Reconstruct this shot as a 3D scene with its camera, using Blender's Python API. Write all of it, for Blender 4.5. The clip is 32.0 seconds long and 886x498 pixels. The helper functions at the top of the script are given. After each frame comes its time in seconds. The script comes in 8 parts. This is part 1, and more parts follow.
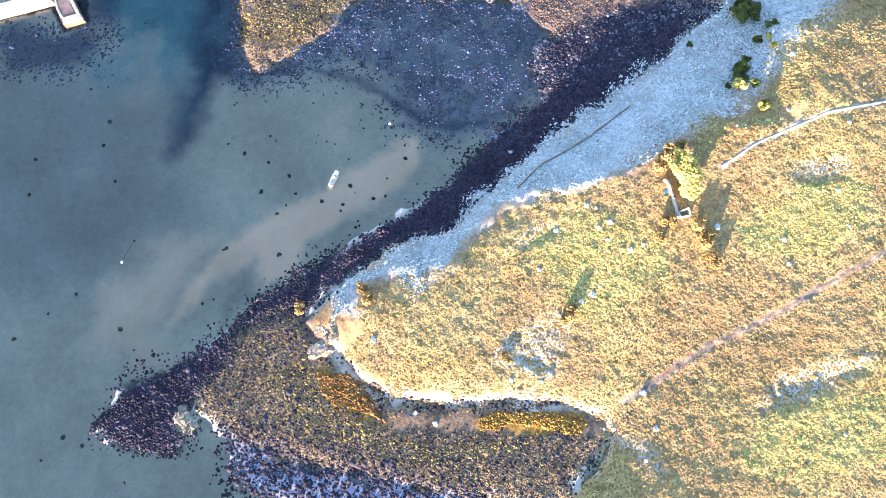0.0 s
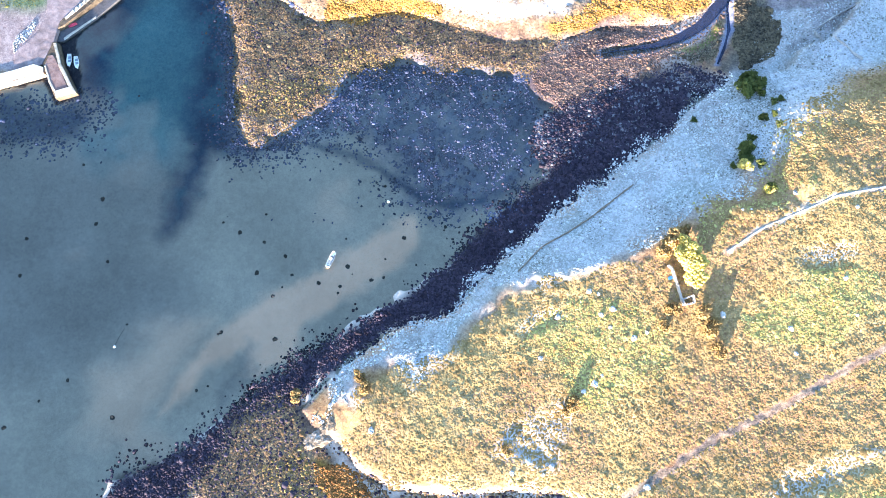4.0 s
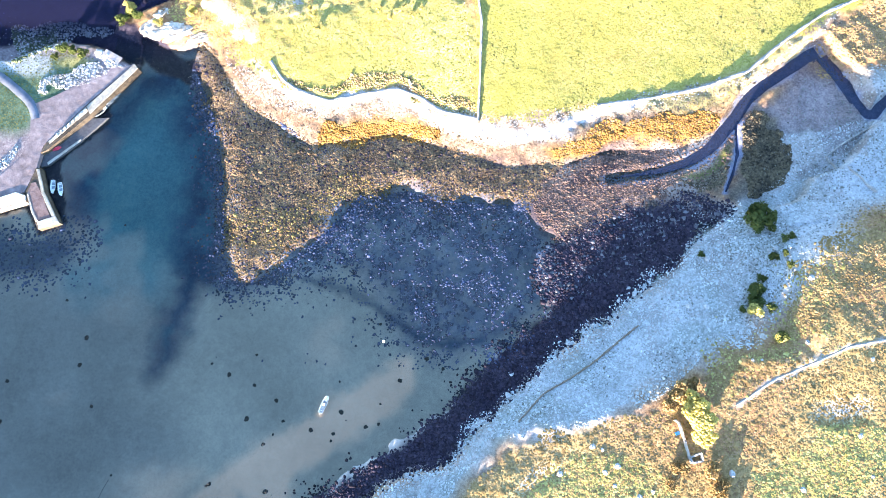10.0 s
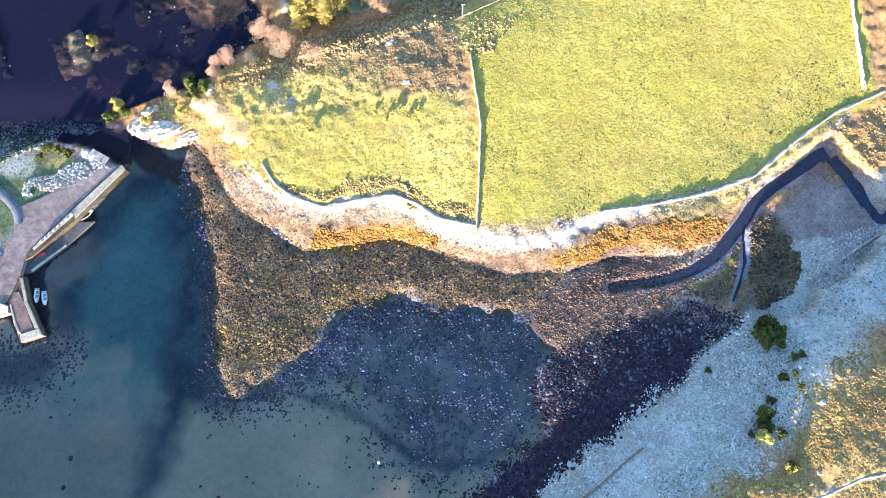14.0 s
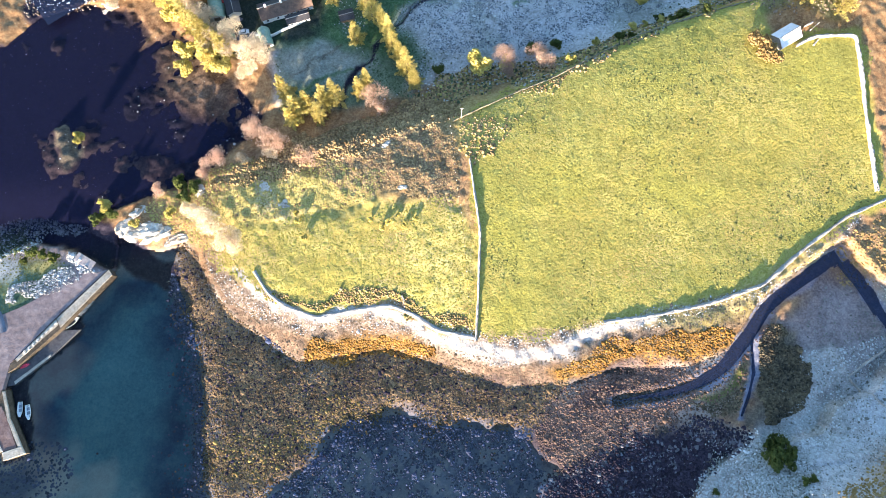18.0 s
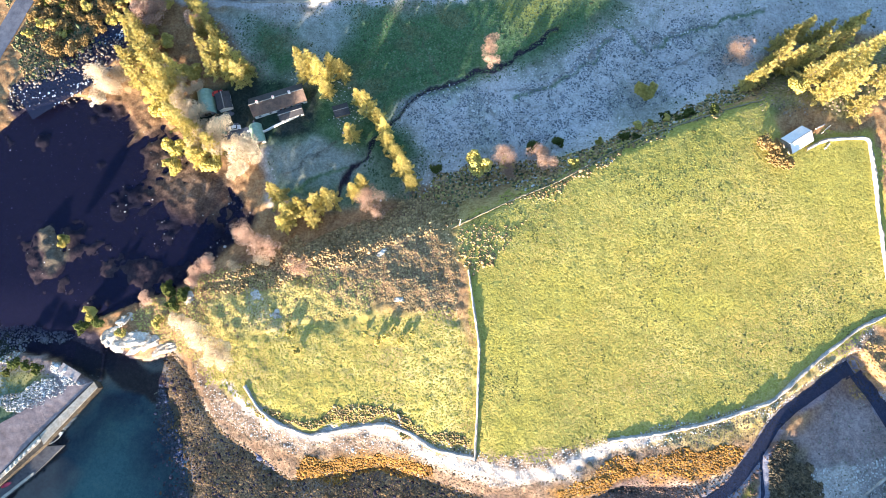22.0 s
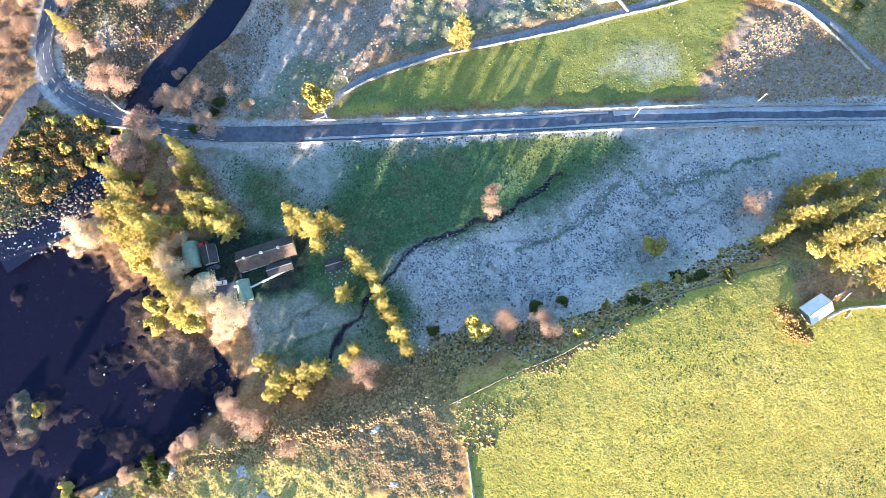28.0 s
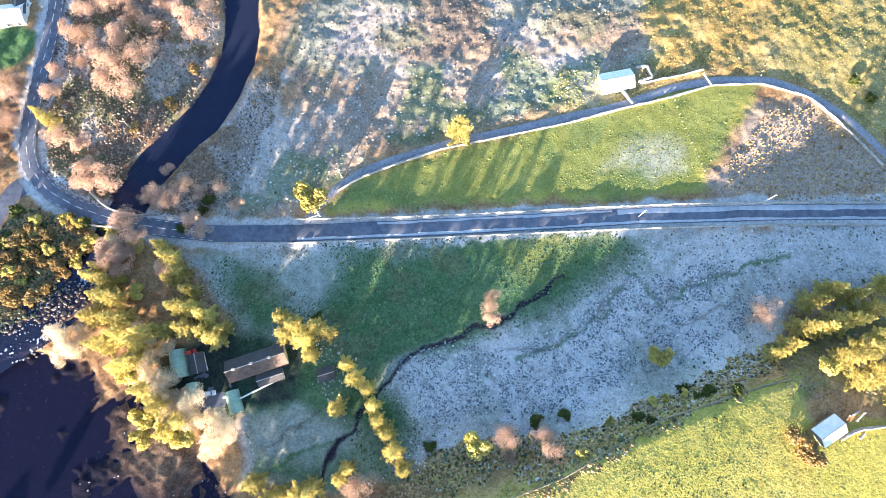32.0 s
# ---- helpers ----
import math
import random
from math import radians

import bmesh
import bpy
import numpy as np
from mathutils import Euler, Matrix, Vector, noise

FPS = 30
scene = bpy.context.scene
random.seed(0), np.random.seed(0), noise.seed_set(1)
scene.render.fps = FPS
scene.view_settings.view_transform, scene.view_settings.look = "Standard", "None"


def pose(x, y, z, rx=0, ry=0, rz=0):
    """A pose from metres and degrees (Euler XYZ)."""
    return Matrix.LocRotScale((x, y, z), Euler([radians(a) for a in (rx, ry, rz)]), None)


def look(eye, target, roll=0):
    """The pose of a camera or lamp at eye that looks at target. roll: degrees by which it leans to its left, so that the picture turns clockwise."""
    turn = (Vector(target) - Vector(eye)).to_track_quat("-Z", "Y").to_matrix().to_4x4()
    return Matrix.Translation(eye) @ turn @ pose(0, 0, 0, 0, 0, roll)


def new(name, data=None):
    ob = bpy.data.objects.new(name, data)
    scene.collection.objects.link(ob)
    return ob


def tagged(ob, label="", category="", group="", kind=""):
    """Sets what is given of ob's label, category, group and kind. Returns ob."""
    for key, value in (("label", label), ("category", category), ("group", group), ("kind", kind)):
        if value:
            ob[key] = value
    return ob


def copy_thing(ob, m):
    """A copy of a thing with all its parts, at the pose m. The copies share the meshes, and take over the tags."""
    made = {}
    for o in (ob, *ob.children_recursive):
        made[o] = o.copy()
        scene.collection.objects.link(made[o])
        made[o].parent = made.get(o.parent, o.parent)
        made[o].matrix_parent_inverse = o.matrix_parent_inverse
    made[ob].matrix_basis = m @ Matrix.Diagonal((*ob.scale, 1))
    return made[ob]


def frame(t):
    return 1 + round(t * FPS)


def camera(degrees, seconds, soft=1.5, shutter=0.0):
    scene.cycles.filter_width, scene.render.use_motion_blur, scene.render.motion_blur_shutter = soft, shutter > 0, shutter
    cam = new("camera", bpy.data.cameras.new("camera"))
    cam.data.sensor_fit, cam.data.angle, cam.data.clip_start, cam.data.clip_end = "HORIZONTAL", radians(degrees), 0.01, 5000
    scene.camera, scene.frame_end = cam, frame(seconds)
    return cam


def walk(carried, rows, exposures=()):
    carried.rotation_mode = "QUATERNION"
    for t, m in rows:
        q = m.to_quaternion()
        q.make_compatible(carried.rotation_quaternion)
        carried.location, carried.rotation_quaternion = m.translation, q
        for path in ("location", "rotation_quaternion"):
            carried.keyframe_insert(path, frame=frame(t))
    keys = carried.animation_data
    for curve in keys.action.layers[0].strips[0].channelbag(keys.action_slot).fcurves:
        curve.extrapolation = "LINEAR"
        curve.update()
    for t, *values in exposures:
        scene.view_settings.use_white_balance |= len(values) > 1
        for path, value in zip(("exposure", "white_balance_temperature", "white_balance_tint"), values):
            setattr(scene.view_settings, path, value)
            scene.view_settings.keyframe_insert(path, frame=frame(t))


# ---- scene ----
# An estuary with a stone quay, fields, a farm and a road, seen from a drone flying straight ahead.
# Metres; x to the right of the flight, y along it, z = 0 at the water of the bay.
cam = camera(75.0, 32.0, 0.6)
ROWS = [
    (0.0, 0.067, -0.148, 208.645, 12.011, -0.546, 1.888),
    (0.5, 0.033, 3.599, 208.912, 12.013, -0.536, 1.884),
    (1.0, -0.072, 7.361, 209.175, 12.016, -0.527, 1.880),
    (1.5, -0.161, 11.150, 209.434, 12.018, -0.517, 1.875),
    (2.0, -0.246, 15.009, 209.689, 12.021, -0.508, 1.871),
    (2.5, -0.338, 18.882, 209.939, 12.023, -0.498, 1.867),
    (3.0, -0.368, 22.720, 210.186, 12.026, -0.488, 1.863),
    (3.5, -0.411, 26.639, 210.429, 12.028, -0.479, 1.858),
    (4.0, -0.450, 30.583, 210.668, 12.031, -0.469, 1.854),
    (4.5, -0.488, 34.555, 210.902, 12.033, -0.460, 1.850),
    (5.0, -0.528, 38.558, 211.133, 12.036, -0.450, 1.846),
    (5.5, -0.572, 42.598, 211.360, 12.039, -0.441, 1.842),
    (6.0, -0.623, 46.677, 211.582, 12.041, -0.431, 1.837),
    (6.5, -0.656, 50.790, 211.801, 12.044, -0.421, 1.833),
    (7.0, -0.714, 54.846, 212.016, 12.046, -0.412, 1.829),
    (7.5, -0.761, 58.950, 212.226, 12.049, -0.402, 1.825),
    (8.0, -0.820, 63.098, 212.433, 12.051, -0.393, 1.821),
    (8.5, -0.803, 67.272, 212.635, 12.054, -0.383, 1.816),
    (9.0, -0.822, 71.930, 212.834, 12.056, -0.374, 1.812),
    (9.5, -0.852, 77.288, 213.028, 12.059, -0.364, 1.808),
    (10.0, -0.884, 82.804, 213.219, 12.061, -0.355, 1.804),
    (10.5, -0.962, 88.148, 213.405, 12.064, -0.345, 1.800),
    (11.0, -0.886, 93.481, 213.588, 12.066, -0.335, 1.795),
    (11.5, -0.876, 98.653, 213.766, 12.069, -0.326, 1.791),
    (12.0, -0.991, 103.873, 213.941, 12.071, -0.316, 1.787),
    (12.5, -0.988, 109.152, 214.111, 12.074, -0.307, 1.783),
    (13.0, -0.986, 114.353, 214.278, 12.077, -0.297, 1.778),
    (13.5, -0.991, 119.668, 214.440, 12.079, -0.288, 1.774),
    (14.0, -1.026, 124.919, 214.598, 12.082, -0.278, 1.770),
    (14.5, -1.089, 130.145, 214.753, 12.084, -0.268, 1.766),
    (15.0, -1.104, 135.326, 214.903, 12.087, -0.259, 1.762),
    (15.5, -1.107, 140.478, 215.049, 12.089, -0.249, 1.757),
    (16.0, -1.133, 145.613, 215.192, 12.092, -0.240, 1.753),
    (16.5, -1.215, 150.743, 215.330, 12.094, -0.230, 1.749),
    (17.0, -1.390, 155.877, 215.464, 12.097, -0.221, 1.745),
    (17.5, -1.449, 161.014, 215.594, 12.099, -0.211, 1.741),
    (18.0, -1.448, 166.027, 215.721, 12.102, -0.201, 1.736),
    (18.5, -1.439, 171.096, 215.843, 12.104, -0.192, 1.732),
    (19.0, -1.521, 176.154, 215.961, 12.107, -0.182, 1.728),
    (19.5, -1.535, 181.259, 216.075, 12.110, -0.173, 1.724),
    (20.0, -1.580, 186.378, 216.185, 12.112, -0.163, 1.720),
    (20.5, -1.606, 191.451, 216.291, 12.115, -0.154, 1.715),
    (21.0, -1.703, 196.628, 216.394, 12.117, -0.144, 1.711),
    (21.5, -1.680, 201.788, 216.492, 12.120, -0.135, 1.707),
    (22.0, -1.788, 206.983, 216.586, 12.122, -0.125, 1.703),
    (22.5, -1.796, 212.124, 216.676, 12.125, -0.115, 1.698),
    (23.0, -1.798, 217.264, 216.762, 12.127, -0.106, 1.694),
    (23.5, -1.844, 222.281, 216.844, 12.130, -0.096, 1.690),
    (24.0, -1.963, 227.399, 216.922, 12.132, -0.087, 1.686),
    (24.5, -2.107, 232.573, 216.996, 12.135, -0.077, 1.682),
    (25.0, -2.191, 237.699, 217.066, 12.137, -0.068, 1.677),
    (25.5, -2.264, 242.782, 217.132, 12.140, -0.058, 1.673),
    (26.0, -2.318, 247.877, 217.194, 12.142, -0.048, 1.669),
    (26.5, -2.372, 252.967, 217.252, 12.145, -0.039, 1.665),
    (27.0, -2.441, 258.031, 217.306, 12.148, -0.029, 1.661),
    (27.5, -2.540, 263.046, 217.355, 12.150, -0.020, 1.656),
    (28.0, -2.683, 267.985, 217.401, 12.153, -0.010, 1.652),
    (28.5, -2.708, 273.039, 217.443, 12.155, -0.001, 1.648),
    (29.0, -2.759, 278.073, 217.481, 12.158, 0.009, 1.644),
    (29.5, -2.794, 282.955, 217.515, 12.160, 0.018, 1.640),
    (30.0, -2.857, 287.854, 217.545, 12.163, 0.028, 1.635),
    (30.5, -2.890, 292.739, 217.570, 12.165, 0.038, 1.631),
    (31.0, -2.875, 297.631, 217.592, 12.168, 0.047, 1.627),
    (31.5, -2.897, 302.637, 217.610, 12.170, 0.057, 1.623),
    (32.0, -2.944, 307.571, 217.624, 12.173, 0.066, 1.618),
]
EXPOSURES = [(0.0, 3.34, 6500, 20), (7.0, 3.46, 6000, 17), (9.0, 3.42, 6000, 17), (12.0, 3.0, 6050, 16), (14.0, 2.8, 6300, 15), (20.0, 2.5, 6400, 15), (25.0, 2.6, 6250, 15), (29.0, 2.7, 6250, 15), (32.0, 2.86, 6400, 16)]
walk(cam, [(t, pose(x, y, z, tilt, 0, yaw) @ pose(0, 0, 0, 0, 0, roll)) for t, x, y, z, tilt, roll, yaw in ROWS], EXPOSURES)

# ---------------------------------------------------------------- light
SUN_ELEVATION, SHADOW_TURN = 5.2, 24.0  # degrees; shadows fall along +y, turned this far to the right
shade_way = Vector((math.sin(radians(SHADOW_TURN)), math.cos(radians(SHADOW_TURN)), 0))
sun_way = Vector((-shade_way.x, -shade_way.y, math.tan(radians(SUN_ELEVATION)))).normalized()
sun = new("sun", bpy.data.lights.new("sun", "SUN"))
sun.data.energy, sun.data.angle, sun.data.color = 5.0, radians(0.6), (1.0, 0.85, 0.64)
sun.matrix_world = look(sun_way * 500, (0, 0, 0))
world = bpy.data.worlds.new("sky")
scene.world = world
world.use_nodes = True
sky = world.node_tree.nodes.new("ShaderNodeTexSky")
sky.sky_type, sky.sun_disc = "NISHITA", False
sky.sun_elevation, sky.sun_rotation = radians(SUN_ELEVATION), math.atan2(sun_way.x, sun_way.y)
sky.air_density, sky.dust_density, sky.ozone_density = 1.0, 0.4, 2.3
back = world.node_tree.nodes["Background"]
back.inputs["Strength"].default_value = 0.15
world.node_tree.links.new(sky.outputs[0], back.inputs["Color"])


# ---------------------------------------------------------------- materials
def tree_of(name):
    m = bpy.data.materials.new(name)
    m.use_nodes = True
    return m, m.node_tree, m.node_tree.nodes["Principled BSDF"]


def noise_node(nt, scale, detail=4.0, rough=0.6, vector=None):
    n = nt.nodes.new("ShaderNodeTexNoise")
    n.inputs["Scale"].default_value, n.inputs["Detail"].default_value, n.inputs["Roughness"].default_value = scale, detail, rough
    if vector:
        nt.links.new(vector, n.inputs["Vector"])
    return n.outputs["Fac"]


def ramp_node(nt, fac, stops):
    r = nt.nodes.new("ShaderNodeValToRGB")
    e = r.color_ramp.elements
    while len(e) < len(stops):
        e.new(0.5)
    for el, (p, c) in zip(e, stops):
        el.position, el.color = p, (*c, 1)
    nt.links.new(fac, r.inputs[0])
    return r.outputs[0]


def mix_node(nt, fac, a, b, blend="MIX"):
    m = nt.nodes.new("ShaderNodeMix")
    m.data_type, m.blend_type = "RGBA", blend
    if isinstance(fac, float):
        m.inputs[0].default_value = fac
    else:
        nt.links.new(fac, m.inputs[0])
    for k, v in ((6, a), (7, b)):
        if isinstance(v, tuple):
            m.inputs[k].default_value = (*v, 1)
        else:
            nt.links.new(v, m.inputs[k])
    return m.outputs[2]


def bump_node(nt, bsdf, height, strength, distance):
    b = nt.nodes.new("ShaderNodeBump")
    b.inputs["Strength"].default_value, b.inputs["Distance"].default_value = strength, distance
    nt.links.new(height, b.inputs["Height"])
    nt.links.new(b.outputs[0], bsdf.inputs["Normal"])


def surface(name, dark, light, scale=2.0, rough=0.85, metal=0.0, bump=0.3, mid=None, per_object=0.0, per_island=0.0):
    """A weathered surface: two or three tones over a coarse and a fine noise, with relief."""
    m, nt, b = tree_of(name)
    co = nt.nodes.new("ShaderNodeNewGeometry").outputs["Position"]
    fine, coarse = noise_node(nt, scale, 5, 0.7, co), noise_node(nt, scale * 0.13, 3, 0.6, co)
    both = nt.nodes.new("ShaderNodeMath")
    both.operation = "MULTIPLY_ADD"
    nt.links.new(fine, both.inputs[0])
    both.inputs[1].default_value = 0.6
    half = nt.nodes.new("ShaderNodeMath")
    half.operation = "MULTIPLY"
    half.inputs[1].default_value = 0.4
    nt.links.new(coarse, half.inputs[0])
    nt.links.new(half.outputs[0], both.inputs[2])
    stops = [(0.34, dark), (0.66, light)] if mid is None else [(0.32, dark), (0.5, mid), (0.68, light)]
    col = ramp_node(nt, both.outputs[0], stops)
    if per_object or per_island:
        if per_object:
            rnd = nt.nodes.new("ShaderNodeObjectInfo").outputs["Random"]
        else:
            rnd = nt.nodes.new("ShaderNodeNewGeometry").outputs["Random Per Island"]
        lo, hi = 1 - (per_object or per_island), 1 + (per_object or per_island)
        tone = ramp_node(nt, rnd, [(0.0, (lo, lo * 0.97, lo * 0.9)), (1.0, (hi, hi, hi * 0.97))])
        col = mix_node(nt, 1.0, col, tone, "MULTIPLY")
    nt.links.new(col, b.inputs["Base Color"])
    b.inputs["Roughness"].default_value, b.inputs["Metallic"].default_value = rough, metal
    b.inputs["Specular IOR Level"].default_value = 0.12 if rough > 0.7 else 0.35
    if bump:
        bump_node(nt, b, fine, bump, 0.3 / scale)
    return m


def leafy(name, dark, light, scale=1.6, per_object=0.2):
    """Thin leaves or twigs: matt, and letting some of the light through."""
    m = surface(name, dark, light, scale, 0.75, bump=0.0, per_object=per_object)
    nt = m.node_tree
    b, thin, mix = nt.nodes["Principled BSDF"], nt.nodes.new("ShaderNodeBsdfTranslucent"), nt.nodes.new("ShaderNodeMixShader")
    nt.links.new(b.inputs["Base Color"].links[0].from_socket, thin.inputs["Color"])
    mix.inputs[0].default_value = 0.45
    nt.links.new(b.outputs[0], mix.inputs[1])
    nt.links.new(thin.outputs[0], mix.inputs[2])
    nt.links.new(mix.outputs[0], nt.nodes["Material Output"].inputs["Surface"])
    return m


# tones of the kinds of ground: dark, middle, light
GROUND = {
    "moor": ((0.16, 0.08, 0.042), (0.3, 0.18, 0.092), (0.43, 0.29, 0.155)),
    "sand": ((0.41, 0.355, 0.31), (0.49, 0.42, 0.36), (0.57, 0.49, 0.41)),
    "deep": ((0.01, 0.034, 0.085), (0.018, 0.055, 0.118), (0.034, 0.088, 0.142)),
    "flat": ((0.11, 0.13, 0.2), (0.19, 0.205, 0.28), (0.3, 0.3, 0.36)),
    "weed": ((0.05, 0.03, 0.025), (0.12, 0.078, 0.058), (0.21, 0.145, 0.105)),
    "pink": ((0.05, 0.035, 0.045), (0.13, 0.085, 0.08), (0.24, 0.155, 0.12)),
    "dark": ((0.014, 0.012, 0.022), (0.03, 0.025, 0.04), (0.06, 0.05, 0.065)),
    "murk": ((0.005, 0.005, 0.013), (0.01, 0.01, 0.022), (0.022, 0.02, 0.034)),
    "frost": ((0.25, 0.245, 0.23), (0.42, 0.415, 0.415), (0.6, 0.59, 0.605)),
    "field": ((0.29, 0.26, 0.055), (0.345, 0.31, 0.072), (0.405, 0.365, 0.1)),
    "bright": ((0.27, 0.205, 0.06), (0.45, 0.365, 0.125), (0.6, 0.5, 0.22)),
    "beach": ((0.17, 0.13, 0.1), (0.36, 0.29, 0.24), (0.58, 0.51, 0.45)),
    "orange": ((0.075, 0.034, 0.01), (0.25, 0.13, 0.022), (0.4, 0.24, 0.04)),
    "green": ((0.03, 0.068, 0.028), (0.062, 0.13, 0.055), (0.12, 0.2, 0.105)),
    "gravel": ((0.13, 0.1, 0.1), (0.25, 0.2, 0.2), (0.38, 0.32, 0.31)),
    "heath": ((0.08, 0.05, 0.035), (0.17, 0.105, 0.07), (0.30, 0.20, 0.13)),
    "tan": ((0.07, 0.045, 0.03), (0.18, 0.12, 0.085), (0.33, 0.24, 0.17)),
    "bar": ((0.86, 0.56, 0.42), (0.93, 0.61, 0.46), (0.95, 0.66, 0.51)),
    "teal": ((0.06, 0.19, 0.235), (0.1, 0.265, 0.31), (0.15, 0.33, 0.34)),
    "shingle": ((0.25, 0.22, 0.2), (0.42, 0.38, 0.35), (0.6, 0.56, 0.52)),
    "algae": ((0.05, 0.05, 0.015), (0.11, 0.11, 0.03), (0.19, 0.18, 0.06)),
    "thatch": ((0.045, 0.039, 0.035), (0.11, 0.092, 0.072), (0.22, 0.18, 0.125)),
}
ZONES = list(GROUND)


def ground_material():
    m, nt, b = tree_of("ground")
    co = nt.nodes.new("ShaderNodeNewGeometry").outputs["Position"]
    fine, mid, broad = noise_node(nt, 1.1, 6, 0.8, co), noise_node(nt, 0.33, 4, 0.65, co), noise_node(nt, 0.05, 3, 0.6, co)
    wide = mix_node(nt, 0.45, mid, broad)
    tone = mix_node(nt, 0.55, wide, fine)
    col = None
    for i, name in enumerate(ZONES):
        d, c, l = GROUND[name]
        here = ramp_node(nt, tone, [(0.40, d), (0.5, c), (0.60, l)])
        if col is None:
            col = here
            continue
        at = nt.nodes.new("ShaderNodeAttribute")
        at.attribute_name = f"zone_{i // 3}"
        sep = nt.nodes.new("ShaderNodeSeparateColor")
        nt.links.new(at.outputs["Color"], sep.inputs[0])
        col = mix_node(nt, sep.outputs[i % 3], col, here)
    nt.links.new(col, b.inputs["Base Color"])
    b.inputs["Roughness"].default_value, b.inputs["Specular IOR Level"].default_value = 0.95, 0.08
    bump_node(nt, b, tone, 0.6, 0.5)
    return m


def water_material(name, tint, ripple, murk, cloudy, meets=None):
    """Clear, tinted water: what lies under it shows, and the sky glints by Fresnel."""
    m, nt, b = tree_of(name)
    nt.nodes.remove(b)
    co = nt.nodes.new("ShaderNodeNewGeometry").outputs["Position"]
    clear, gloss, mix = (nt.nodes.new("ShaderNodeBsdf" + k) if k != "Mix" else nt.nodes.new("ShaderNodeMixShader") for k in ("Transparent", "Glossy", "Mix"))
    stain = ramp_node(nt, noise_node(nt, 0.03, 4, 0.6, co), [(0.3, tuple(0.8 * v for v in tint)), (0.7, tint)])
    nt.links.new(stain, clear.inputs["Color"])
    gloss.inputs["Roughness"].default_value = 0.12
    fres = nt.nodes.new("ShaderNodeFresnel")
    fres.inputs["IOR"].default_value = 1.2
    bump = nt.nodes.new("ShaderNodeBump")
    bump.inputs["Strength"].default_value, bump.inputs["Distance"].default_value = ripple, 0.1
    nt.links.new(noise_node(nt, 0.8, 3, 0.6, co), bump.inputs["Height"])
    nt.links.new(bump.outputs[0], gloss.inputs["Normal"])
    nt.links.new(bump.outputs[0], fres.inputs["Normal"])
    nt.links.new(fres.outputs[0], mix.inputs[0])
    silt, body = nt.nodes.new("ShaderNodeBsdfDiffuse"), nt.nodes.new("ShaderNodeMixShader")
    silt.inputs["Color"].default_value = (*murk, 1)
    body.inputs[0].default_value = cloudy
    nt.links.new(clear.outputs[0], body.inputs[1])
    nt.links.new(silt.outputs[0], body.inputs[2])
    nt.links.new(body.outputs[0], mix.inputs[1])
    nt.links.new(gloss.outputs[0], mix.inputs[2])
    out = mix
    if meets:
        # thins out where it runs into the clearer water
        sep, span, bare, out = (nt.nodes.new(k) for k in ("ShaderNodeSeparateXYZ", "ShaderNodeMapRange", "ShaderNodeBsdfTransparent", "ShaderNodeMixShader"))
        nt.links.new(co, sep.inputs[0])
        nt.links.new(sep.outputs[1], span.inputs[0])
        span.inputs[1].default_value, span.inputs[2].default_value = meets
        nt.links.new(span.outputs[0], out.inputs[0])
        nt.links.new(bare.outputs[0], out.inputs[1])
        nt.links.new(mix.outputs[0], out.inputs[2])
    nt.links.new(out.outputs[0], nt.nodes["Material Output"].inputs["Surface"])
    return m


GROUND_MAT = ground_material()
WATER = water_material("bay_water", (0.95, 0.96, 0.88), 0.15, (0.15, 0.20, 0.21), 0.03)
PEAT_WATER = water_material("river_water", (0.34, 0.33, 0.42), 0.3, (0.02, 0.02, 0.054), 0.5, (203.0, 222.0))
RIVER_WATER = water_material("upper_river_water", (0.2, 0.23, 0.33), 0.3, (0.028, 0.037, 0.08), 0.6)
STREAM_WATER = water_material("stream_water", (0.45, 0.5, 0.62), 0.3, (0.045, 0.055, 0.1), 0.6)
STONE = surface("dry_stone", (0.17, 0.155, 0.145), (0.58, 0.55, 0.51), 2.5, 0.9, bump=0.6)
ROCK = surface("rock", (0.30, 0.29, 0.30), (0.74, 0.74, 0.76), 1.5, 0.9, bump=0.6, per_island=0.25)
DARK_ROCK = surface("wet_rock", (0.015, 0.014, 0.018), (0.06, 0.05, 0.045), 2.0, 0.6, bump=0.5, per_island=0.4)
ASPHALT = surface("asphalt", (0.07, 0.08, 0.11), (0.17, 0.185, 0.23), 0.5, 0.8, bump=0.1)
ROAD_FROST = surface("road_frost", (0.3, 0.31, 0.34), (0.52, 0.53, 0.57), 0.5, 0.8, bump=0.2)
PAINT = surface("road_paint", (0.6, 0.6, 0.6), (0.85, 0.85, 0.83), 3.0, 0.7, bump=0.0)
CONCRETE = surface("old_concrete", (0.30, 0.25, 0.24), (0.58, 0.50, 0.47), 0.6, 0.9, bump=0.3)
WHITE_WALL = surface("white_render", (0.66, 0.65, 0.62), (0.86, 0.85, 0.82), 1.2, 0.8, bump=0.1)
SLATE = surface("dark_slate", (0.03, 0.03, 0.035), (0.09, 0.085, 0.09), 3.0, 0.6, bump=0.3)
RUST_ROOF = surface("rusty_roof", (0.035, 0.028, 0.028), (0.21, 0.135, 0.10), 0.5, 0.7, bump=0.2)
TIN_ROOF = surface("pale_tin_roof", (0.62, 0.66, 0.72), (0.88, 0.90, 0.93), 0.8, 0.5, bump=0.1)
GREEN_TIN = surface("green_tin", (0.17, 0.29, 0.22), (0.36, 0.50, 0.40), 0.8, 0.5, bump=0.1)
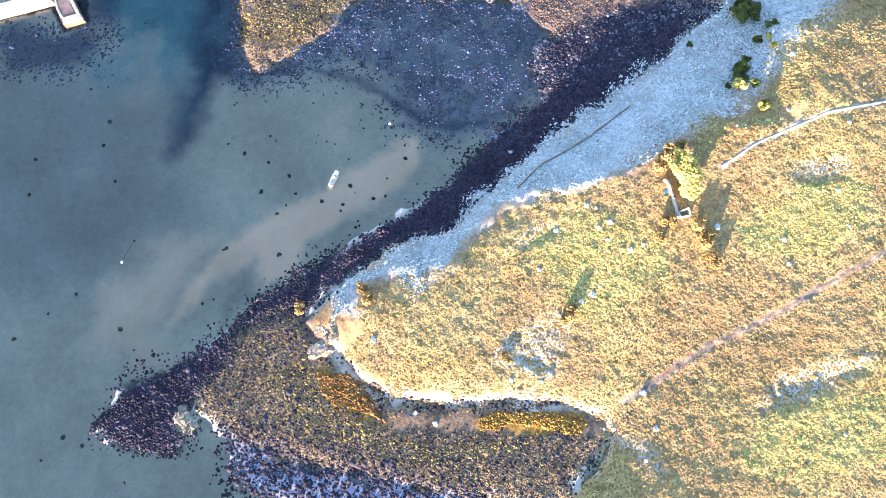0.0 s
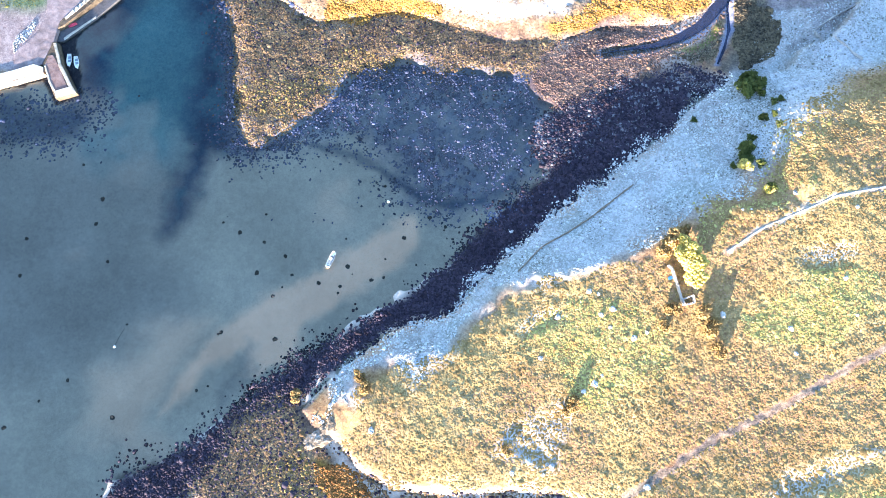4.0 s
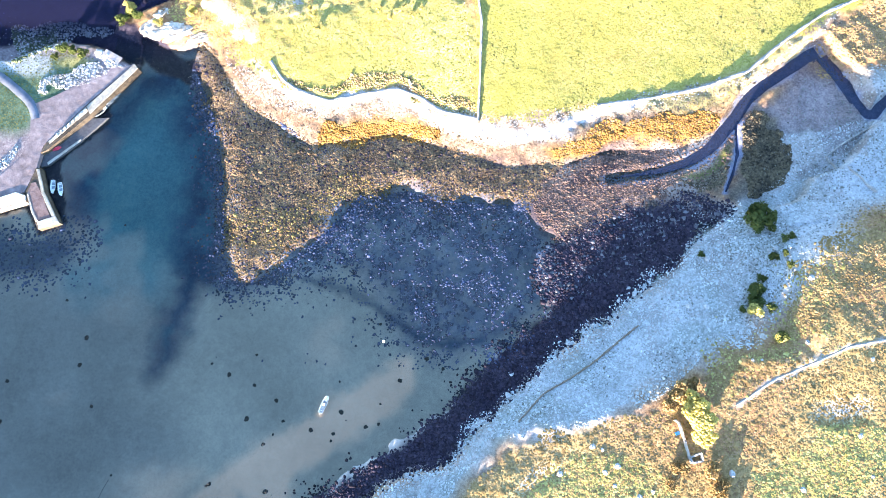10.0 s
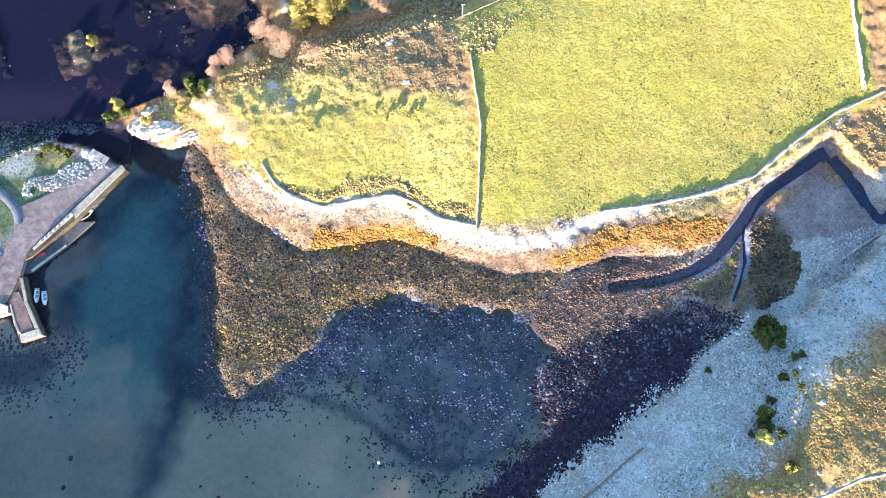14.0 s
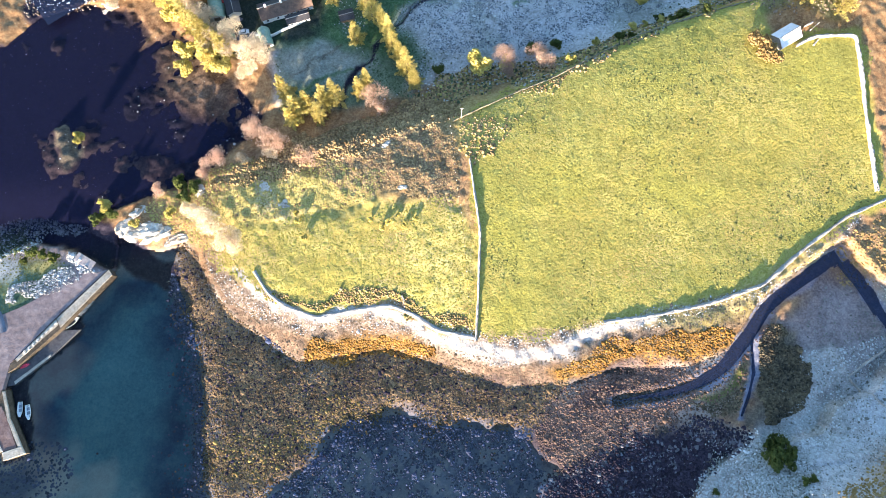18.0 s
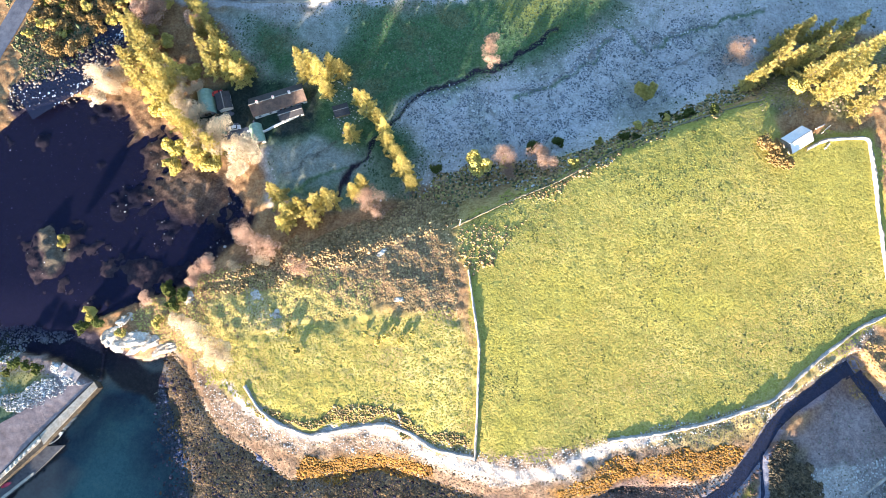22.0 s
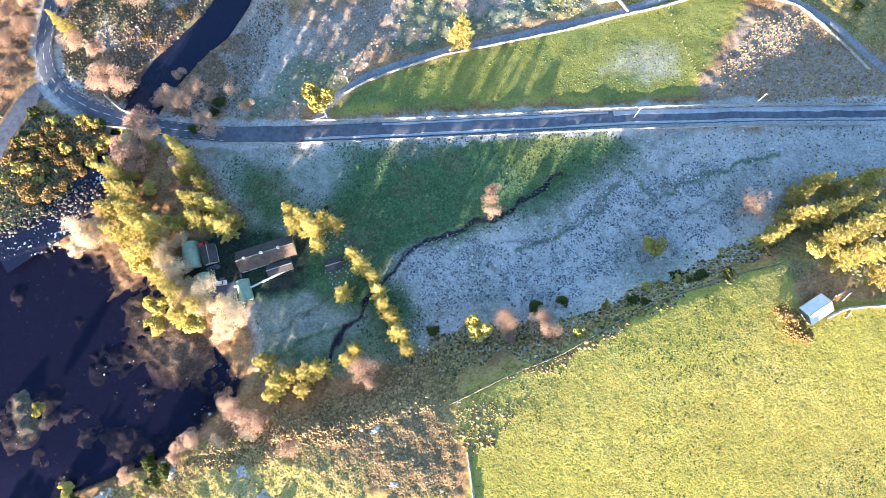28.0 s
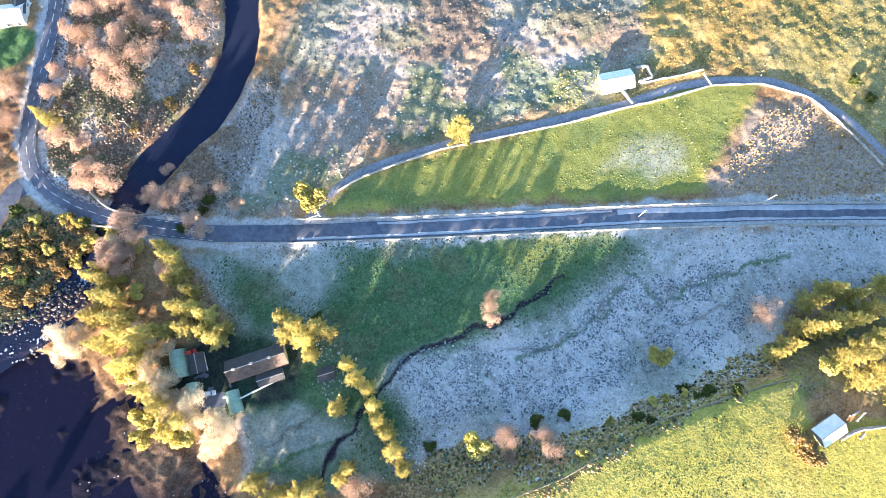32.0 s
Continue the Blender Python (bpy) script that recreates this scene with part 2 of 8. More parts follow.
WOOD = surface("grey_wood", (0.12, 0.09, 0.06), (0.34, 0.27, 0.20), 4.0, 0.8, bump=0.3)
POLE_WOOD = surface("weathered_pole", (0.45, 0.42, 0.38), (0.72, 0.69, 0.64), 4.0, 0.8, bump=0.2)
GLASS_DARK = surface("window_glass", (0.02, 0.025, 0.03), (0.05, 0.06, 0.07), 1.0, 0.08, bump=0.0)
HULL_WHITE = surface("white_gelcoat", (0.74, 0.75, 0.76), (0.86, 0.86, 0.86), 1.0, 0.3, bump=0.0)
HULL_INSIDE = surface("grey_boat_inside", (0.16, 0.20, 0.24), (0.34, 0.37, 0.40), 2.0, 0.6, bump=0.1)
RED_HULL = surface("red_hull", (0.55, 0.05, 0.09), (0.80, 0.12, 0.18), 2.0, 0.4, bump=0.0)
BLACK = surface("black_rubber", (0.015, 0.015, 0.016), (0.04, 0.04, 0.042), 3.0, 0.6, bump=0.0)
CAR_PAINT = surface("white_car_paint", (0.70, 0.72, 0.74), (0.82, 0.84, 0.86), 1.0, 0.3, bump=0.0)
RED_PAINT = surface("red_car_paint", (0.42, 0.03, 0.02), (0.60, 0.06, 0.04), 1.0, 0.3, bump=0.0)
BARK = surface("bark", (0.09, 0.065, 0.05), (0.26, 0.20, 0.16), 3.0, 0.9, bump=0.3)
LEAF_PINE = leafy("pine_needles", (0.3, 0.27, 0.075), (0.92, 0.8, 0.36), 0.9)
LEAF_BUSH = leafy("gorse_leaves", (0.05, 0.07, 0.02), (0.17, 0.20, 0.06))
LEAF_GOLD = leafy("golden_leaves", (0.32, 0.29, 0.07), (0.84, 0.72, 0.27), 0.9)
LEAF_RUST = leafy("bracken_leaves", (0.16, 0.105, 0.045), (0.54, 0.39, 0.18))
TWIG_PINK = leafy("pink_bare_twigs", (0.36, 0.24, 0.19), (0.78, 0.58, 0.48))
TWIG_PALE = leafy("pale_bare_twigs", (0.48, 0.40, 0.30), (0.88, 0.78, 0.64))

# ---------------------------------------------------------------- plan: outlines on the ground
BAY = [(-500.0, -400.0), (45.0, -400.0)] + [(43.4, -40.2), (53.1, -32.8), (58.2, -23.6), (56.6, -15.3), (42.1, -9.4), (22.6, -8.6), (-0.9, -11.0), (-16.6, -8.9), 
    (-28.7, -3.5), (-36.1, 5.5), (-45.5, 10.2), (-49.9, 16.1), (-41.5, 26.4), (-30.7, 35.3), (-18.8, 45.3), (1.8, 51.5), (9.6, 60.4), 
    (22.6, 73.9), (35.5, 86.7), (53.1, 99.9)] + [(56.4, 99.9), (71.3, 112.6), (87.1, 127.0), (103.4, 142.4), (110.3, 147.3)] + [(104.0, 149.8), (95.9, 153.9), (105.0, 162.7), (105.1, 177.7), (86.4, 170.6), (62.9, 170.4), (43.5, 163.3), (22.2, 161.7), 
    (0.8, 167.7), (-20.9, 174.5), (-42.3, 171.0), (-55.0, 168.5), (-68.7, 177.1), (-80.2, 183.6), (-87.5, 191.5), (-94.3, 203.0), 
    (-101.9, 211.2), (-109.5, 208.6), (-119.6, 209.0), (-127.0, 214.2), (-127.3, 199.8), (-138.6, 179.8), (-154.6, 156.0)] + [(-155.6, 154.1), (-151.5, 145.3), (-146.7, 134.4), (-157.1, 131.5), (-161.6, 140.0), (-163.3, 141.8), (-174.0, 137.9), 
    (-192.6, 132.4)] + [(-500.0, 125.0)]
POOL = [(-500.0, 262.0)] + [(-183.3, 291.5), (-171.9, 304.4), (-152.2, 311.4), (-131.9, 308.1), (-124.3, 298.1), (-128.3, 290.5)] + [(-114.8, 300.9), (-98.6, 286.2), (-82.9, 272.0), (-75.6, 263.4), (-76.9, 255.7), (-85.8, 249.0), (-95.1, 238.2), (-106.9, 233.1), 
    (-118.7, 228.3), (-130.4, 223.5), (-138.3, 218.6)] + [(-139.1, 214.9), (-125.5, 209.5), (-112.0, 206.6)] + [(-127.6, 214.6), (-127.7, 199.0), (-143.6, 208.2), (-159.7, 210.2), (-178.4, 201.3)] + [(-500.0, 215.0)]
DEEP = [(-128.3, 199.4), (-106.1, 210.8), (-101.4, 198.9), (-90.7, 182.8), (-85.9, 158.2), (-85.2, 132.6), (-80.1, 113.2), (-93.2, 110.7), 
    (-99.0, 99.8), (-102.4, 87.2), (-108.0, 76.6), (-110.6, 78.4), (-108.0, 90.9), (-105.2, 103.6), (-104.1, 115.6), (-112.2, 129.8), 
    (-140.7, 131.1), (-145.5, 134.1), (-155.6, 156.5), (-139.9, 180.4)]
DEEP_WEST = [(-174.8, 111.8), (-178.5, 130.1), (-157.6, 131.1), (-146.4, 133.5), (-136.2, 129.2), (-142.9, 118.7), (-156.6, 114.3)]
TEAL = [(-123.2, 186.6), (-110.2, 189.3), (-104.7, 162.2), (-103.0, 132.1), (-108.2, 107.5), (-130.3, 104.9), (-142.2, 114.6), 
    (-134.5, 131.3), (-133.8, 154.8), (-130.3, 175.0)]
FLAT = [(-84.7, 121.0), (-63.6, 126.0), (-49.3, 137.5), (-34.5, 145.5), (-17.2, 150.5), (0.4, 152.3), (29.0, 150.7), (37.6, 139.7), 
    (36.4, 127.3), (33.0, 112.0), (29.8, 100.2), (16.2, 92.1), (1.8, 89.1), (-10.8, 92.9), (-20.6, 103.1), (-25.3, 113.7), 
    (-33.2, 121.2), (-50.5, 123.4), (-63.0, 118.7), (-79.8, 115.2)]
SHORE_WEED = [(-120.3, -21.5), (-113.2, -9.0), (-97.2, -1.8), (-78.3, 9.5), (-70.9, 17.8), (-55.6, 30.5), (-39.7, 41.0), (-27.6, 49.8), 
    (-15.3, 57.5), (-4.8, 63.9), (7.7, 77.7), (18.5, 89.5), (33.8, 101.6), (41.6, 107.7), (49.6, 116.4), (70.3, 131.7), (90.9, 137.2), 
    (88.2, 129.6), (71.8, 114.4), (53.6, 101.5), (35.8, 88.0), (22.8, 75.3), (10.1, 63.2), (1.8, 52.7), (-19.0, 46.2), (-31.1, 37.4), 
    (-45.0, 27.6), (-52.8, 21.3), (-64.6, 15.9), (-72.4, 11.7), (-81.5, 1.5), (-86.4, -8.3), (-91.8, -29.3), (-105.5, -29.6), 
    (-114.8, -26.1)]
DARK_WEED = [(32.3, 117.1), (34.8, 127.3), (55.8, 137.8), (77.1, 148.2), (92.0, 151.8), (104.4, 148.9), (108.4, 145.9), (97.5, 139.3), 
    (81.9, 122.4), (61.1, 113.9), (42.7, 105.5), (34.6, 109.2)]
WEED = [(-102.3, 210.4), (-94.9, 204.6), (-87.9, 191.8), (-78.2, 182.8), (-64.0, 169.6), (-50.9, 167.7), (-33.8, 171.5), (-16.6, 173.5), 
    (0.8, 168.0), (22.3, 161.3), (41.6, 162.4), (35.1, 154.6), (28.7, 149.1), (1.2, 149.9), (-15.8, 153.8), (-36.9, 151.1), 
    (-48.6, 136.5), (-62.2, 124.2), (-75.9, 116.3), (-81.9, 124.3), (-85.0, 153.7), (-92.4, 182.5), (-101.2, 200.9)]
PINK = [(29.8, 148.1), (41.6, 161.3), (63.2, 169.6), (86.6, 166.9), (94.9, 162.7), (86.0, 155.9), (75.0, 148.2), (55.7, 136.1), 
    (43.1, 129.6), (34.9, 135.6)]
SOUTH_WEED = [(-88.0, -8.3), (-77.7, 7.5), (-70.3, 14.7), (-52.6, 22.2), (-45.7, 10.3), (-35.1, 2.6), (-26.7, -6.9), (-8.7, -12.2), (22.7, -9.9), 
    (54.0, -13.5), (57.7, -20.0), (47.7, -31.3), (41.7, -40.4), (15.1, -41.1), (-15.6, -36.4), (-42.8, -31.6), (-62.5, -26.6), 
    (-74.7, -21.3)]
SOUTH_FLAT = [(-75.1, -21.4), (-43.0, -30.9), (-15.7, -36.6), (15.2, -41.6), (13.4, -55.4), (-33.7, -56.6), (-69.4, -39.7)]
SOUTH_GOLD = [(-60.0, 2.0), (-48.0, 6.0), (-46.0, -6.0), (-36.0, -18.0), (-18.0, -24.0), (8.0, -24.0), (30.0, -23.0), (28.0, -28.0), (0.0, -31.0), (-30.0, -27.0), (-52.0, -14.0), (-66.0, -6.0)]
FROST_SHORE = [(-39.6, 21.0), (-38.0, 28.1), (-28.3, 34.9), (-14.5, 45.1), (1.7, 50.8), (9.8, 60.6), (22.3, 72.9), (35.0, 85.4), (52.3, 98.4), 
    (70.0, 111.7), (86.0, 125.2), (105.0, 144.2), (134.2, 147.4), (126.3, 134.7), (115.8, 115.1), (97.0, 94.8), (81.5, 84.2), 
    (62.0, 72.7), (34.7, 63.3), (18.1, 60.8), (7.9, 47.8), (2.0, 37.2), (-11.8, 27.7), (-20.2, 34.7), (-30.1, 30.3), (-33.4, 18.2)]
FROST_EAST = [(126.6, 177.7), (137.9, 202.2), (171.0, 203.0), (201.2, 208.7), (192.8, 156.2), (151.1, 146.2), (134.6, 130.4), (125.0, 117.4), 
    (111.3, 102.5), (92.2, 89.9), (91.6, 142.5), (106.6, 145.1), (113.5, 152.0)]
BRIGHT_A = [(25.8, 41.1), (44.1, 58.1), (62.3, 56.4), (77.9, 48.4), (77.1, 34.2), (60.8, 20.0), (52.9, 16.0), (47.2, 21.7), (41.5, 31.4)]
BRIGHT_B = [(102.3, 53.1), (123.9, 68.4), (144.3, 68.9), (148.5, 54.2), (131.3, 43.6), (109.4, 43.0)]
BRIGHT_C = [(98.1, -21.8), (112.0, -12.5), (135.4, -4.7), (154.5, -2.4), (151.9, -20.5), (121.1, -31.8), (104.7, -30.4)]
MARSH = [(106.6, 156.3), (110.5, 178.3), (115.6, 187.5), (132.2, 201.7), (143.9, 207.9), (153.6, 197.6), (158.5, 184.0), (145.9, 168.1), 
    (132.6, 163.4), (127.5, 154.7), (114.5, 150.1)]
STREAM = [(146.7, 213.6), (143.1, 211.7), (134.4, 205.2), (124.7, 198.6), (117.3, 192.2), (112.2, 184.7), (107.3, 178.5), (101.2, 171.1), 
    (93.0, 165.5), (84.0, 162.0), (75.1, 160.1), (68.5, 159.2), (61.8, 157.7)]
CHANNEL = [(-200.0, 281.1), (-181.1, 264.1), (-173.4, 247.4), (-165.4, 235.2), (-157.0, 224.9), (-146.2, 218.3), (-130.1, 211.7), 
    (-116.2, 203.3), (-106.1, 198.1)]
ISLAND = [(-158.1, 256.6), (-152.7, 257.9), (-146.4, 250.8), (-147.0, 243.6), (-152.2, 241.0), (-156.0, 246.9)]
POOL_MUD = [(-174.8, 283.0), (-156.3, 290.4), (-143.2, 263.7), (-127.5, 259.7), (-105.4, 253.8), (-99.9, 243.3), (-111.3, 234.7), 
    (-132.9, 225.8), (-145.2, 225.5), (-155.7, 237.6), (-168.5, 250.0)]
EAST_BANK = [(-113.9, 362.7), (-112.9, 372.3), (-103.5, 386.0), (-89.3, 401.4), (-79.6, 419.7), (-68.5, 425.3), (-75.0, 394.2), (-85.5, 364.7)]
POOL_BANK = [(-135.7, 314.6), (-114.0, 303.3), (-103.7, 291.9), (-87.1, 280.9), (-79.0, 265.5), (-89.2, 260.8), (-102.3, 262.6), 
    (-114.4, 273.4), (-120.9, 289.1), (-126.9, 300.6)]
COAST = [(-93.4, 211.6), (-80.8, 197.4), (-67.3, 193.5), (-51.4, 184.3), (-32.1, 187.6), (-17.0, 189.1), (-3.8, 181.1), (11.3, 178.7), 
    (56.4, 185.7), (78.1, 188.6), (115.7, 200.1), (137.0, 217.5), (151.4, 227.5), (155.3, 222.8), (136.0, 208.0), (114.9, 191.3), 
    (105.2, 177.6), (85.6, 169.4), (62.3, 169.4), (43.1, 162.4), (22.0, 160.2), (0.8, 166.1), (-20.7, 172.6), (-41.8, 169.0), 
    (-54.4, 166.5), (-67.9, 175.4), (-81.7, 184.0), (-89.1, 193.0)]
BAR = [(-11.5, 88.9), (-11.3, 82.8), (-17.2, 68.2), (-35.0, 57.0), (-45.1, 50.4), (-55.3, 34.5), (-71.1, 27.0), (-69.2, 39.3), (-85.2, 24.6), (-97.7, 10.4), (-93.6, 26.5), (-80.9, 43.2), (-67.4, 55.1), (-49.3, 66.4), (-33.1, 80.0), (-22.7, 87.0)]
SWIRL = [(-53.1, 114.6), (-41.3, 113.3), (-32.6, 109.9), (-23.8, 104.1), (-15.2, 98.0), (-2.5, 93.1), (12.1, 94.1)]
RIDGE_W = [(-92.7, 230.4), (-80.1, 242.8), (-64.7, 251.4), (-40.8, 260.4), (-12.6, 272.9), (-0.0, 270.0), (2.3, 259.5), (-19.9, 252.7), 
    (-31.9, 248.2), (-47.8, 243.7), (-75.2, 234.9)]
DELTA = [(84.8, 161.1), (96.8, 166.9), (106.2, 178.2), (118.2, 192.1), (142.0, 210.9), (155.0, 209.4), (165.6, 188.8), (154.9, 172.8), 
    (145.6, 166.0), (131.9, 156.9), (125.0, 150.4), (105.8, 145.7), (93.6, 149.6)]
BLUE_SAND = [(-191.7, 117.2), (-156.6, 113.7), (-130.3, 138.9), (-108.1, 119.3), (-102.2, 89.6), (-112.5, 73.0), (-92.7, 61.5), (-96.8, 46.0), 
    (-133.5, 26.0), (-172.6, 25.0)]
MOUTH = [(61.1, 170.6), (86.9, 171.7), (106.8, 179.0), (117.4, 189.0), (119.1, 184.5), (107.7, 163.0), (98.5, 153.7), (106.6, 149.0), 
    (91.8, 147.5), (72.9, 148.1), (84.2, 162.4)]
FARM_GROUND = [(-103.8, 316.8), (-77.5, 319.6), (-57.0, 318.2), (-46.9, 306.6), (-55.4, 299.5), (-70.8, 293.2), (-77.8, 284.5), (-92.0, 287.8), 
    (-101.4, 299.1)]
PALE_ROCK = [(-76.0, 234.3), (-70.9, 235.6), (-66.2, 229.2), (-57.5, 225.2), (-59.2, 219.8), (-65.5, 221.8), (-72.2, 226.9)]
FOAM = [(-137.9, 339.0), (-129.2, 334.7), (-133.8, 326.6), (-141.0, 322.0), (-147.0, 316.5), (-150.8, 319.3), (-145.1, 326.3), 
    (-140.3, 331.9)] + [(-138.2, 332.3), (-145.4, 324.6), (-152.5, 317.0), (-158.2, 313.7), (-160.8, 305.4), (-152.9, 307.7)]
STREAK = [(-79.5, 11.5), (-76.6, 23.8), (-69.9, 40.7), (-65.1, 45.1), (-68.3, 34.4), (-73.0, 17.7)]
BEACH_S = [(-34.8, 2.6), (-24.5, -6.8), (-12.6, -9.0), (3.0, -10.3), (22.5, -8.3), (42.0, -8.6), (55.4, -12.8)]
MARSH_CORE = [(113.9, 192.1), (122.5, 187.4), (127.3, 177.8), (132.3, 168.3), (130.0, 160.7), (119.6, 154.4), (110.6, 151.5), (110.7, 165.4), 
    (112.9, 179.8)]
MARSH_OLIVE = [(110.9, 176.2), (111.1, 171.4), (107.2, 163.0), (104.3, 153.6), (96.6, 152.9), (87.1, 158.3), (99.6, 165.2), (107.0, 174.9)]
MARSH_MUD = [(146.3, 209.3), (154.4, 200.6), (158.9, 190.8), (161.5, 184.7), (142.9, 178.2), (129.5, 177.8), (121.6, 189.8), (124.5, 196.1), 
    (136.6, 203.9)]
COAST_GOLD = [(44.2, 186.3), (66.6, 189.3), (89.2, 196.0), (114.6, 205.3), (124.4, 213.2), (136.3, 218.6), (144.8, 213.2), (132.7, 205.3), 
    (118.6, 198.5), (109.0, 190.8), (88.6, 185.5), (66.3, 182.0), (46.3, 180.3)]
FIELD_WARM = [(33.2, 207.1), (81.9, 216.5), (130.3, 234.4), (148.4, 265.4), (158.3, 243.7), (122.5, 217.6), (81.1, 202.4), (33.0, 189.3)]
HILL_GOLD = [(-78.9, 233.2), (-58.4, 238.1), (-32.9, 232.3), (0.5, 224.8), (3.0, 206.3), (-19.2, 205.7), (-48.2, 213.1), (-72.6, 212.4)]
QUAY_FROST = [(-194.1, 204.2), (-175.2, 202.1), (-166.7, 206.1), (-161.1, 207.5), (-160.8, 198.6), (-171.6, 194.6), (-178.7, 195.6), 
    (-193.1, 199.1)]
QUAY_GOLD = [(-157.0, 203.8), (-150.5, 206.5), (-146.7, 204.0), (-147.5, 201.5), (-153.9, 198.8)]
SLIP_AREA = [(-142.5, 179.1), (-136.4, 183.7), (-134.4, 177.6), (-145.2, 166.9), (-152.4, 159.1), (-146.9, 138.3), (-145.5, 133.8), 
    (-156.9, 130.8), (-163.0, 140.6), (-192.0, 132.2), (-192.8, 136.0), (-164.6, 143.6), (-161.9, 147.1), (-160.9, 156.5), 
    (-159.7, 162.7), (-157.1, 165.9)]
POOL_PALE = [(-180.8, 287.1), (-168.2, 292.3), (-156.7, 278.1), (-151.7, 261.8), (-139.3, 252.9), (-111.5, 240.2), (-121.0, 231.1), 
    (-150.6, 229.2), (-158.7, 238.9), (-170.2, 254.4), (-175.9, 261.1)]
STREAM_B = [(148.8, 211.1), (151.1, 207.6), (153.7, 204.4), (156.5, 199.4), (160.2, 192.0), (162.9, 187.2), (166.2, 186.5), (170.2, 191.0), 
    (173.5, 194.1), (191.2, 204.0)]
STREAM_C = [(112.3, 183.5), (111.6, 177.4), (111.6, 169.0), (109.2, 160.7), (106.0, 153.6)]
BEACH_N = [(-92.9, 214.5), (-81.2, 197.8), (-67.7, 193.9), (-51.6, 184.0), (-32.3, 187.5), (-17.1, 188.8), (-3.8, 181.4), (11.3, 178.6), 
    (28.5, 180.4), (56.7, 185.6), (78.5, 188.9), (116.2, 199.8), (137.6, 216.8), (149.9, 228.0), (154.2, 226.9), (137.1, 212.0), 
    (118.1, 197.5), (80.4, 184.0), (56.5, 178.9), (34.9, 172.8), (17.8, 169.4), (0.7, 171.7), (-12.4, 179.3), (-29.8, 182.3), 
    (-51.2, 178.4), (-68.8, 182.4), (-82.8, 191.2)]
ORANGE_A = [(-52.1, 167.2), (-51.0, 176.1), (-31.8, 179.3), (-11.3, 177.6), (-4.6, 171.1), (-20.7, 172.9), (-37.8, 170.9)]
ORANGE_B = [(37.0, 166.9), (56.4, 176.2), (82.4, 181.3), (105.2, 185.1), (105.9, 179.7), (86.0, 170.8), (64.9, 173.5), (56.2, 168.2), 
    (40.1, 164.1)]
FIELD = [(9.0, 177.4), (52.9, 183.9), (80.9, 189.7), (111.7, 199.9), (131.4, 215.8), (164.4, 233.5), (159.0, 264.3), (153.8, 297.6), 
    (136.7, 296.2), (119.6, 289.0), (117.0, 310.9), (71.7, 297.3), (56.0, 288.5), (38.3, 277.3), (20.9, 269.8), (1.7, 259.0), 
    (5.2, 240.1), (9.8, 212.5)]
FIELD_W = [(-86.8, 201.8), (-82.4, 218.6), (-61.7, 219.2), (-32.9, 224.2), (0.2, 229.4), (8.9, 212.6), (9.0, 178.4), (-2.6, 182.0), 
    (-14.8, 188.6), (-31.0, 189.1), (-44.8, 185.8), (-59.1, 188.4), (-69.8, 195.1)]
PALE_HILL = [(-90.5, 220.3), (-77.8, 237.9), (-59.0, 240.6), (-37.7, 236.8), (-49.0, 219.3), (-75.6, 216.5)]
HEATH_HILL = [(-92.5, 230.1), (-66.7, 241.6), (-42.3, 251.0), (-0.5, 260.0), (27.0, 273.2), (39.8, 273.6), (37.5, 257.6), (6.0, 247.9), 
    (0.2, 228.3), (-32.3, 223.3), (-41.5, 237.9), (-74.4, 234.9)]
VALLEY = [(-99.0, 345.9), (-80.7, 351.8), (-22.1, 356.8), (70.8, 362.8), (189.9, 370.7), (186.0, 345.9), (157.0, 345.0), (122.6, 331.6), 
    (106.9, 315.0), (76.1, 302.4), (40.0, 284.2), (12.7, 281.6), (-14.4, 275.3), (-37.3, 269.1), (-68.1, 268.2), (-73.5, 282.8), 
    (-76.3, 309.6), (-82.1, 325.5)]
VALLEY_GREEN = [(-90.0, 350.5), (-59.6, 351.4), (-9.4, 356.1), (62.4, 362.5), (70.5, 355.2), (51.2, 337.7), (32.5, 328.9), (16.2, 322.3), 
    (-0.0, 319.9), (-16.0, 313.4), (-21.6, 303.4), (-13.0, 288.3), (-18.0, 269.7), (-34.3, 283.9), (-39.3, 299.0), (-32.0, 310.9), 
    (-57.5, 326.3), (-67.4, 321.9), (-74.7, 313.7), (-82.1, 325.5)]
LAWN = [(-71.0, 294.2), (-63.6, 300.2), (-47.7, 302.6), (-38.9, 291.3), (-28.6, 284.0), (-18.3, 275.0), (-37.3, 267.1), (-66.5, 268.1)]
LANE_FIELD = [(-48.7, 365.3), (-35.8, 380.1), (-18.9, 385.1), (11.0, 395.1), (41.4, 404.2), (70.1, 412.1), (94.8, 421.2), (119.3, 423.2), 
    (94.7, 386.2), (94.2, 379.4), (66.4, 375.3), (9.2, 371.4), (-22.5, 368.9)]
LANE_FROST = [(58.3, 385.1), (73.7, 395.8), (84.4, 393.8), (88.4, 388.3), (73.2, 383.3)]
NORTH_FROST = [(-88.6, 392.2), (-64.2, 411.7), (-25.1, 425.0), (19.5, 431.2), (53.2, 437.2), (75.3, 430.4), (54.8, 415.2), (19.6, 402.4), 
    (-2.0, 397.1), (-34.2, 389.2), (-44.2, 377.6), (-64.4, 363.7), (-89.4, 360.8)]
NORTH_FROST_B = [(113.8, 409.8), (135.9, 412.9), (162.0, 395.0), (189.3, 377.8), (189.0, 375.6), (136.3, 376.2), (102.5, 376.3), (96.5, 381.7)]
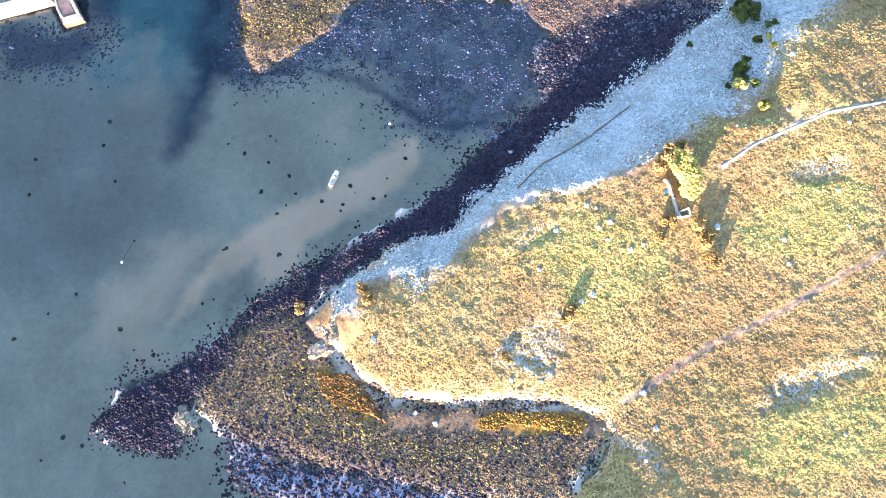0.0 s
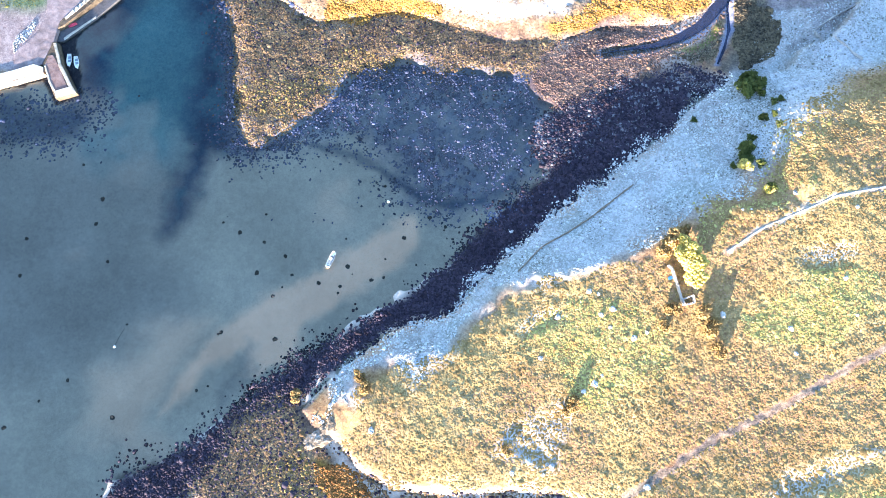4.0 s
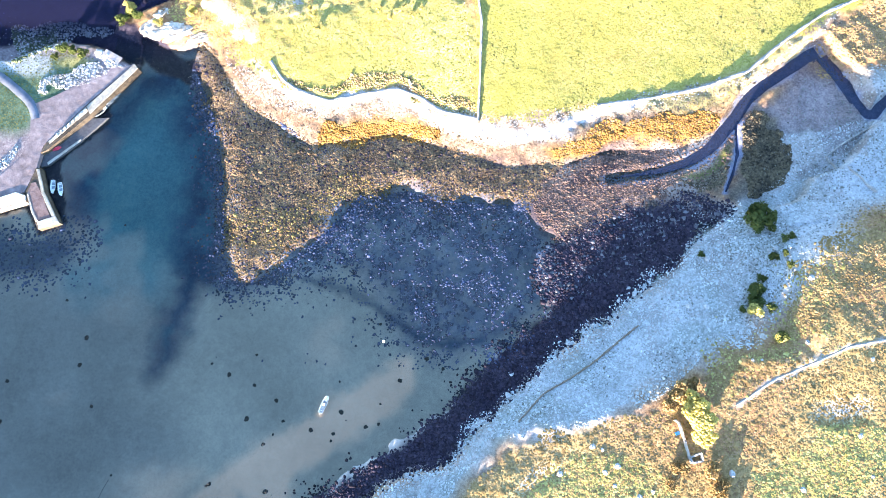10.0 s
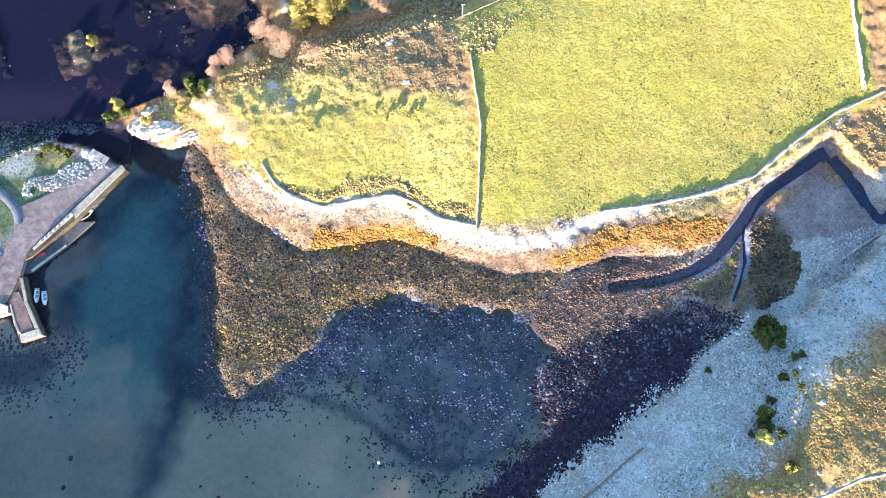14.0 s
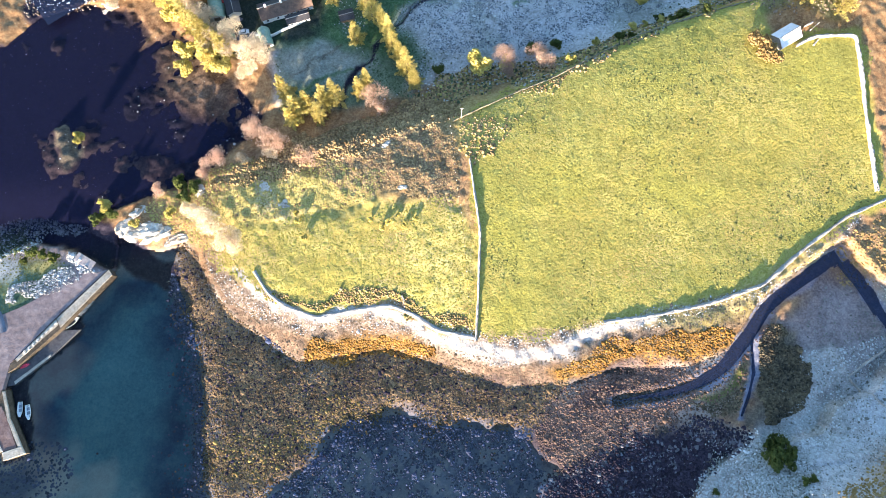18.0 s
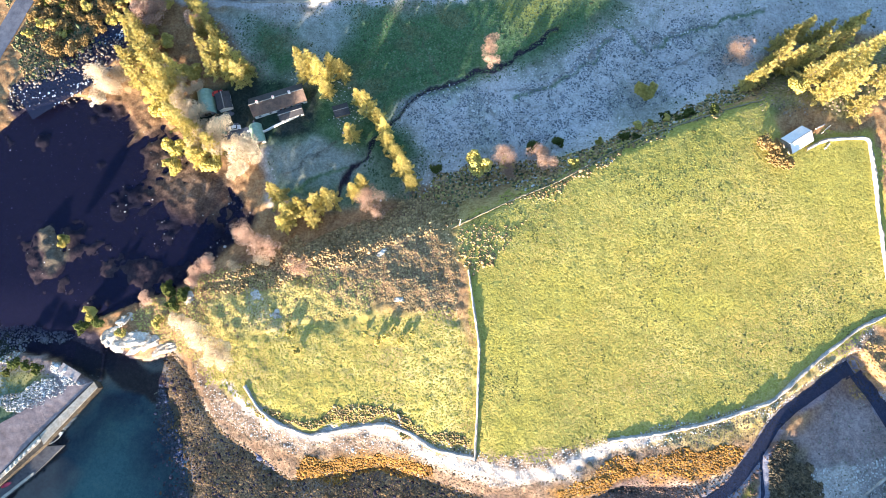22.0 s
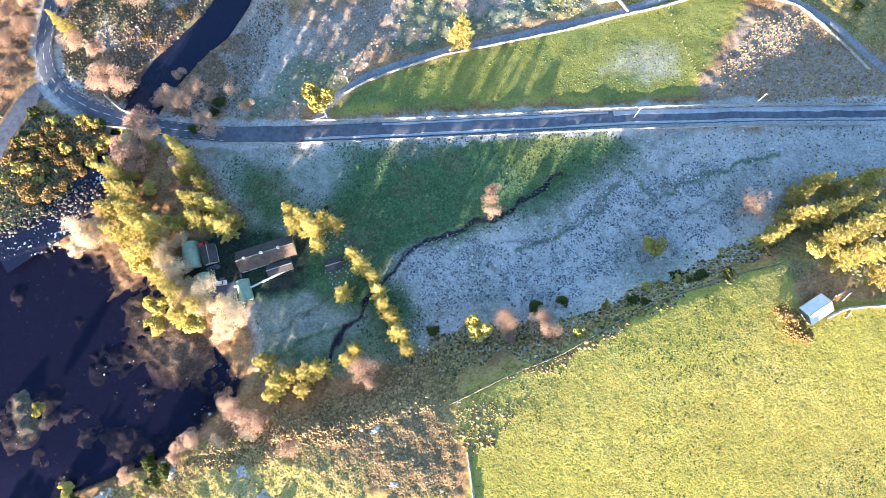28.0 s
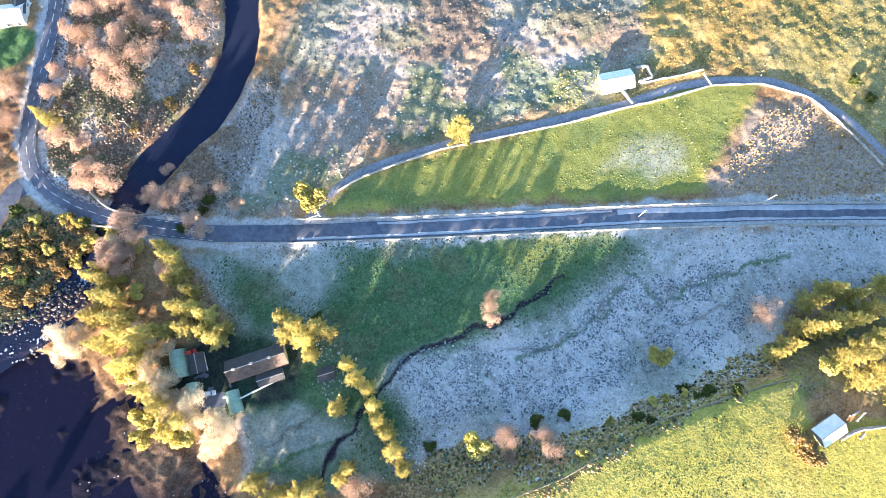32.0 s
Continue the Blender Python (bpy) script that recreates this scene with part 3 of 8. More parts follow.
NORTH_HEATH = [(-70.0, 430.4), (-62.9, 453.4), (-60.7, 485.2), (73.0, 489.2), (72.8, 432.2), (50.7, 439.0), (19.3, 433.1), (-25.1, 426.9), 
    (-64.1, 413.6)]
NORTH_GOLD = [(37.1, 423.8), (54.9, 426.8), (72.8, 432.2), (70.7, 489.1), (206.8, 493.1), (190.9, 393.2), (161.8, 399.2), (134.0, 421.9), 
    (96.9, 425.6), (54.4, 410.0), (34.8, 409.4)]
RIVERSIDE = [(-158.3, 372.6), (-160.0, 407.5), (-160.9, 452.6), (-162.0, 473.8), (-98.4, 475.7), (-93.8, 444.2), (-98.4, 414.2), 
    (-111.3, 392.4), (-126.1, 373.6), (-133.3, 364.5)]
GARDEN = [(-198.4, 435.4), (-171.6, 438.7), (-166.2, 433.8), (-173.0, 421.2), (-194.4, 415.7)]
QUAY_GROUND = [(-203.8, 206.5), (-172.0, 210.4), (-150.9, 209.1), (-138.8, 205.5), (-127.2, 199.7), (-144.8, 181.3), (-158.6, 165.0), 
    (-160.6, 157.1), (-161.6, 153.1), (-162.2, 147.8), (-163.1, 146.1), (-173.5, 143.6), (-190.0, 138.6)]
QUAY_GRASS = [(-189.5, 197.8), (-168.7, 205.4), (-153.4, 207.0), (-143.6, 201.3), (-161.0, 186.9), (-164.2, 180.0), (-171.2, 170.8), 
    (-184.5, 172.7)]
LAND_S = [(-35.9, 6.2), (-32.7, 17.8), (-19.6, 30.0), (2.0, 36.5), (21.8, 55.5), (34.0, 62.1), (60.7, 69.1), (79.6, 78.2), (96.8, 87.4), 
    (126.1, 90.3), (134.5, 129.9), (199.8, 161.0), (202.7, 55.5), (183.7, -48.9), (39.8, -52.4), (51.3, -33.4), (57.2, -21.0), 
    (52.0, -10.3), (21.8, -7.4), (-4.7, -8.9), (-19.9, -6.5)]
FOOT_PATH = [(196.2, 63.7), (155.0, 46.1), (130.0, 31.5), (105.2, 17.6), (85.2, 7.2), (69.3, -4.4), (61.5, -8.2)]
WALL_PATH = [(203.0, 103.3), (162.3, 100.1), (137.0, 95.0), (121.7, 88.0), (111.0, 83.3), (97.9, 74.3)]

HOLLOW_A = [(18.1, 3.7), (22.7, 11.4), (33.2, 17.3), (42.9, 19.4), (41.1, 11.8), (38.4, 0.5), (27.8, 2.1)]
HOLLOW_B = [(105.2, -10.6), (114.6, -1.3), (125.9, 2.7), (142.7, 6.8), (143.4, 3.1), (131.0, -1.8), (119.0, -8.4)]
HOLLOW_C = [(122.8, 72.4), (129.1, 77.6), (141.0, 76.9), (140.8, 70.9), (130.6, 70.1)]
HOLLOW_D = [(26.4, 44.3), (33.4, 50.5), (39.3, 52.6), (41.2, 49.6), (33.3, 44.8), (28.4, 41.3)]
HOLLOW_E = [(58.2, -18.0), (67.3, -19.9), (76.1, -25.8), (74.0, -29.3), (63.8, -26.5)]
ORANGE_S = [(-45.9, 2.1), (-32.9, 0.4), (-24.3, -12.7), (-18.2, -18.1), (-28.0, -16.5), (-39.9, -13.0)]
ORANGE_SE = [(12.9, -14.0), (30.5, -12.9), (44.2, -12.9), (51.9, -15.5), (44.0, -19.0), (28.5, -20.0), (14.9, -18.4)]
SAND_S = [(-18.4, -12.5), (-4.7, -14.1), (12.9, -13.3), (30.5, -12.3), (42.3, -11.1), (59.0, -16.0), (53.6, -21.9), (40.1, -20.0), (14.9, -20.1), (-16.1, -19.9)]
GAP_PIT = [(59.7, -10.3), (63.1, -7.3), (65.8, -11.8), (64.8, -16.4), (61.5, -14.8)]
ALGAE = [(86.8, 157.7), (98.8, 163.8), (105.6, 171.1), (109.0, 173.8), (109.9, 165.1), (104.0, 161.8), (94.2, 157.3)]
SALT_STREAK = [(129.1, 173.2), (140.7, 180.1), (145.0, 174.6), (142.2, 166.0), (134.2, 160.4), (123.7, 151.6), (119.5, 151.5), (131.4, 164.6)]
MARSH_DARK = [(115.8, 182.6), (127.0, 185.2), (130.2, 174.3), (131.3, 163.5), (120.5, 151.5), (108.3, 149.8), (110.7, 160.8), (113.2, 173.9)]
WEED_GOLD = [(-85.0, 139.0), (-75.7, 143.3), (-53.0, 147.1), (-41.0, 156.9), (-15.5, 153.4), (-19.6, 150.2), (-40.5, 147.5), (-48.0, 135.8),
    (-63.9, 127.2), (-80.4, 126.8)]
FLAT_SANDY = [(-55.8, 127.5), (-48.4, 141.0), (-32.2, 147.7), (-23.4, 141.7), (-18.7, 128.4), (-30.5, 118.1), (-46.9, 117.7)]
FROST_FAN = [(-89.3, 348.8), (-76.6, 355.5), (-54.4, 355.3), (-41.9, 347.1), (-44.6, 337.4), (-53.8, 329.3), (-61.5, 330.2), (-65.6, 341.4), (-78.1, 346.3)]
TEAL_LAWN = [(-68.7, 289.9), (-50.4, 296.7), (-41.7, 290.6), (-32.7, 282.5), (-40.8, 278.2), (-61.3, 273.6), (-67.9, 279.5)]
VALLEY_DEEP = [(-44.3, 331.8), (-23.0, 339.0), (3.0, 342.0), (20.5, 333.5), (9.8, 323.2), (-0.8, 319.6), (-19.7, 314.6), (-23.7, 308.0), (-34.7, 316.4)]
VALLEY_FROST = [(-17.6, 312.6), (1.4, 318.4), (20.5, 315.7), (41.8, 329.4), (61.5, 343.6), (85.6, 348.8), (116.3, 356.4), (114.3, 327.1),
    (83.9, 315.3), (58.1, 303.8), (37.1, 292.7), (-8.3, 291.5), (-20.2, 301.7)]
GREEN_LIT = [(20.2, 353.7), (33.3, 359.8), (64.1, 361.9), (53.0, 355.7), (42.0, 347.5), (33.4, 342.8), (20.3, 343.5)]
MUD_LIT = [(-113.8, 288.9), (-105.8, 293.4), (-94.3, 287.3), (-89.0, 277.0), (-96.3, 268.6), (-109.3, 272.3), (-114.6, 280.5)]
POOL_MAUVE = [(-172.5, 277.6), (-162.1, 293.6), (-150.6, 289.4), (-153.0, 262.9), (-142.0, 252.3), (-113.7, 244.8), (-114.3, 232.4), (-138.8, 227.7),
    (-156.3, 233.3), (-167.2, 243.5)]
RIDGE_GOLD = [(-8.0, 265.6), (20.5, 274.4), (43.6, 288.2), (51.8, 279.9), (39.8, 271.6), (25.9, 263.2), (12.3, 247.1), (0.6, 246.8)]
HEATH_W = [(-62.9, 249.8), (-41.1, 260.9), (-7.9, 263.2), (2.7, 241.1), (-0.8, 223.8), (-18.5, 230.9), (-34.6, 234.3), (-51.0, 237.9)]
MOOR_TRACKS = [[(2.2, 26.2), (12.0, 24.1), (21.6, 23.7), (33.1, 26.4)], [(104.1, 18.6), (111.7, 15.4), (118.8, 12.1), (126.2, 8.2)], [(63.9, 19.9),
    (71.6, 27.7), (82.0, 37.7)], [(77.2, 20.2), (85.1, 26.1), (91.6, 35.8), (94.2, 45.7), (98.1, 51.8)], [(-12.6, -6.6), (-3.0, 1.4),
    (0.6, 10.8)], [(40.9, 24.1), (48.6, 31.0), (52.7, 38.9), (55.8, 46.8), (55.0, 54.8)], [(83.4, -21.9), (87.7, -27.1),
    (89.9, -30.5)], [(98.9, 36.0), (102.1, 28.4), (104.0, 19.9)], [(55.5, -2.8), (50.7, 4.5), (47.8, 12.0)]]
VALLEY_LINES = [[(20.5, 315.7), (33.2, 317.1), (43.8, 325.0), (54.9, 334.4), (63.8, 343.7)], [(66.0, 345.0), (74.4, 339.4),
    (78.5, 332.9)], [(78.6, 339.5), (91.8, 344.4), (116.1, 351.9)], [(80.3, 327.3), (93.4, 332.1), (104.4, 338.0)], [(-13.2, 339.3), (-11.4, 330.4),
    (-7.2, 321.5)], [(-65.9, 279.6), (-57.9, 284.9), (-50.0, 291.4), (-46.0, 293.6)], [(7.8, 313.1), (14.3, 307.9), (20.6, 300.7)]]
SPIT_LINES = [[(33.0, 149.4), (43.6, 158.1), (54.4, 164.2), (65.0, 165.1), (75.6, 164.3)], [(36.0, 144.2), (45.6, 151.8), (56.3, 158.4),
    (65.0, 160.9)], [(43.2, 138.2), (56.0, 146.8), (68.7, 152.4)]]
MUD_CREEK = [[(30.8, 154.5), (41.6, 161.3), (52.3, 166.3), (62.1, 170.1)], [(45.6, 152.8), (56.4, 160.6), (67.1, 163.0), (77.9, 162.3)]]
SHINGLE = [[(-80.1, 201.4), (-65.9, 190.5), (-59.0, 186.6), (-50.2, 184.5), (-37.5, 186.0), (-29.1, 187.8), (-20.6, 187.1), (-12.0, 182.6),
    (-1.4, 177.6), (11.4, 175.1), (21.9, 172.8), (32.5, 173.5), (42.9, 176.7), (55.8, 183.4), (74.7, 186.9)]]
SHINGLE_WIDE = [[(-5.6, 178.1), (11.4, 173.6), (22.0, 171.6), (34.6, 172.8), (45.1, 176.0)]]
BAR_B = [(-83.5, 47.3), (-94.3, 32.5), (-100.5, 16.3), (-111.0, 4.3), (-127.6, 7.7), (-126.2, 25.7), (-107.9, 42.6), (-96.2, 49.2)]
SEA_WALL_SCRUB = [(-67.2, 196.9), (-54.8, 190.9), (-42.0, 192.5), (-29.2, 194.3), (-16.5, 191.9), (-1.6, 185.6), (8.6, 182.4), (8.7, 179.3), (-1.4, 180.5), (-12.1, 184.9), (-20.6, 189.5), (-31.3, 190.2), (-50.3, 186.9), (-63.6, 191.5)]
RIDGE_FRONT = [(-2.7, 258.8), (12.2, 265.2), (24.1, 270.5), (40.5, 281.5), (57.5, 292.0), (79.3, 303.0), (101.0, 307.7), (99.8, 304.7), (77.6, 298.3), (55.9, 283.2), (41.8, 273.6), (31.9, 265.3), (20.1, 251.2), (6.6, 239.2), (0.6, 246.8)]
MARSH_EAST = [(118.6, 188.4), (138.4, 203.1), (147.9, 198.2), (152.4, 183.6), (145.9, 174.6), (140.7, 181.2), (129.2, 174.3), (127.9, 184.1)]
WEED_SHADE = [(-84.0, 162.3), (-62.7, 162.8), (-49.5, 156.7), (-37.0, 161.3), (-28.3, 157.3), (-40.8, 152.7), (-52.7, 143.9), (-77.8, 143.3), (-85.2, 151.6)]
FLAT_EDGE = [(-65.2, 121.5), (-49.7, 139.8), (-33.4, 151.2), (-11.9, 149.6), (-9.9, 124.0), (-32.0, 126.6), (-48.1, 115.8), (-60.4, 113.4), (-80.8, 109.4), (-83.5, 115.5)]
QUAY_EDGE = [(-181.7, 213.8), (-170.6, 218.2), (-161.7, 220.1), (-148.1, 219.0), (-138.0, 215.6), (-141.8, 212.6), (-152.1, 213.4), (-158.4, 207.2), (-170.9, 205.5), (-177.2, 199.6)]

# ---------------------------------------------------------------- height of the ground
lattice = np.random.RandomState(5).rand(256, 256).astype(np.float32)


def value_noise(x, y, size):
    u, v = np.asarray(x, np.float32) / size + 1000, np.asarray(y, np.float32) / size + 1000
    i, j = np.floor(u).astype(np.int32), np.floor(v).astype(np.int32)
    fu, fv = u - i, v - j
    fu, fv = fu * fu * (3 - 2 * fu), fv * fv * (3 - 2 * fv)
    a, b, c, d = (lattice[(i + p) & 255, (j + q) & 255] for p, q in ((0, 0), (1, 0), (0, 1), (1, 1)))
    return (a * (1 - fu) + b * fu) * (1 - fv) + (c * (1 - fu) + d * fu) * fv - 0.5


def fbm(x, y, size, octaves=4):
    return sum(value_noise(x + 37 * k, y - 53 * k, size / 2**k) * 0.55**k for k in range(octaves))


def step(lo, hi, v):
    t = np.clip((v - lo) / (hi - lo), 0, 1)
    return t * t * (3 - 2 * t)


def inside_by(poly, x, y, reach=60.0):
    """Metres by which points lie inside an outline (outside: minus), as far as reach."""
    px, py = np.array(poly, np.float32).T
    near = (x > px.min() - reach) & (x < px.max() + reach) & (y > py.min() - reach) & (y < py.max() + reach)
    out = np.full(x.shape, -reach, np.float32)
    qx, qy = x[near], y[near]
    best, odd = np.full(qx.shape, 1e9, np.float32), np.zeros(qx.shape, bool)
    for k in range(len(px)):
        ax, ay, bx, by = px[k - 1], py[k - 1], px[k], py[k]
        ex, ey = bx - ax, by - ay
        t = np.clip(((qx - ax) * ex + (qy - ay) * ey) / (ex * ex + ey * ey + 1e-9), 0, 1)
        best = np.minimum(best, (qx - ax - t * ex) ** 2 + (qy - ay - t * ey) ** 2)
        if ay != by:
            odd ^= ((ay > qy) != (by > qy)) & (qx < ex * (qy - ay) / ey + ax)
    out[near] = np.clip(np.sqrt(best) * np.where(odd, 1, -1), -reach, 1e9)
    return out


def beside(line, x, y, reach=40.0):
    """Distance from an open line, as far as reach."""
    p = np.array(line, np.float32)
    near = (x > p[:, 0].min() - reach) & (x < p[:, 0].max() + reach) & (y > p[:, 1].min() - reach) & (y < p[:, 1].max() + reach)
    out = np.full(x.shape, reach, np.float32)
    qx, qy = x[near], y[near]
    best = np.full(qx.shape, reach * reach, np.float32)
    for (ax, ay), (bx, by) in zip(p[:-1], p[1:]):
        ex, ey = bx - ax, by - ay
        t = np.clip(((qx - ax) * ex + (qy - ay) * ey) / (ex * ex + ey * ey + 1e-9), 0, 1)
        best = np.minimum(best, (qx - ax - t * ex) ** 2 + (qy - ay - t * ey) ** 2)
    out[near] = np.sqrt(best)
    return out


ROAD = [(230.7, 374.2), (160.6, 371.7), (125.2, 370.6), (70.3, 367.5), (19.8, 363.1), (-22.0, 359.7), (-59.6, 357.1), (-88.8, 356.1), 
    (-110.0, 357.6), (-127.3, 360.3), (-142.8, 364.9), (-154.5, 371.0), (-162.5, 379.7), (-165.4, 388.8), (-165.2, 400.4), 
    (-163.5, 416.0), (-161.8, 432.1), (-161.5, 447.3), (-162.4, 466.9)]
SIDE_ROAD = [(-165.1, 372.5), (-168.5, 369.5), (-172.1, 362.2), (-176.1, 353.2), (-184.9, 331.9), (-192.6, 307.7)]
LANE = [(177.3, 381.9), (162.2, 396.1), (150.7, 408.1), (136.4, 417.6), (121.5, 423.0), (99.3, 422.3), (83.6, 419.0), (63.5, 411.2), 
    (41.5, 405.4), (19.6, 399.6), (-2.0, 394.3), (-23.3, 387.2), (-35.9, 381.9), (-46.1, 374.2), (-52.0, 367.4), (-56.7, 359.6)]
RIVER = [(-89.3, 464.9), (-87.3, 439.8), (-87.9, 426.3), (-92.0, 415.6), (-98.9, 402.4), (-106.5, 394.6), (-113.4, 386.3), (-119.5, 377.3), 
    (-124.2, 365.8)] + [(-130.7, 349.9), (-137.8, 341.1), (-142.3, 330.3), (-151.3, 321.7), (-160.5, 315.3), (-171.3, 306.9)]
DRAINS = [[(62.8, 346.4), (69.9, 341.4), (75.7, 334.3)], [(79.0, 337.5), (92.7, 343.1), (109.8, 349.9), (124.8, 354.6)], [(24.4, 312.6), (40.6, 321.0), (53.0, 329.5), (61.6, 340.1)], [(-67.9, 266.4), (-60.9, 273.9), (-49.7, 279.8), (-40.1, 281.9)]]
FIELD_TRACK = [(-52.6, 208.9), (-31.9, 206.8), (-15.5, 204.7), (0.9, 203.1), (9.0, 202.3)]
DITCH = [(-44.8, 267.1), (-39.9, 280.0), (-19.8, 309.3), (-16.0, 313.4), (-0.0, 319.9), (20.3, 328.6), (40.9, 343.7)]


def stream_level(x, y):
    """Water of the marsh streams, falling gently to the bay."""
    return np.where(x > 150, 1.05 + 0.006 * (x - 150), np.clip(0.12 + 0.0165 * (y - 157), 0.02, 1.1))


def height(x, y):
    """Metres of the ground above the bay's water."""
    x, y = np.asarray(x, np.float32), np.asarray(y, np.float32)
    ridge = np.where(x > 0, 254.5 + 0.50 * x - 0.0009 * (x - 40) * abs(x - 40), 256.0 + 0.22 * x) + 2 * value_noise(x, y * 0, 60)
    south = (ridge - y) * 0.90
    crest = 8.6 + 4.6 * step(-30, 90, x)
    hill = np.where(south > 0, 6.5 + crest * step(95, 4, south), 7.0 + (crest - 0.5) * np.exp(-((south / 10.0) ** 2)))
    west = step(-115, -5, x)
    hill = np.where(south > 0, 4.5 + (hill - 4.5) * west, 6.0 + (hill - 6.0) * west)
    north = step(330, 372, y) * 2.0 + step(372, 470, y) * 5.0
    land = hill + north
    penin = 8.5 + 2.6 * np.exp(-(((x - 78) / 60) ** 2 + ((y - 58) / 45) ** 2)) + 3.0 * step(60, 200, x)
    cut = step(150, 120, y - 0.15 * (x - 100))
    land = land * (1 - cut) + penin * cut
    bay, pool = inside_by(BAY, x, y), inside_by(POOL, x, y)
    wet = np.maximum(bay, pool)
    scale = np.where(cut > 0.5, 17.0, 9.0)
    low = 0.6 + 3.3 * step(206, 236, y) * step(-50, -80, x)
    up = low + (land - low) * (1 - np.exp(-np.maximum(-wet, 0) / scale))
    up = np.where(inside_by(MARSH, x, y) > -6, np.minimum(up, 1.2 + 0 * up), up)
    moor_d = np.maximum(-inside_by(LAND_S, x, y), 0)
    shore_d = np.maximum(-wet, 0)
    slope = np.minimum(shore_d / (shore_d + moor_d + 0.01), 1 - np.exp(-shore_d / (4 + 5 * step(5, 30, y + 0.2 * x))))
    top = np.minimum(11.5 + 0.06 * (y - 40) + 1.0 * step(60, 200, x), 3.0 + 0.09 * beside(BEACH_S, x, y, 140.0) + 0.4 * value_noise(x, y, 9))
    point = 0.6 + (top - 0.6) * slope
    up = np.where(cut > 0.02, up * (1 - cut) + point * cut, up)
    quay = inside_by(QUAY_GROUND, x, y)
    up = np.where(quay > -1, 2.2 + 0 * up, up)
    up = np.where(inside_by(SLIP_AREA, x, y) > -0.3, -0.6 + 0 * up, up)
    floor = -0.35 - 1.2 * step(-4, 14, inside_by(DEEP, x, y)) + 0.0 * x
    for poly, top in ((FLAT, -0.15), (SHORE_WEED, 0.35), (DARK_WEED, 0.3), (WEED, 0.7), (PINK, 0.35), (MOUTH, 0.4), (SOUTH_WEED, 0.6), (SOUTH_FLAT, 0.08)):
        floor = np.maximum(floor, -0.35 + (top + 0.35) * step(-6, 5, inside_by(poly, x, y) + 5 * fbm(x, y, 7, 3)))
    pool_floor = 3.5 + 0.16 * fbm(x, y, 18, 3) + 0.26 * step(-6, 8, inside_by(POOL_MAUVE, x, y)) + 0.6 * step(-8, 4, np.maximum(inside_by(MUD_LIT, x, y), inside_by(POOL_BANK, x, y))) - 1.2 * step(9, 4, beside(CHANNEL, x, y))
    pool_floor = np.where(bay > pool, floor, pool_floor * step(206, 236, y) - 0.8)
    h = np.where(wet > 0, np.where(pool > bay, pool_floor, floor), up) + 1.2 * step(0, 3, inside_by(ISLAND, x, y))
    for line, half in ((STREAM, 2.6), (STREAM_B, 2.0), (STREAM_C, 0.7)):
        d = beside(line, x, y)
        bed = stream_level(x, y) - 0.4 + 7 * step(half - 0.6, half + 5.0, d) + 0.5 * step(half - 1.0, half + 0.6, d)
        h = np.where(d < half + 5.0, np.minimum(h, bed), h)
    for poly in (HOLLOW_A, HOLLOW_B, HOLLOW_C, HOLLOW_D):
        h = h - 0.9 * step(-3.5, 3.5, inside_by(poly, x, y) + 5 * fbm(x, y, 7, 3))
    h = h - 3.4 * step(8.6, 5.6, beside(RIVER, x, y)) * step(330, 345, y)
    h = h - 0.8 * step(1.6, 0.4, beside(DITCH, x, y))
    dry = step(0.3, 1.5, h)
    moor = step(-2, 4, np.maximum(inside_by(LAND_S, x, y), inside_by(FIELD_W, x, y)))
    rough = fbm(x, y, 14, 4) * (1.2 - 0.85 * moor) + fbm(x, y, 2.6, 3) * (0.55 - 0.2 * moor)
    calm = (1 - 0.72 * step(-2, 4, inside_by(FIELD, x, y))) * (1 - 0.92 * cut * step(0, 6, moor_d)) * (1 - 0.75 * step(-2, 4, np.maximum(inside_by(LANE_FIELD, x, y), inside_by(VALLEY_GREEN, x, y))))
    paved = np.minimum(np.minimum(beside(ROAD, x, y), beside(SIDE_ROAD, x, y)), beside(LANE, x, y) + 1.5)
    calm = calm * step(3.2, 6.5, paved) * step(1, -4, np.maximum(quay, inside_by(SLIP_AREA, x, y)))
    return h + rough * dry * calm + (1 - dry) * fbm(x, y, 5, 3) * 0.22


def axis(lo, hi, cell):
    """Even steps over the place, then ever longer ones out to the horizon."""
    inner = np.arange(lo, hi + cell / 2, cell)
    out = np.cumsum(cell * 1.35 ** np.arange(1, 27))
    return np.concatenate([lo - out[::-1], inner, hi + out]).astype(np.float32)


XS, YS = axis(-200, 190, 0.72), axis(-62, 470, 0.72)
GX, GY = np.meshgrid(XS, YS)
GZ = height(GX, GY)


def ground_z(x, y):
    """Height of the ground sheet under a place."""
    i = int(np.clip(np.searchsorted(XS, x) - 1, 0, len(XS) - 2))
    j = int(np.clip(np.searchsorted(YS, y) - 1, 0, len(YS) - 2))
    u, v = (x - XS[i]) / (XS[i + 1] - XS[i]), (y - YS[j]) / (YS[j + 1] - YS[j])
    return float((GZ[j, i] * (1 - u) + GZ[j, i + 1] * u) * (1 - v) + (GZ[j + 1, i] * (1 - u) + GZ[j + 1, i + 1] * u) * v)


def ground_many(x, y):
    i = np.clip(np.searchsorted(XS, x) - 1, 0, len(XS) - 2)
    j = np.clip(np.searchsorted(YS, y) - 1, 0, len(YS) - 2)
    u, v = (x - XS[i]) / (XS[i + 1] - XS[i]), (y - YS[j]) / (YS[j + 1] - YS[j])
    return (GZ[j, i] * (1 - u) + GZ[j, i + 1] * u) * (1 - v) + (GZ[j + 1, i] * (1 - u) + GZ[j + 1, i + 1] * u) * v


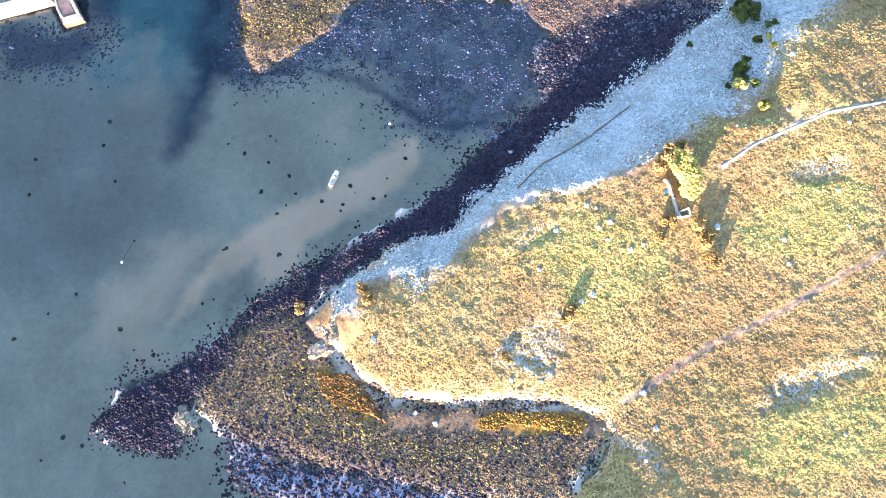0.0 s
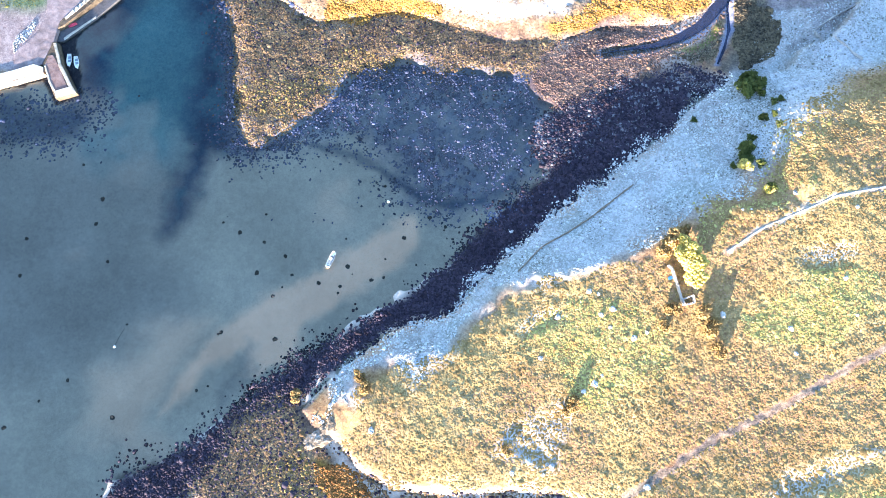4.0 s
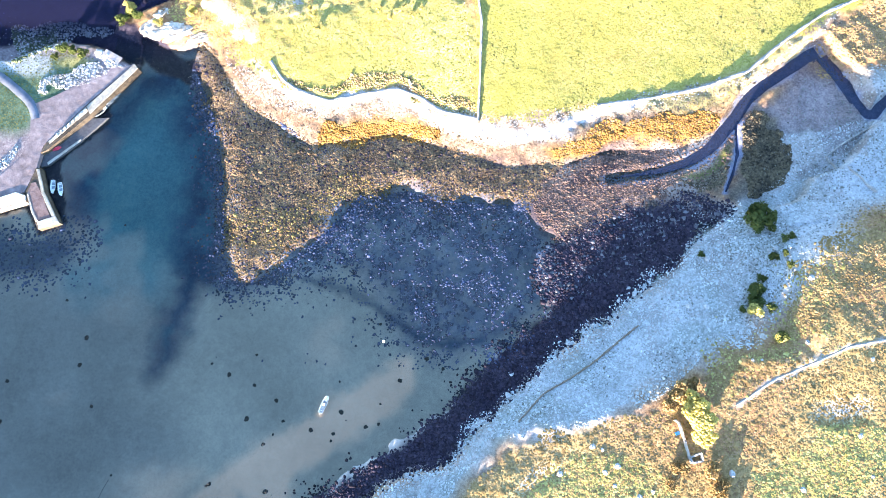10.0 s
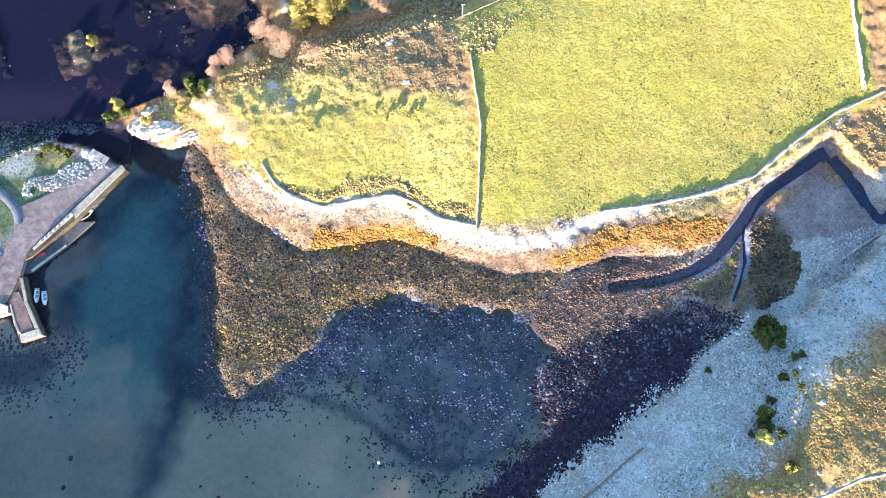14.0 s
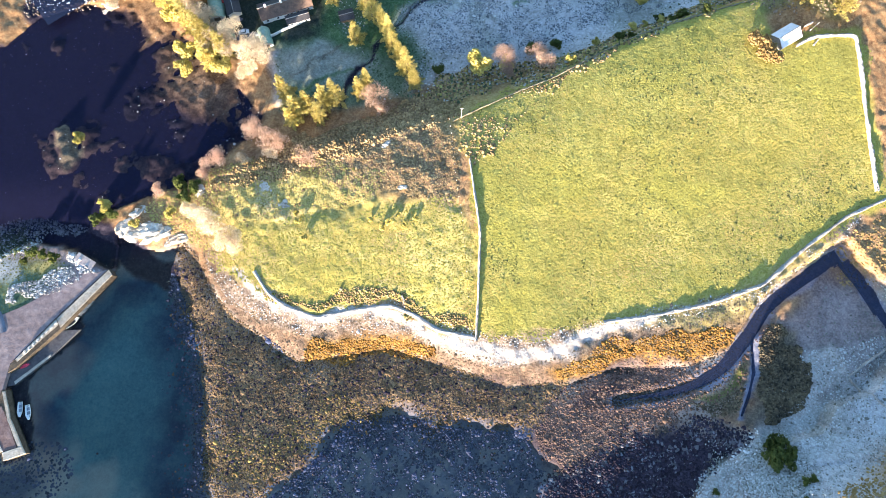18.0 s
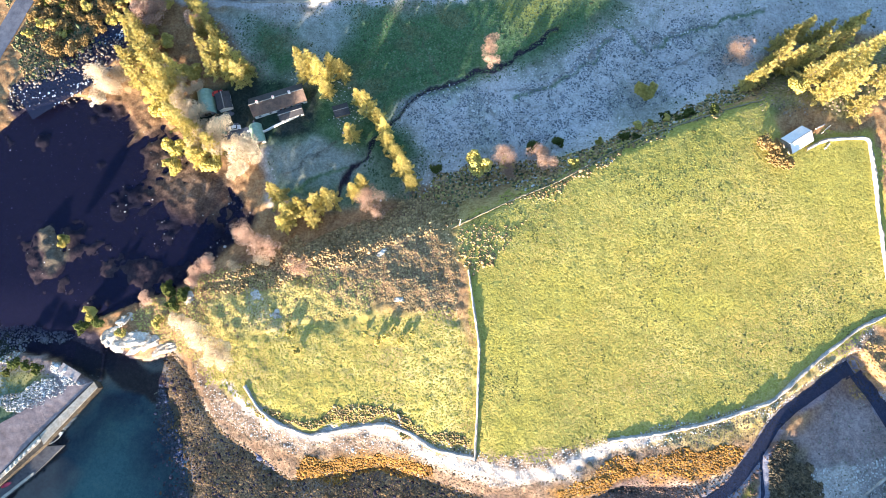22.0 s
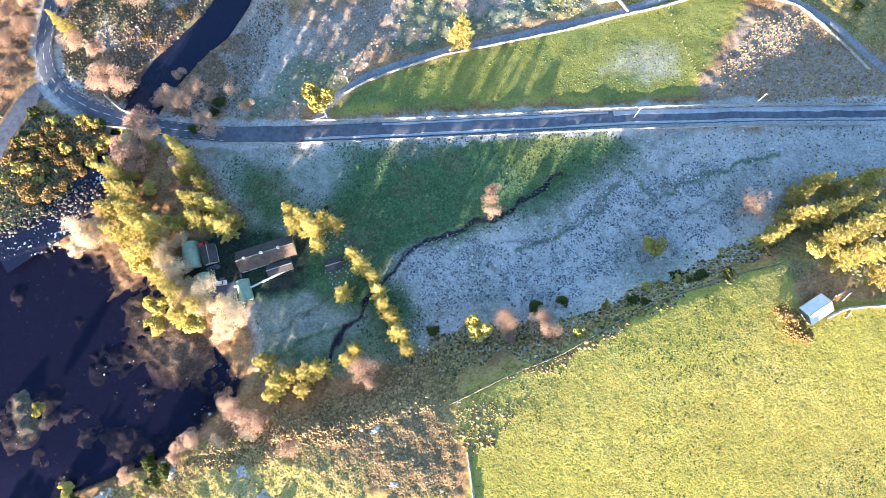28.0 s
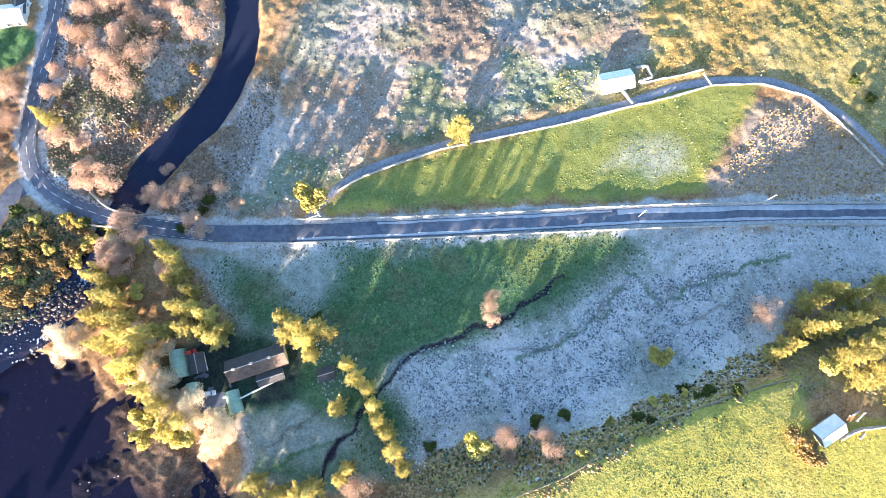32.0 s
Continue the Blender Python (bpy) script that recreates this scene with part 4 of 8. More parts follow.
def mesh_of(name, verts, faces, materials=(), smooth=False):
    """A mesh from arrays of corners and of faces that all have the same number of corners."""
    verts, faces = np.asarray(verts, np.float32), np.asarray(faces, np.int32)
    me = bpy.data.meshes.new(name)
    n = faces.shape[1]
    me.vertices.add(len(verts)), me.loops.add(faces.size), me.polygons.add(len(faces))
    me.vertices.foreach_set("co", verts.ravel())
    me.loops.foreach_set("vertex_index", faces.ravel())
    me.polygons.foreach_set("loop_start", np.arange(0, faces.size, n, dtype=np.int32))
    me.polygons.foreach_set("loop_total", np.full(len(faces), n, np.int32))
    if smooth:
        me.polygons.foreach_set("use_smooth", np.ones(len(faces), bool))
    me.update(calc_edges=True)
    for m in materials:
        me.materials.append(m)
    return me


def grid_faces(nx, ny):
    a = (np.arange(ny - 1)[:, None] * nx + np.arange(nx - 1)[None, :]).ravel()
    return np.stack([a, a + 1, a + nx + 1, a + nx], 1)


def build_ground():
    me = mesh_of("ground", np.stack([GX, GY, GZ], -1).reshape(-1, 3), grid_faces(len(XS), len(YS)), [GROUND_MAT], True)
    wx, wy = GX + 7 * fbm(GX, GY, 16, 4), GY + 7 * fbm(GX + 400, GY, 16, 4)
    sx, sy = GX + 3 * fbm(GX, GY, 6, 3), GY + 3 * fbm(GX + 400, GY, 6, 3)
    weight = {k: np.zeros(GX.shape, np.float32) for k in ZONES}

    def lay(kind, poly, soft=2.0, amount=1.0, crisp=False):
        a, b = (sx, sy) if crisp else (wx, wy)
        m = step(-soft, soft, inside_by(poly, a, b, 25.0)) * amount
        for k in ZONES:
            weight[k] = weight[k] * (1 - m)
        weight[kind] = weight[kind] + m

    def band(kind, line, wide, soft=1.0, amount=1.0):
        m = step(wide + soft, wide - soft, beside(line, sx, sy, 25.0)) * amount
        for k in ZONES:
            weight[k] = weight[k] * (1 - m)
        weight[kind] = weight[kind] + m

    def patch(kind, poly, size, over, amount=0.6, soft=4.0, seed=0.0):
        """Uneven patches of one kind within an outline."""
        m = step(-soft, soft, inside_by(poly, wx, wy, 25.0)) * step(over - 0.12, over + 0.12, fbm(GX + 37 * seed, GY - 19 * seed, size, 4)) * amount
        for k in ZONES:
            weight[k] = weight[k] * (1 - m)
        weight[kind] = weight[kind] + m

    weight["moor"] += 1
    patch("bright", LAND_S, 34, 0.08, 0.45, seed=1), patch("tan", LAND_S, 18, 0.15, 0.5, seed=2)
    for poly in (BRIGHT_A, BRIGHT_B, BRIGHT_C):
        lay("bright", poly, 8.0, 0.85)
    lay("frost", FROST_SHORE, 5.0)
    lay("frost", FROST_EAST, 6.0)
    for poly in (HOLLOW_A, HOLLOW_B, HOLLOW_C, HOLLOW_D, HOLLOW_E):
        lay("frost", poly, 3.0, 0.75)
    lay("dark", GAP_PIT, 2.0, 0.8, True)
    for track in MOOR_TRACKS:
        band("thatch", track, 0.7, 0.6, 0.6)
    lay("heath", HEATH_HILL, 9.0, 0.35), lay("bright", PALE_HILL, 5.0), lay("beach", PALE_ROCK, 3.0, 0.8)
    lay("field", FIELD, 1.5, crisp=True), lay("field", FIELD_W, 3.0, 0.8), lay("bright", HILL_GOLD, 9.0, 0.55), lay("moor", FIELD_WARM, 14.0, 0.35)
    # FARM_GROUND: green, then a near-black tone over most of it
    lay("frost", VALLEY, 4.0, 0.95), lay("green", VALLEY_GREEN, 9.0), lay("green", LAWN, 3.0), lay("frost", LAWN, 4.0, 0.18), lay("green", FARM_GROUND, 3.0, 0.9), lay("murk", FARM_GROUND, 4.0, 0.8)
    lay("heath", RIVERSIDE, 4.0), lay("heath", [(-213.3, 432.6), (-174.5, 433.7), (-170.1, 402.3), (-172.0, 384.6), (-174.2, 374.7), (-180.2, 358.9), (-195.6, 347.9)], 4.0, 0.85), lay("heath", EAST_BANK, 4.0, 0.75), patch("frost", EAST_BANK, 9, 0.05, 0.6, seed=26), lay("heath", NORTH_HEATH, 5.0), lay("frost", NORTH_HEATH, 9.0, 0.2), lay("tan", NORTH_GOLD, 5.0, 0.6), lay("bright", NORTH_GOLD, 7.0, 0.4)
    lay("heath", NORTH_FROST, 6.0, 0.5), lay("frost", NORTH_FROST, 9.0, 0.3), lay("heath", NORTH_FROST_B, 5.0, 0.5), lay("frost", NORTH_FROST_B, 7.0, 0.35)
    lay("field", LANE_FIELD, 2.0, 1.0, True), lay("green", LANE_FIELD, 3.0, 0.5), lay("frost", LANE_FROST, 5.0, 0.5), lay("green", GARDEN, 1.5, 1.0, True)
    patch("frost", NORTH_FROST, 22, 0.04, 0.45, seed=3), patch("green", NORTH_FROST, 17, 0.02, 0.6, seed=4), patch("frost", NORTH_HEATH, 26, 0.08, 0.4, seed=5), patch("green", NORTH_HEATH, 20, 0.12, 0.35, seed=6)
    patch("orange", NORTH_GOLD, 16, 0.1, 0.35, seed=7), patch("green", NORTH_GOLD, 24, 0.08, 0.3, seed=8), patch("green", RIVERSIDE, 14, 0.08, 0.5, seed=9), patch("frost", RIVERSIDE, 12, 0.2, 0.5, seed=10)
    # GREEN_LIT: a sunlit streak in the valley, coloured in with field yellow
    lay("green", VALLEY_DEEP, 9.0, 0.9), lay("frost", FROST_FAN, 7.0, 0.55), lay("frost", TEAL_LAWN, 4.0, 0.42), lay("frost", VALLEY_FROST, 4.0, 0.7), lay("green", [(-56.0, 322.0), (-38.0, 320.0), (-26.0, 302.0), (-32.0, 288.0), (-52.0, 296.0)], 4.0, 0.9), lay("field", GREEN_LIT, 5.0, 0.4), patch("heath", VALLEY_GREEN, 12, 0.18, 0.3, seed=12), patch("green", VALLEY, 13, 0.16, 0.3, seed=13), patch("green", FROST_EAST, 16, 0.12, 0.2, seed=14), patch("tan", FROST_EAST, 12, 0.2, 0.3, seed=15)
    # green by the barn: grass, also colouring in the dark shade under the conifers
    patch("tan", FROST_SHORE, 9, 0.12, 0.35, seed=16), patch("green", FROST_SHORE, 13, 0.12, 0.3, seed=29), lay("green", [(113.4, 320.0), (129.5, 329.9), (167.1, 338.1), (182.9, 338.6), (179.8, 317.2), (157.8, 313.1), (148.2, 304.4), (112.0, 303.4)], 4.0, 0.6), patch("moor", FIELD, 20, 0.12, 0.22, seed=17), patch("bright", FIELD, 26, 0.1, 0.3, seed=18), patch("bright", FIELD_W, 11, 0.0, 0.6, seed=19), patch("tan", FIELD_W, 8, 0.24, 0.3, seed=20), patch("green", LANE_FIELD, 18, 0.05, 0.4, seed=21)
    lay("tan", COAST, 2.0, crisp=True), lay("beach", BEACH_N, 2.0, 0.4, True), lay("bright", COAST_GOLD, 3.0, 0.6), band("shingle", SHINGLE[0], 1.6, 0.9), band("shingle", SHINGLE_WIDE[0], 2.6, 1.8, 0.7)
    lay("heath", RIDGE_W, 5.0, 0.8), lay("heath", HEATH_W, 6.0, 0.5), lay("bright", RIDGE_GOLD, 5.0, 0.5)
    lay("pink", DELTA, 3.0, 0.45), lay("pink", MARSH_MUD, 4.0, 0.6), lay("gravel", MARSH_EAST, 4.0, 0.7), lay("thatch", MARSH_CORE, 3.0, 0.9), lay("thatch", MARSH_OLIVE, 2.0), lay("moor", MARSH_OLIVE, 3.0, 0.25), lay("thatch", MARSH_DARK, 2.5, 0.9)
    lay("sand", BAY, 1.5, crisp=True), lay("deep", BLUE_SAND, 16.0, 0.32), lay("deep", DEEP_WEST, 6.0, 0.8), lay("deep", DEEP, 6.0), lay("deep", STREAK, 2.5, 0.3), lay("teal", TEAL, 9.0, 0.85), patch("teal", DEEP, 12, 0.1, 0.3, seed=24), patch("bar", BAY, 40, 0.16, 0.25, seed=25), lay("bar", BAR_B, 7.0, 0.55), lay("bar", BAR, 3.0, 1.0)
    lay("flat", FLAT, 7.0, 0.95), lay("flat", FLAT_EDGE, 5.0, 0.6), lay("sand", FLAT_SANDY, 8.0, 0.2), patch("flat", FLAT, 14, 0.1, 0.8, seed=23), patch("sand", FLAT, 3, 0.1, 0.3, seed=30), patch("deep", FLAT, 4, 0.06, 0.3, seed=22), band("deep", SWIRL, 1.6, 1.4, 0.6), band("deep", SWIRL[4:], 2.6, 2.6, 0.5), lay("flat", SOUTH_FLAT, 6.0), lay("weed", SOUTH_WEED, 3.0), lay("dark", SHORE_WEED, 2.0, crisp=True)
    # WEED_SHADE puts shade on the wrack bed as a darker ground colour
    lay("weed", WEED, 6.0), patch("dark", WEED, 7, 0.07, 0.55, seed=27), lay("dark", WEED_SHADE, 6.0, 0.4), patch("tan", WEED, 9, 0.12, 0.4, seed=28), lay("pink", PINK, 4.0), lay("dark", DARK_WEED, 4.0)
    lay("pink", MOUTH, 3.0, 0.6), lay("orange", ORANGE_A, 2.0, 0.7, True), lay("orange", ORANGE_B, 2.0, 0.7, True), lay("tan", SAND_S, 4.0, 0.7), lay("orange", ORANGE_S, 3.0, 0.85), lay("orange", ORANGE_SE, 3.0, 0.85), lay("dark", WEED_GOLD, 4.0, 0.35)
    # MUD_LIT: bare bank mud, with its sunlight put in as paler tan
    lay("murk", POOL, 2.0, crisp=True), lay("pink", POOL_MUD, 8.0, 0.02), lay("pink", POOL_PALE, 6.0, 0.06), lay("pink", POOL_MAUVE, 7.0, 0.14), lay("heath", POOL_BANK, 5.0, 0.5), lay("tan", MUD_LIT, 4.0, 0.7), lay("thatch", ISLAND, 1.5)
    band("dark", CHANNEL, 5.5)
    band("flat", STREAM, 3.0, 1.5, 0.9), band("flat", STREAM_B, 2.2, 1.0, 0.9), band("flat", STREAM_C, 1.0, 0.6, 0.9), band("dark", RIVER, 7.0), band("dark", DITCH, 1.0, 0.6)
    lay("gravel", QUAY_GROUND, 1.5, crisp=True), lay("green", QUAY_GRASS, 3.0, 0.8), lay("frost", QUAY_FROST, 3.0, 0.8), lay("bright", QUAY_GOLD, 2.0, 0.7), lay("dark", SLIP_AREA, 0.5, 1.0, True)
    # tide lines below the sea wall, mud ridges and creeks, drains in the frost
    shore = beside(SHINGLE[0], sx, sy, 25.0)
    for k, kind in ((5.0, "beach"), (7.0, "tan"), (9.2, "shingle"), (11.0, "tan")):
        m = step(0.9, 0.3, abs(shore - k)) * 0.55 * step(-1, 2, inside_by(BEACH_N, GX, GY, 25.0)) * step(-70, -50, GX) * step(60, 20, GX)
        for z in ZONES:
            weight[z] = weight[z] * (1 - m)
        weight[kind] = weight[kind] + m
    lay("algae", ALGAE, 1.6, 0.9, True), lay("shingle", SALT_STREAK, 1.6, 0.8, True)
    for ridge in SPIT_LINES:
        band("tan", ridge, 1.2, 1.2, 0.6)
    for creek in MUD_CREEK:
        band("dark", creek, 1.6, 1.2, 0.65)
    for drain in VALLEY_LINES:
        band("thatch", drain, 0.5, 0.6, 0.65)
    for drain in DRAINS:
        band("green", drain, 0.7, 0.6, 0.8)
    band("beach", BEACH_S, 1.6, 0.9, 0.8), band("bright", FIELD_TRACK, 0.8, 0.5, 0.7)
    band("gravel", FOOT_PATH, 1.5, 0.6, 0.6), band("thatch", FOOT_PATH, 0.8, 0.5, 0.7), band("beach", WALL_PATH, 1.0, 1.0, 0.75), band("frost", ROAD, 6.0, 1.0, 0.95)
    for g in range((len(ZONES) + 2) // 3):
        cols = np.ones((GX.size, 4), np.float32)
        # each weight as the share by which its kind covers those before it
        for c in range(3):
            i = g * 3 + c
            if i < len(ZONES):
                upto = sum(weight[ZONES[k]] for k in range(i + 1))
                cols[:, c] = (weight[ZONES[i]] / np.maximum(upto, 1e-5)).ravel()
        at = me.attributes.new(f"zone_{g}", "FLOAT_COLOR", "POINT")
        at.data.foreach_set("color", cols.ravel())
    return tagged(new("ground", me), "frosty moor, fields, mudflats and seaweed round a bay", "ground", kind="structure")


build_ground()


def sheet(name, poly, level, material, label, cell=4.0):
    """A water surface over an outline, cut to cells that lie near it."""
    p = np.array(poly)
    x, y = np.arange(p[:, 0].min() - 4, p[:, 0].max() + 8, cell), np.arange(p[:, 1].min() - 4, p[:, 1].max() + 8, cell)
    gx, gy = np.meshgrid(x, y)
    gz = level(gx, gy) + 0 * gx
    f = grid_faces(len(x), len(y))
    d = inside_by(poly, gx.astype(np.float32), gy.astype(np.float32), 20.0).ravel()
    f = f[d[f].max(1) > -5]
    used, f = np.unique(f, return_inverse=True)
    return tagged(new(name, mesh_of(name, np.stack([gx, gy, gz], -1).reshape(-1, 3)[used], f.reshape(-1, 4), [material], True)), label, "water", kind="structure")


sheet("water", BAY, lambda x, y: 0.0, WATER, "calm shallow tidal water over sand", 6.0)
sheet("water_pool", POOL, lambda x, y: 2.9 * step(206, 236, y) + 0.05, PEAT_WATER, "dark peaty tidal pool with mud banks", 4.0)


# ---------------------------------------------------------------- ribbons: roads and walls
def resample(line, spacing):
    p = np.array([q[:2] for q in line], float)
    s = np.r_[0, np.cumsum(np.hypot(*np.diff(p, axis=0).T))]
    fine = np.arange(0, s[-1] + spacing / 2, spacing)
    out = np.stack([np.interp(fine, s, p[:, 0]), np.interp(fine, s, p[:, 1])], 1)
    for _ in range(max(1, int(6 / spacing))):
        out[1:-1] = 0.5 * out[1:-1] + 0.25 * (out[:-2] + out[2:])
    return out


def sides(p):
    d = np.gradient(p, axis=0)
    d /= np.hypot(d[:, 0], d[:, 1])[:, None] + 1e-9
    return np.stack([-d[:, 1], d[:, 0]], 1)


def ribbon(name, line, width, lift, material, label, category, spacing=2.0, across=5, bridge=0):
    p = resample(line, spacing)
    n = sides(p)
    v = []
    for k, q in enumerate(p):
        z = max(ground_z(*(q + n[k] * o * width)) for o in (-0.5, -0.25, 0, 0.25, 0.5))
        for a in np.linspace(-0.5, 0.5, across):
            edge = abs(a) == 0.5
            xy = q + n[k] * a * width * (1 + 0.04 * random.uniform(-1, 1) * edge)
            v.append((*xy, z + lift - 0.25 * edge))
    zs = np.array(v).reshape(len(p), across, 3)
    if bridge:
        raw = zs[:, 2, 2].copy()
        for k in range(len(p)):
            zs[k, :, 2] += raw[max(0, k - bridge):k + bridge + 1].max() - raw[k]
    for _ in range(6):
        zs[1:-1, :, 2] = 0.5 * zs[1:-1, :, 2] + 0.25 * (zs[:-2, :, 2] + zs[2:, :, 2])
    zs[:, :, 2] += 0.12
    ob = new(name, mesh_of(name, zs.reshape(-1, 3), grid_faces(across, len(p)), [material], True))
    return tagged(ob, label, category, kind="structure"), zs


road, road_top = ribbon("road", ROAD, 6.4, 0.1, ASPHALT, "grey asphalt road with frosty edges and a bend", "road", bridge=9)
def frost_strip(x0, x1, near, far):
    """A skin of frost along one edge of the road, with an uneven inner edge."""
    rows = [r for r in road_top if x0 < r[2, 0] < x1]
    v = []
    for r in rows:
        way = r[-1] - r[0]
        wobble = 0.1 * value_noise(r[2, 0], r[2, 1], 7.0) + 0.06 * value_noise(r[2, 0], r[2, 1], 2.5)
        for k in range(4):
            a = near + (far - near) * k / 3 + (wobble if k == 3 else 0)
            c = a * (len(r) - 1)
            i = int(min(max(c, 0), len(r) - 2))
            p = r[i] + (r[i + 1] - r[i]) * (c - i)
            v.append((p[0], p[1], p[2] + 0.02))
    tagged(new("road_frost", mesh_of("road_frost", v, grid_faces(4, len(rows)), [ROAD_FROST], True)), "white frost left along the shaded edge of the road", "frost", kind="stuff")


frost_strip(-60, 226, 0.94, 0.8)
frost_strip(60, 226, 0.06, 0.36)
frost_strip(-30, 60, 0.06, 0.2)
ribbon("road_side", SIDE_ROAD, 7.4, 0.12, ASPHALT, "dark asphalt side road joining at the bend", "road")
ribbon("lane", LANE, 3.2, 0.1, surface("lane_gravel", (0.14, 0.14, 0.16), (0.36, 0.36, 0.40), 1.0), "narrow gravel lane beside a stone wall", "lane")


def stone_wall(line, height_m=1.2, width=0.7, label="grey dry stone wall along a field edge", name="stone_wall", material=None, shift=0.0):
    p = resample(line, 0.8)
    n = sides(p)
    bulge = np.interp(np.arange(len(p)), np.arange(0, len(p) + 6, 6), [random.uniform(0.65, 1.25) for _ in range(0, len(p) + 6, 6)])
    rows = [(-0.55, -0.4), (-0.5, 0.45), (-0.38, 0.85), (-0.2, 1.0), (0.2, 1.0), (0.38, 0.85), (0.5, 0.45), (0.55, -0.4)]
    v = []
    for k, q in enumerate(p):
        z = ground_z(*q)
        if "parapet" in label:
            z = max(z, road_top[np.argmin(((road_top[:, 2, :2] - q) ** 2).sum(1)), 2, 2])
        for o, h in rows:
            j = random.uniform(-1, 1)
            xy = q + n[k] * (o * width * bulge[k] + 0.12 * j)
            v.append((*xy, z + h * height_m * bulge[k] * (1 + 0.22 * random.uniform(-1, 1) * (h > 0))))
    ob = new(name, mesh_of(name, v, grid_faces(len(rows), len(p)), [material or STONE]))
    return tagged(ob, label, "wall", "stone walls")


WALL_LINES = [
    ([(-71.8, 200.7), (-66.8, 193.2), (-59.9, 188.4), (-47.8, 184.2), (-34.0, 187.3), (-21.2, 189.4), (-12.5, 186.2), (-3.8, 180.9), 
    (10.1, 178.6)], 0.7, 1.3, "pale stone sea wall curving above the beach"),
    ([(9.9, 177.6), (10.3, 193.6), (10.5, 216.6), (8.1, 230.8), (6.1, 243.0)], 1.2, 0.8, "pale dry stone wall between two fields"),
    ([(55.9, 185.5), (75.2, 188.5), (94.8, 193.3), (114.7, 200.6), (131.2, 215.0), (147.9, 227.3), (167.1, 236.1)], 0.8, 1.2, "white-topped stone wall along the foot of the field"),
    ([(160.2, 232.6), (165.3, 234.9)] + [], 1.2, 0.8, "dry stone wall stub"),
    ([(159.5, 236.9), (157.3, 252.0), (154.7, 268.6), (151.5, 295.3), (144.5, 294.9), (134.6, 293.7), (127.8, 289.9)], 1.3, 1.0, "white dry stone wall at the corner of the green field"),
    ([(114.3, 309.5), (103.2, 306.1), (70.0, 294.4), (54.6, 285.7), (37.3, 275.3), (20.3, 268.2), (-0.5, 257.6)], 0.7, 0.6, "mossy tumbled stone wall along the hilltop"),
    ([(162.3, 390.1), (149.6, 404.6), (135.7, 416.6), (117.5, 421.4), (98.7, 420.3), (83.0, 415.1), (65.3, 410.3), (41.2, 403.0), 
    (10.9, 395.6), (-6.2, 391.5), (-23.1, 385.0), (-35.7, 379.7), (-44.9, 373.9)], 1.0, 0.7, "low frosty stone wall along the lane"),
    ([(161.1, 375.2), (125.6, 374.4), (83.2, 372.4), (51.5, 370.2), (19.8, 367.5), (-22.2, 364.3), (-60.1, 362.5)], 0.9, 0.6, "frosty roadside wall above the verge"),
    ([(160.0, 366.4), (124.7, 365.6), (70.1, 362.7), (19.9, 359.0), (-21.9, 355.9), (-59.3, 353.5), (-88.5, 352.6)], 1.0, 0.7, "frosted stone wall below the road"),
    ([(-138.3, 370.8), (-134.5, 367.6), (-130.7, 364.6), (-125.0, 363.1), (-118.2, 362.1), (-110.7, 363.5)], 1.1, 0.6, "white bridge parapet beside the river"),
    ([(-137.4, 358.0), (-133.0, 357.7), (-125.2, 357.0)], 1.1, 0.6, "white bridge parapet at the bend"),
    ([(145.0, 168.4), (153.0, 174.4), (161.6, 179.6), (177.7, 187.1)], 0.9, 0.7, "old stone dyke across frosty grass"),
    ([(145.0, 168.4), (151.2, 160.5), (157.9, 152.4)], 0.9, 0.7, "old stone dyke across frosty grass"),
]
MOSSY = surface("mossy_stone", (0.08, 0.07, 0.04), (0.4, 0.35, 0.24), 1.2, 0.9, bump=0.6)
for line, tall, wide, label in WALL_LINES:
    if len(line) > 2:
        stone_wall(line, tall, wide, label, material=MOSSY if "mossy" in label else None)
stone_wall([(70.2, 420.2), (75.1, 421.3), (86.3, 423.8), (95.0, 426.3)], 0.9, 0.6, "low pale stone wall above the lane")
stone_wall(WALL_PATH, 0.22, 0.7, "tumbled pale stone dyke over the moor")


# ---------------------------------------------------------------- parts
def part(name, bm, material, parent=None, label="", smooth=False):
    """Links a bmesh as one mesh object under a thing or a part."""
    me = bpy.data.meshes.new(name)
    bm.to_mesh(me)
    bm.free()
    me.materials.append(material)
    if smooth:
        me.polygons.foreach_set("use_smooth", np.ones(len(me.polygons), bool))
    ob = new(name, me)
    ob.parent = parent
    if label:
        tagged(ob, label)
    return ob


def thing(name, m, label, category, group=""):
    ob = new(name)
    ob.matrix_basis = m
    return tagged(ob, label, category, group)


def box(bm, size, at=(0, 0, 0), turn=0.0, bevel=0.0):
    m = Matrix.Translation(at) @ Matrix.Rotation(radians(turn), 4, "Z") @ Matrix.Diagonal((*size, 1))
    made = bmesh.ops.create_cube(bm, size=1, matrix=m)["verts"]
    if bevel:
        edges = list({e for v in made for e in v.link_edges})
        bmesh.ops.bevel(bm, geom=edges, offset=bevel, segments=1, affect="EDGES")
    return bm


def new_box(size, at=(0, 0, 0), turn=0.0, bevel=0.03):
    return box(bmesh.new(), size, at, turn, bevel)


def tube(bm, a, b, r0, r1, n=6):
    a, b = Vector(a), Vector(b)
    q = (b - a).to_track_quat("Z", "Y").to_matrix()
    rings = [[bm.verts.new(p + q @ Vector((r * math.cos(k * math.tau / n), r * math.sin(k * math.tau / n), 0))) for k in range(n)] for p, r in ((a, r0), (b, r1))]
    for k in range(n):
        bm.faces.new((rings[0][k - 1], rings[0][k], rings[1][k], rings[1][k - 1]))
    bm.faces.new(rings[0][::-1]), bm.faces.new(rings[1])
    return bm


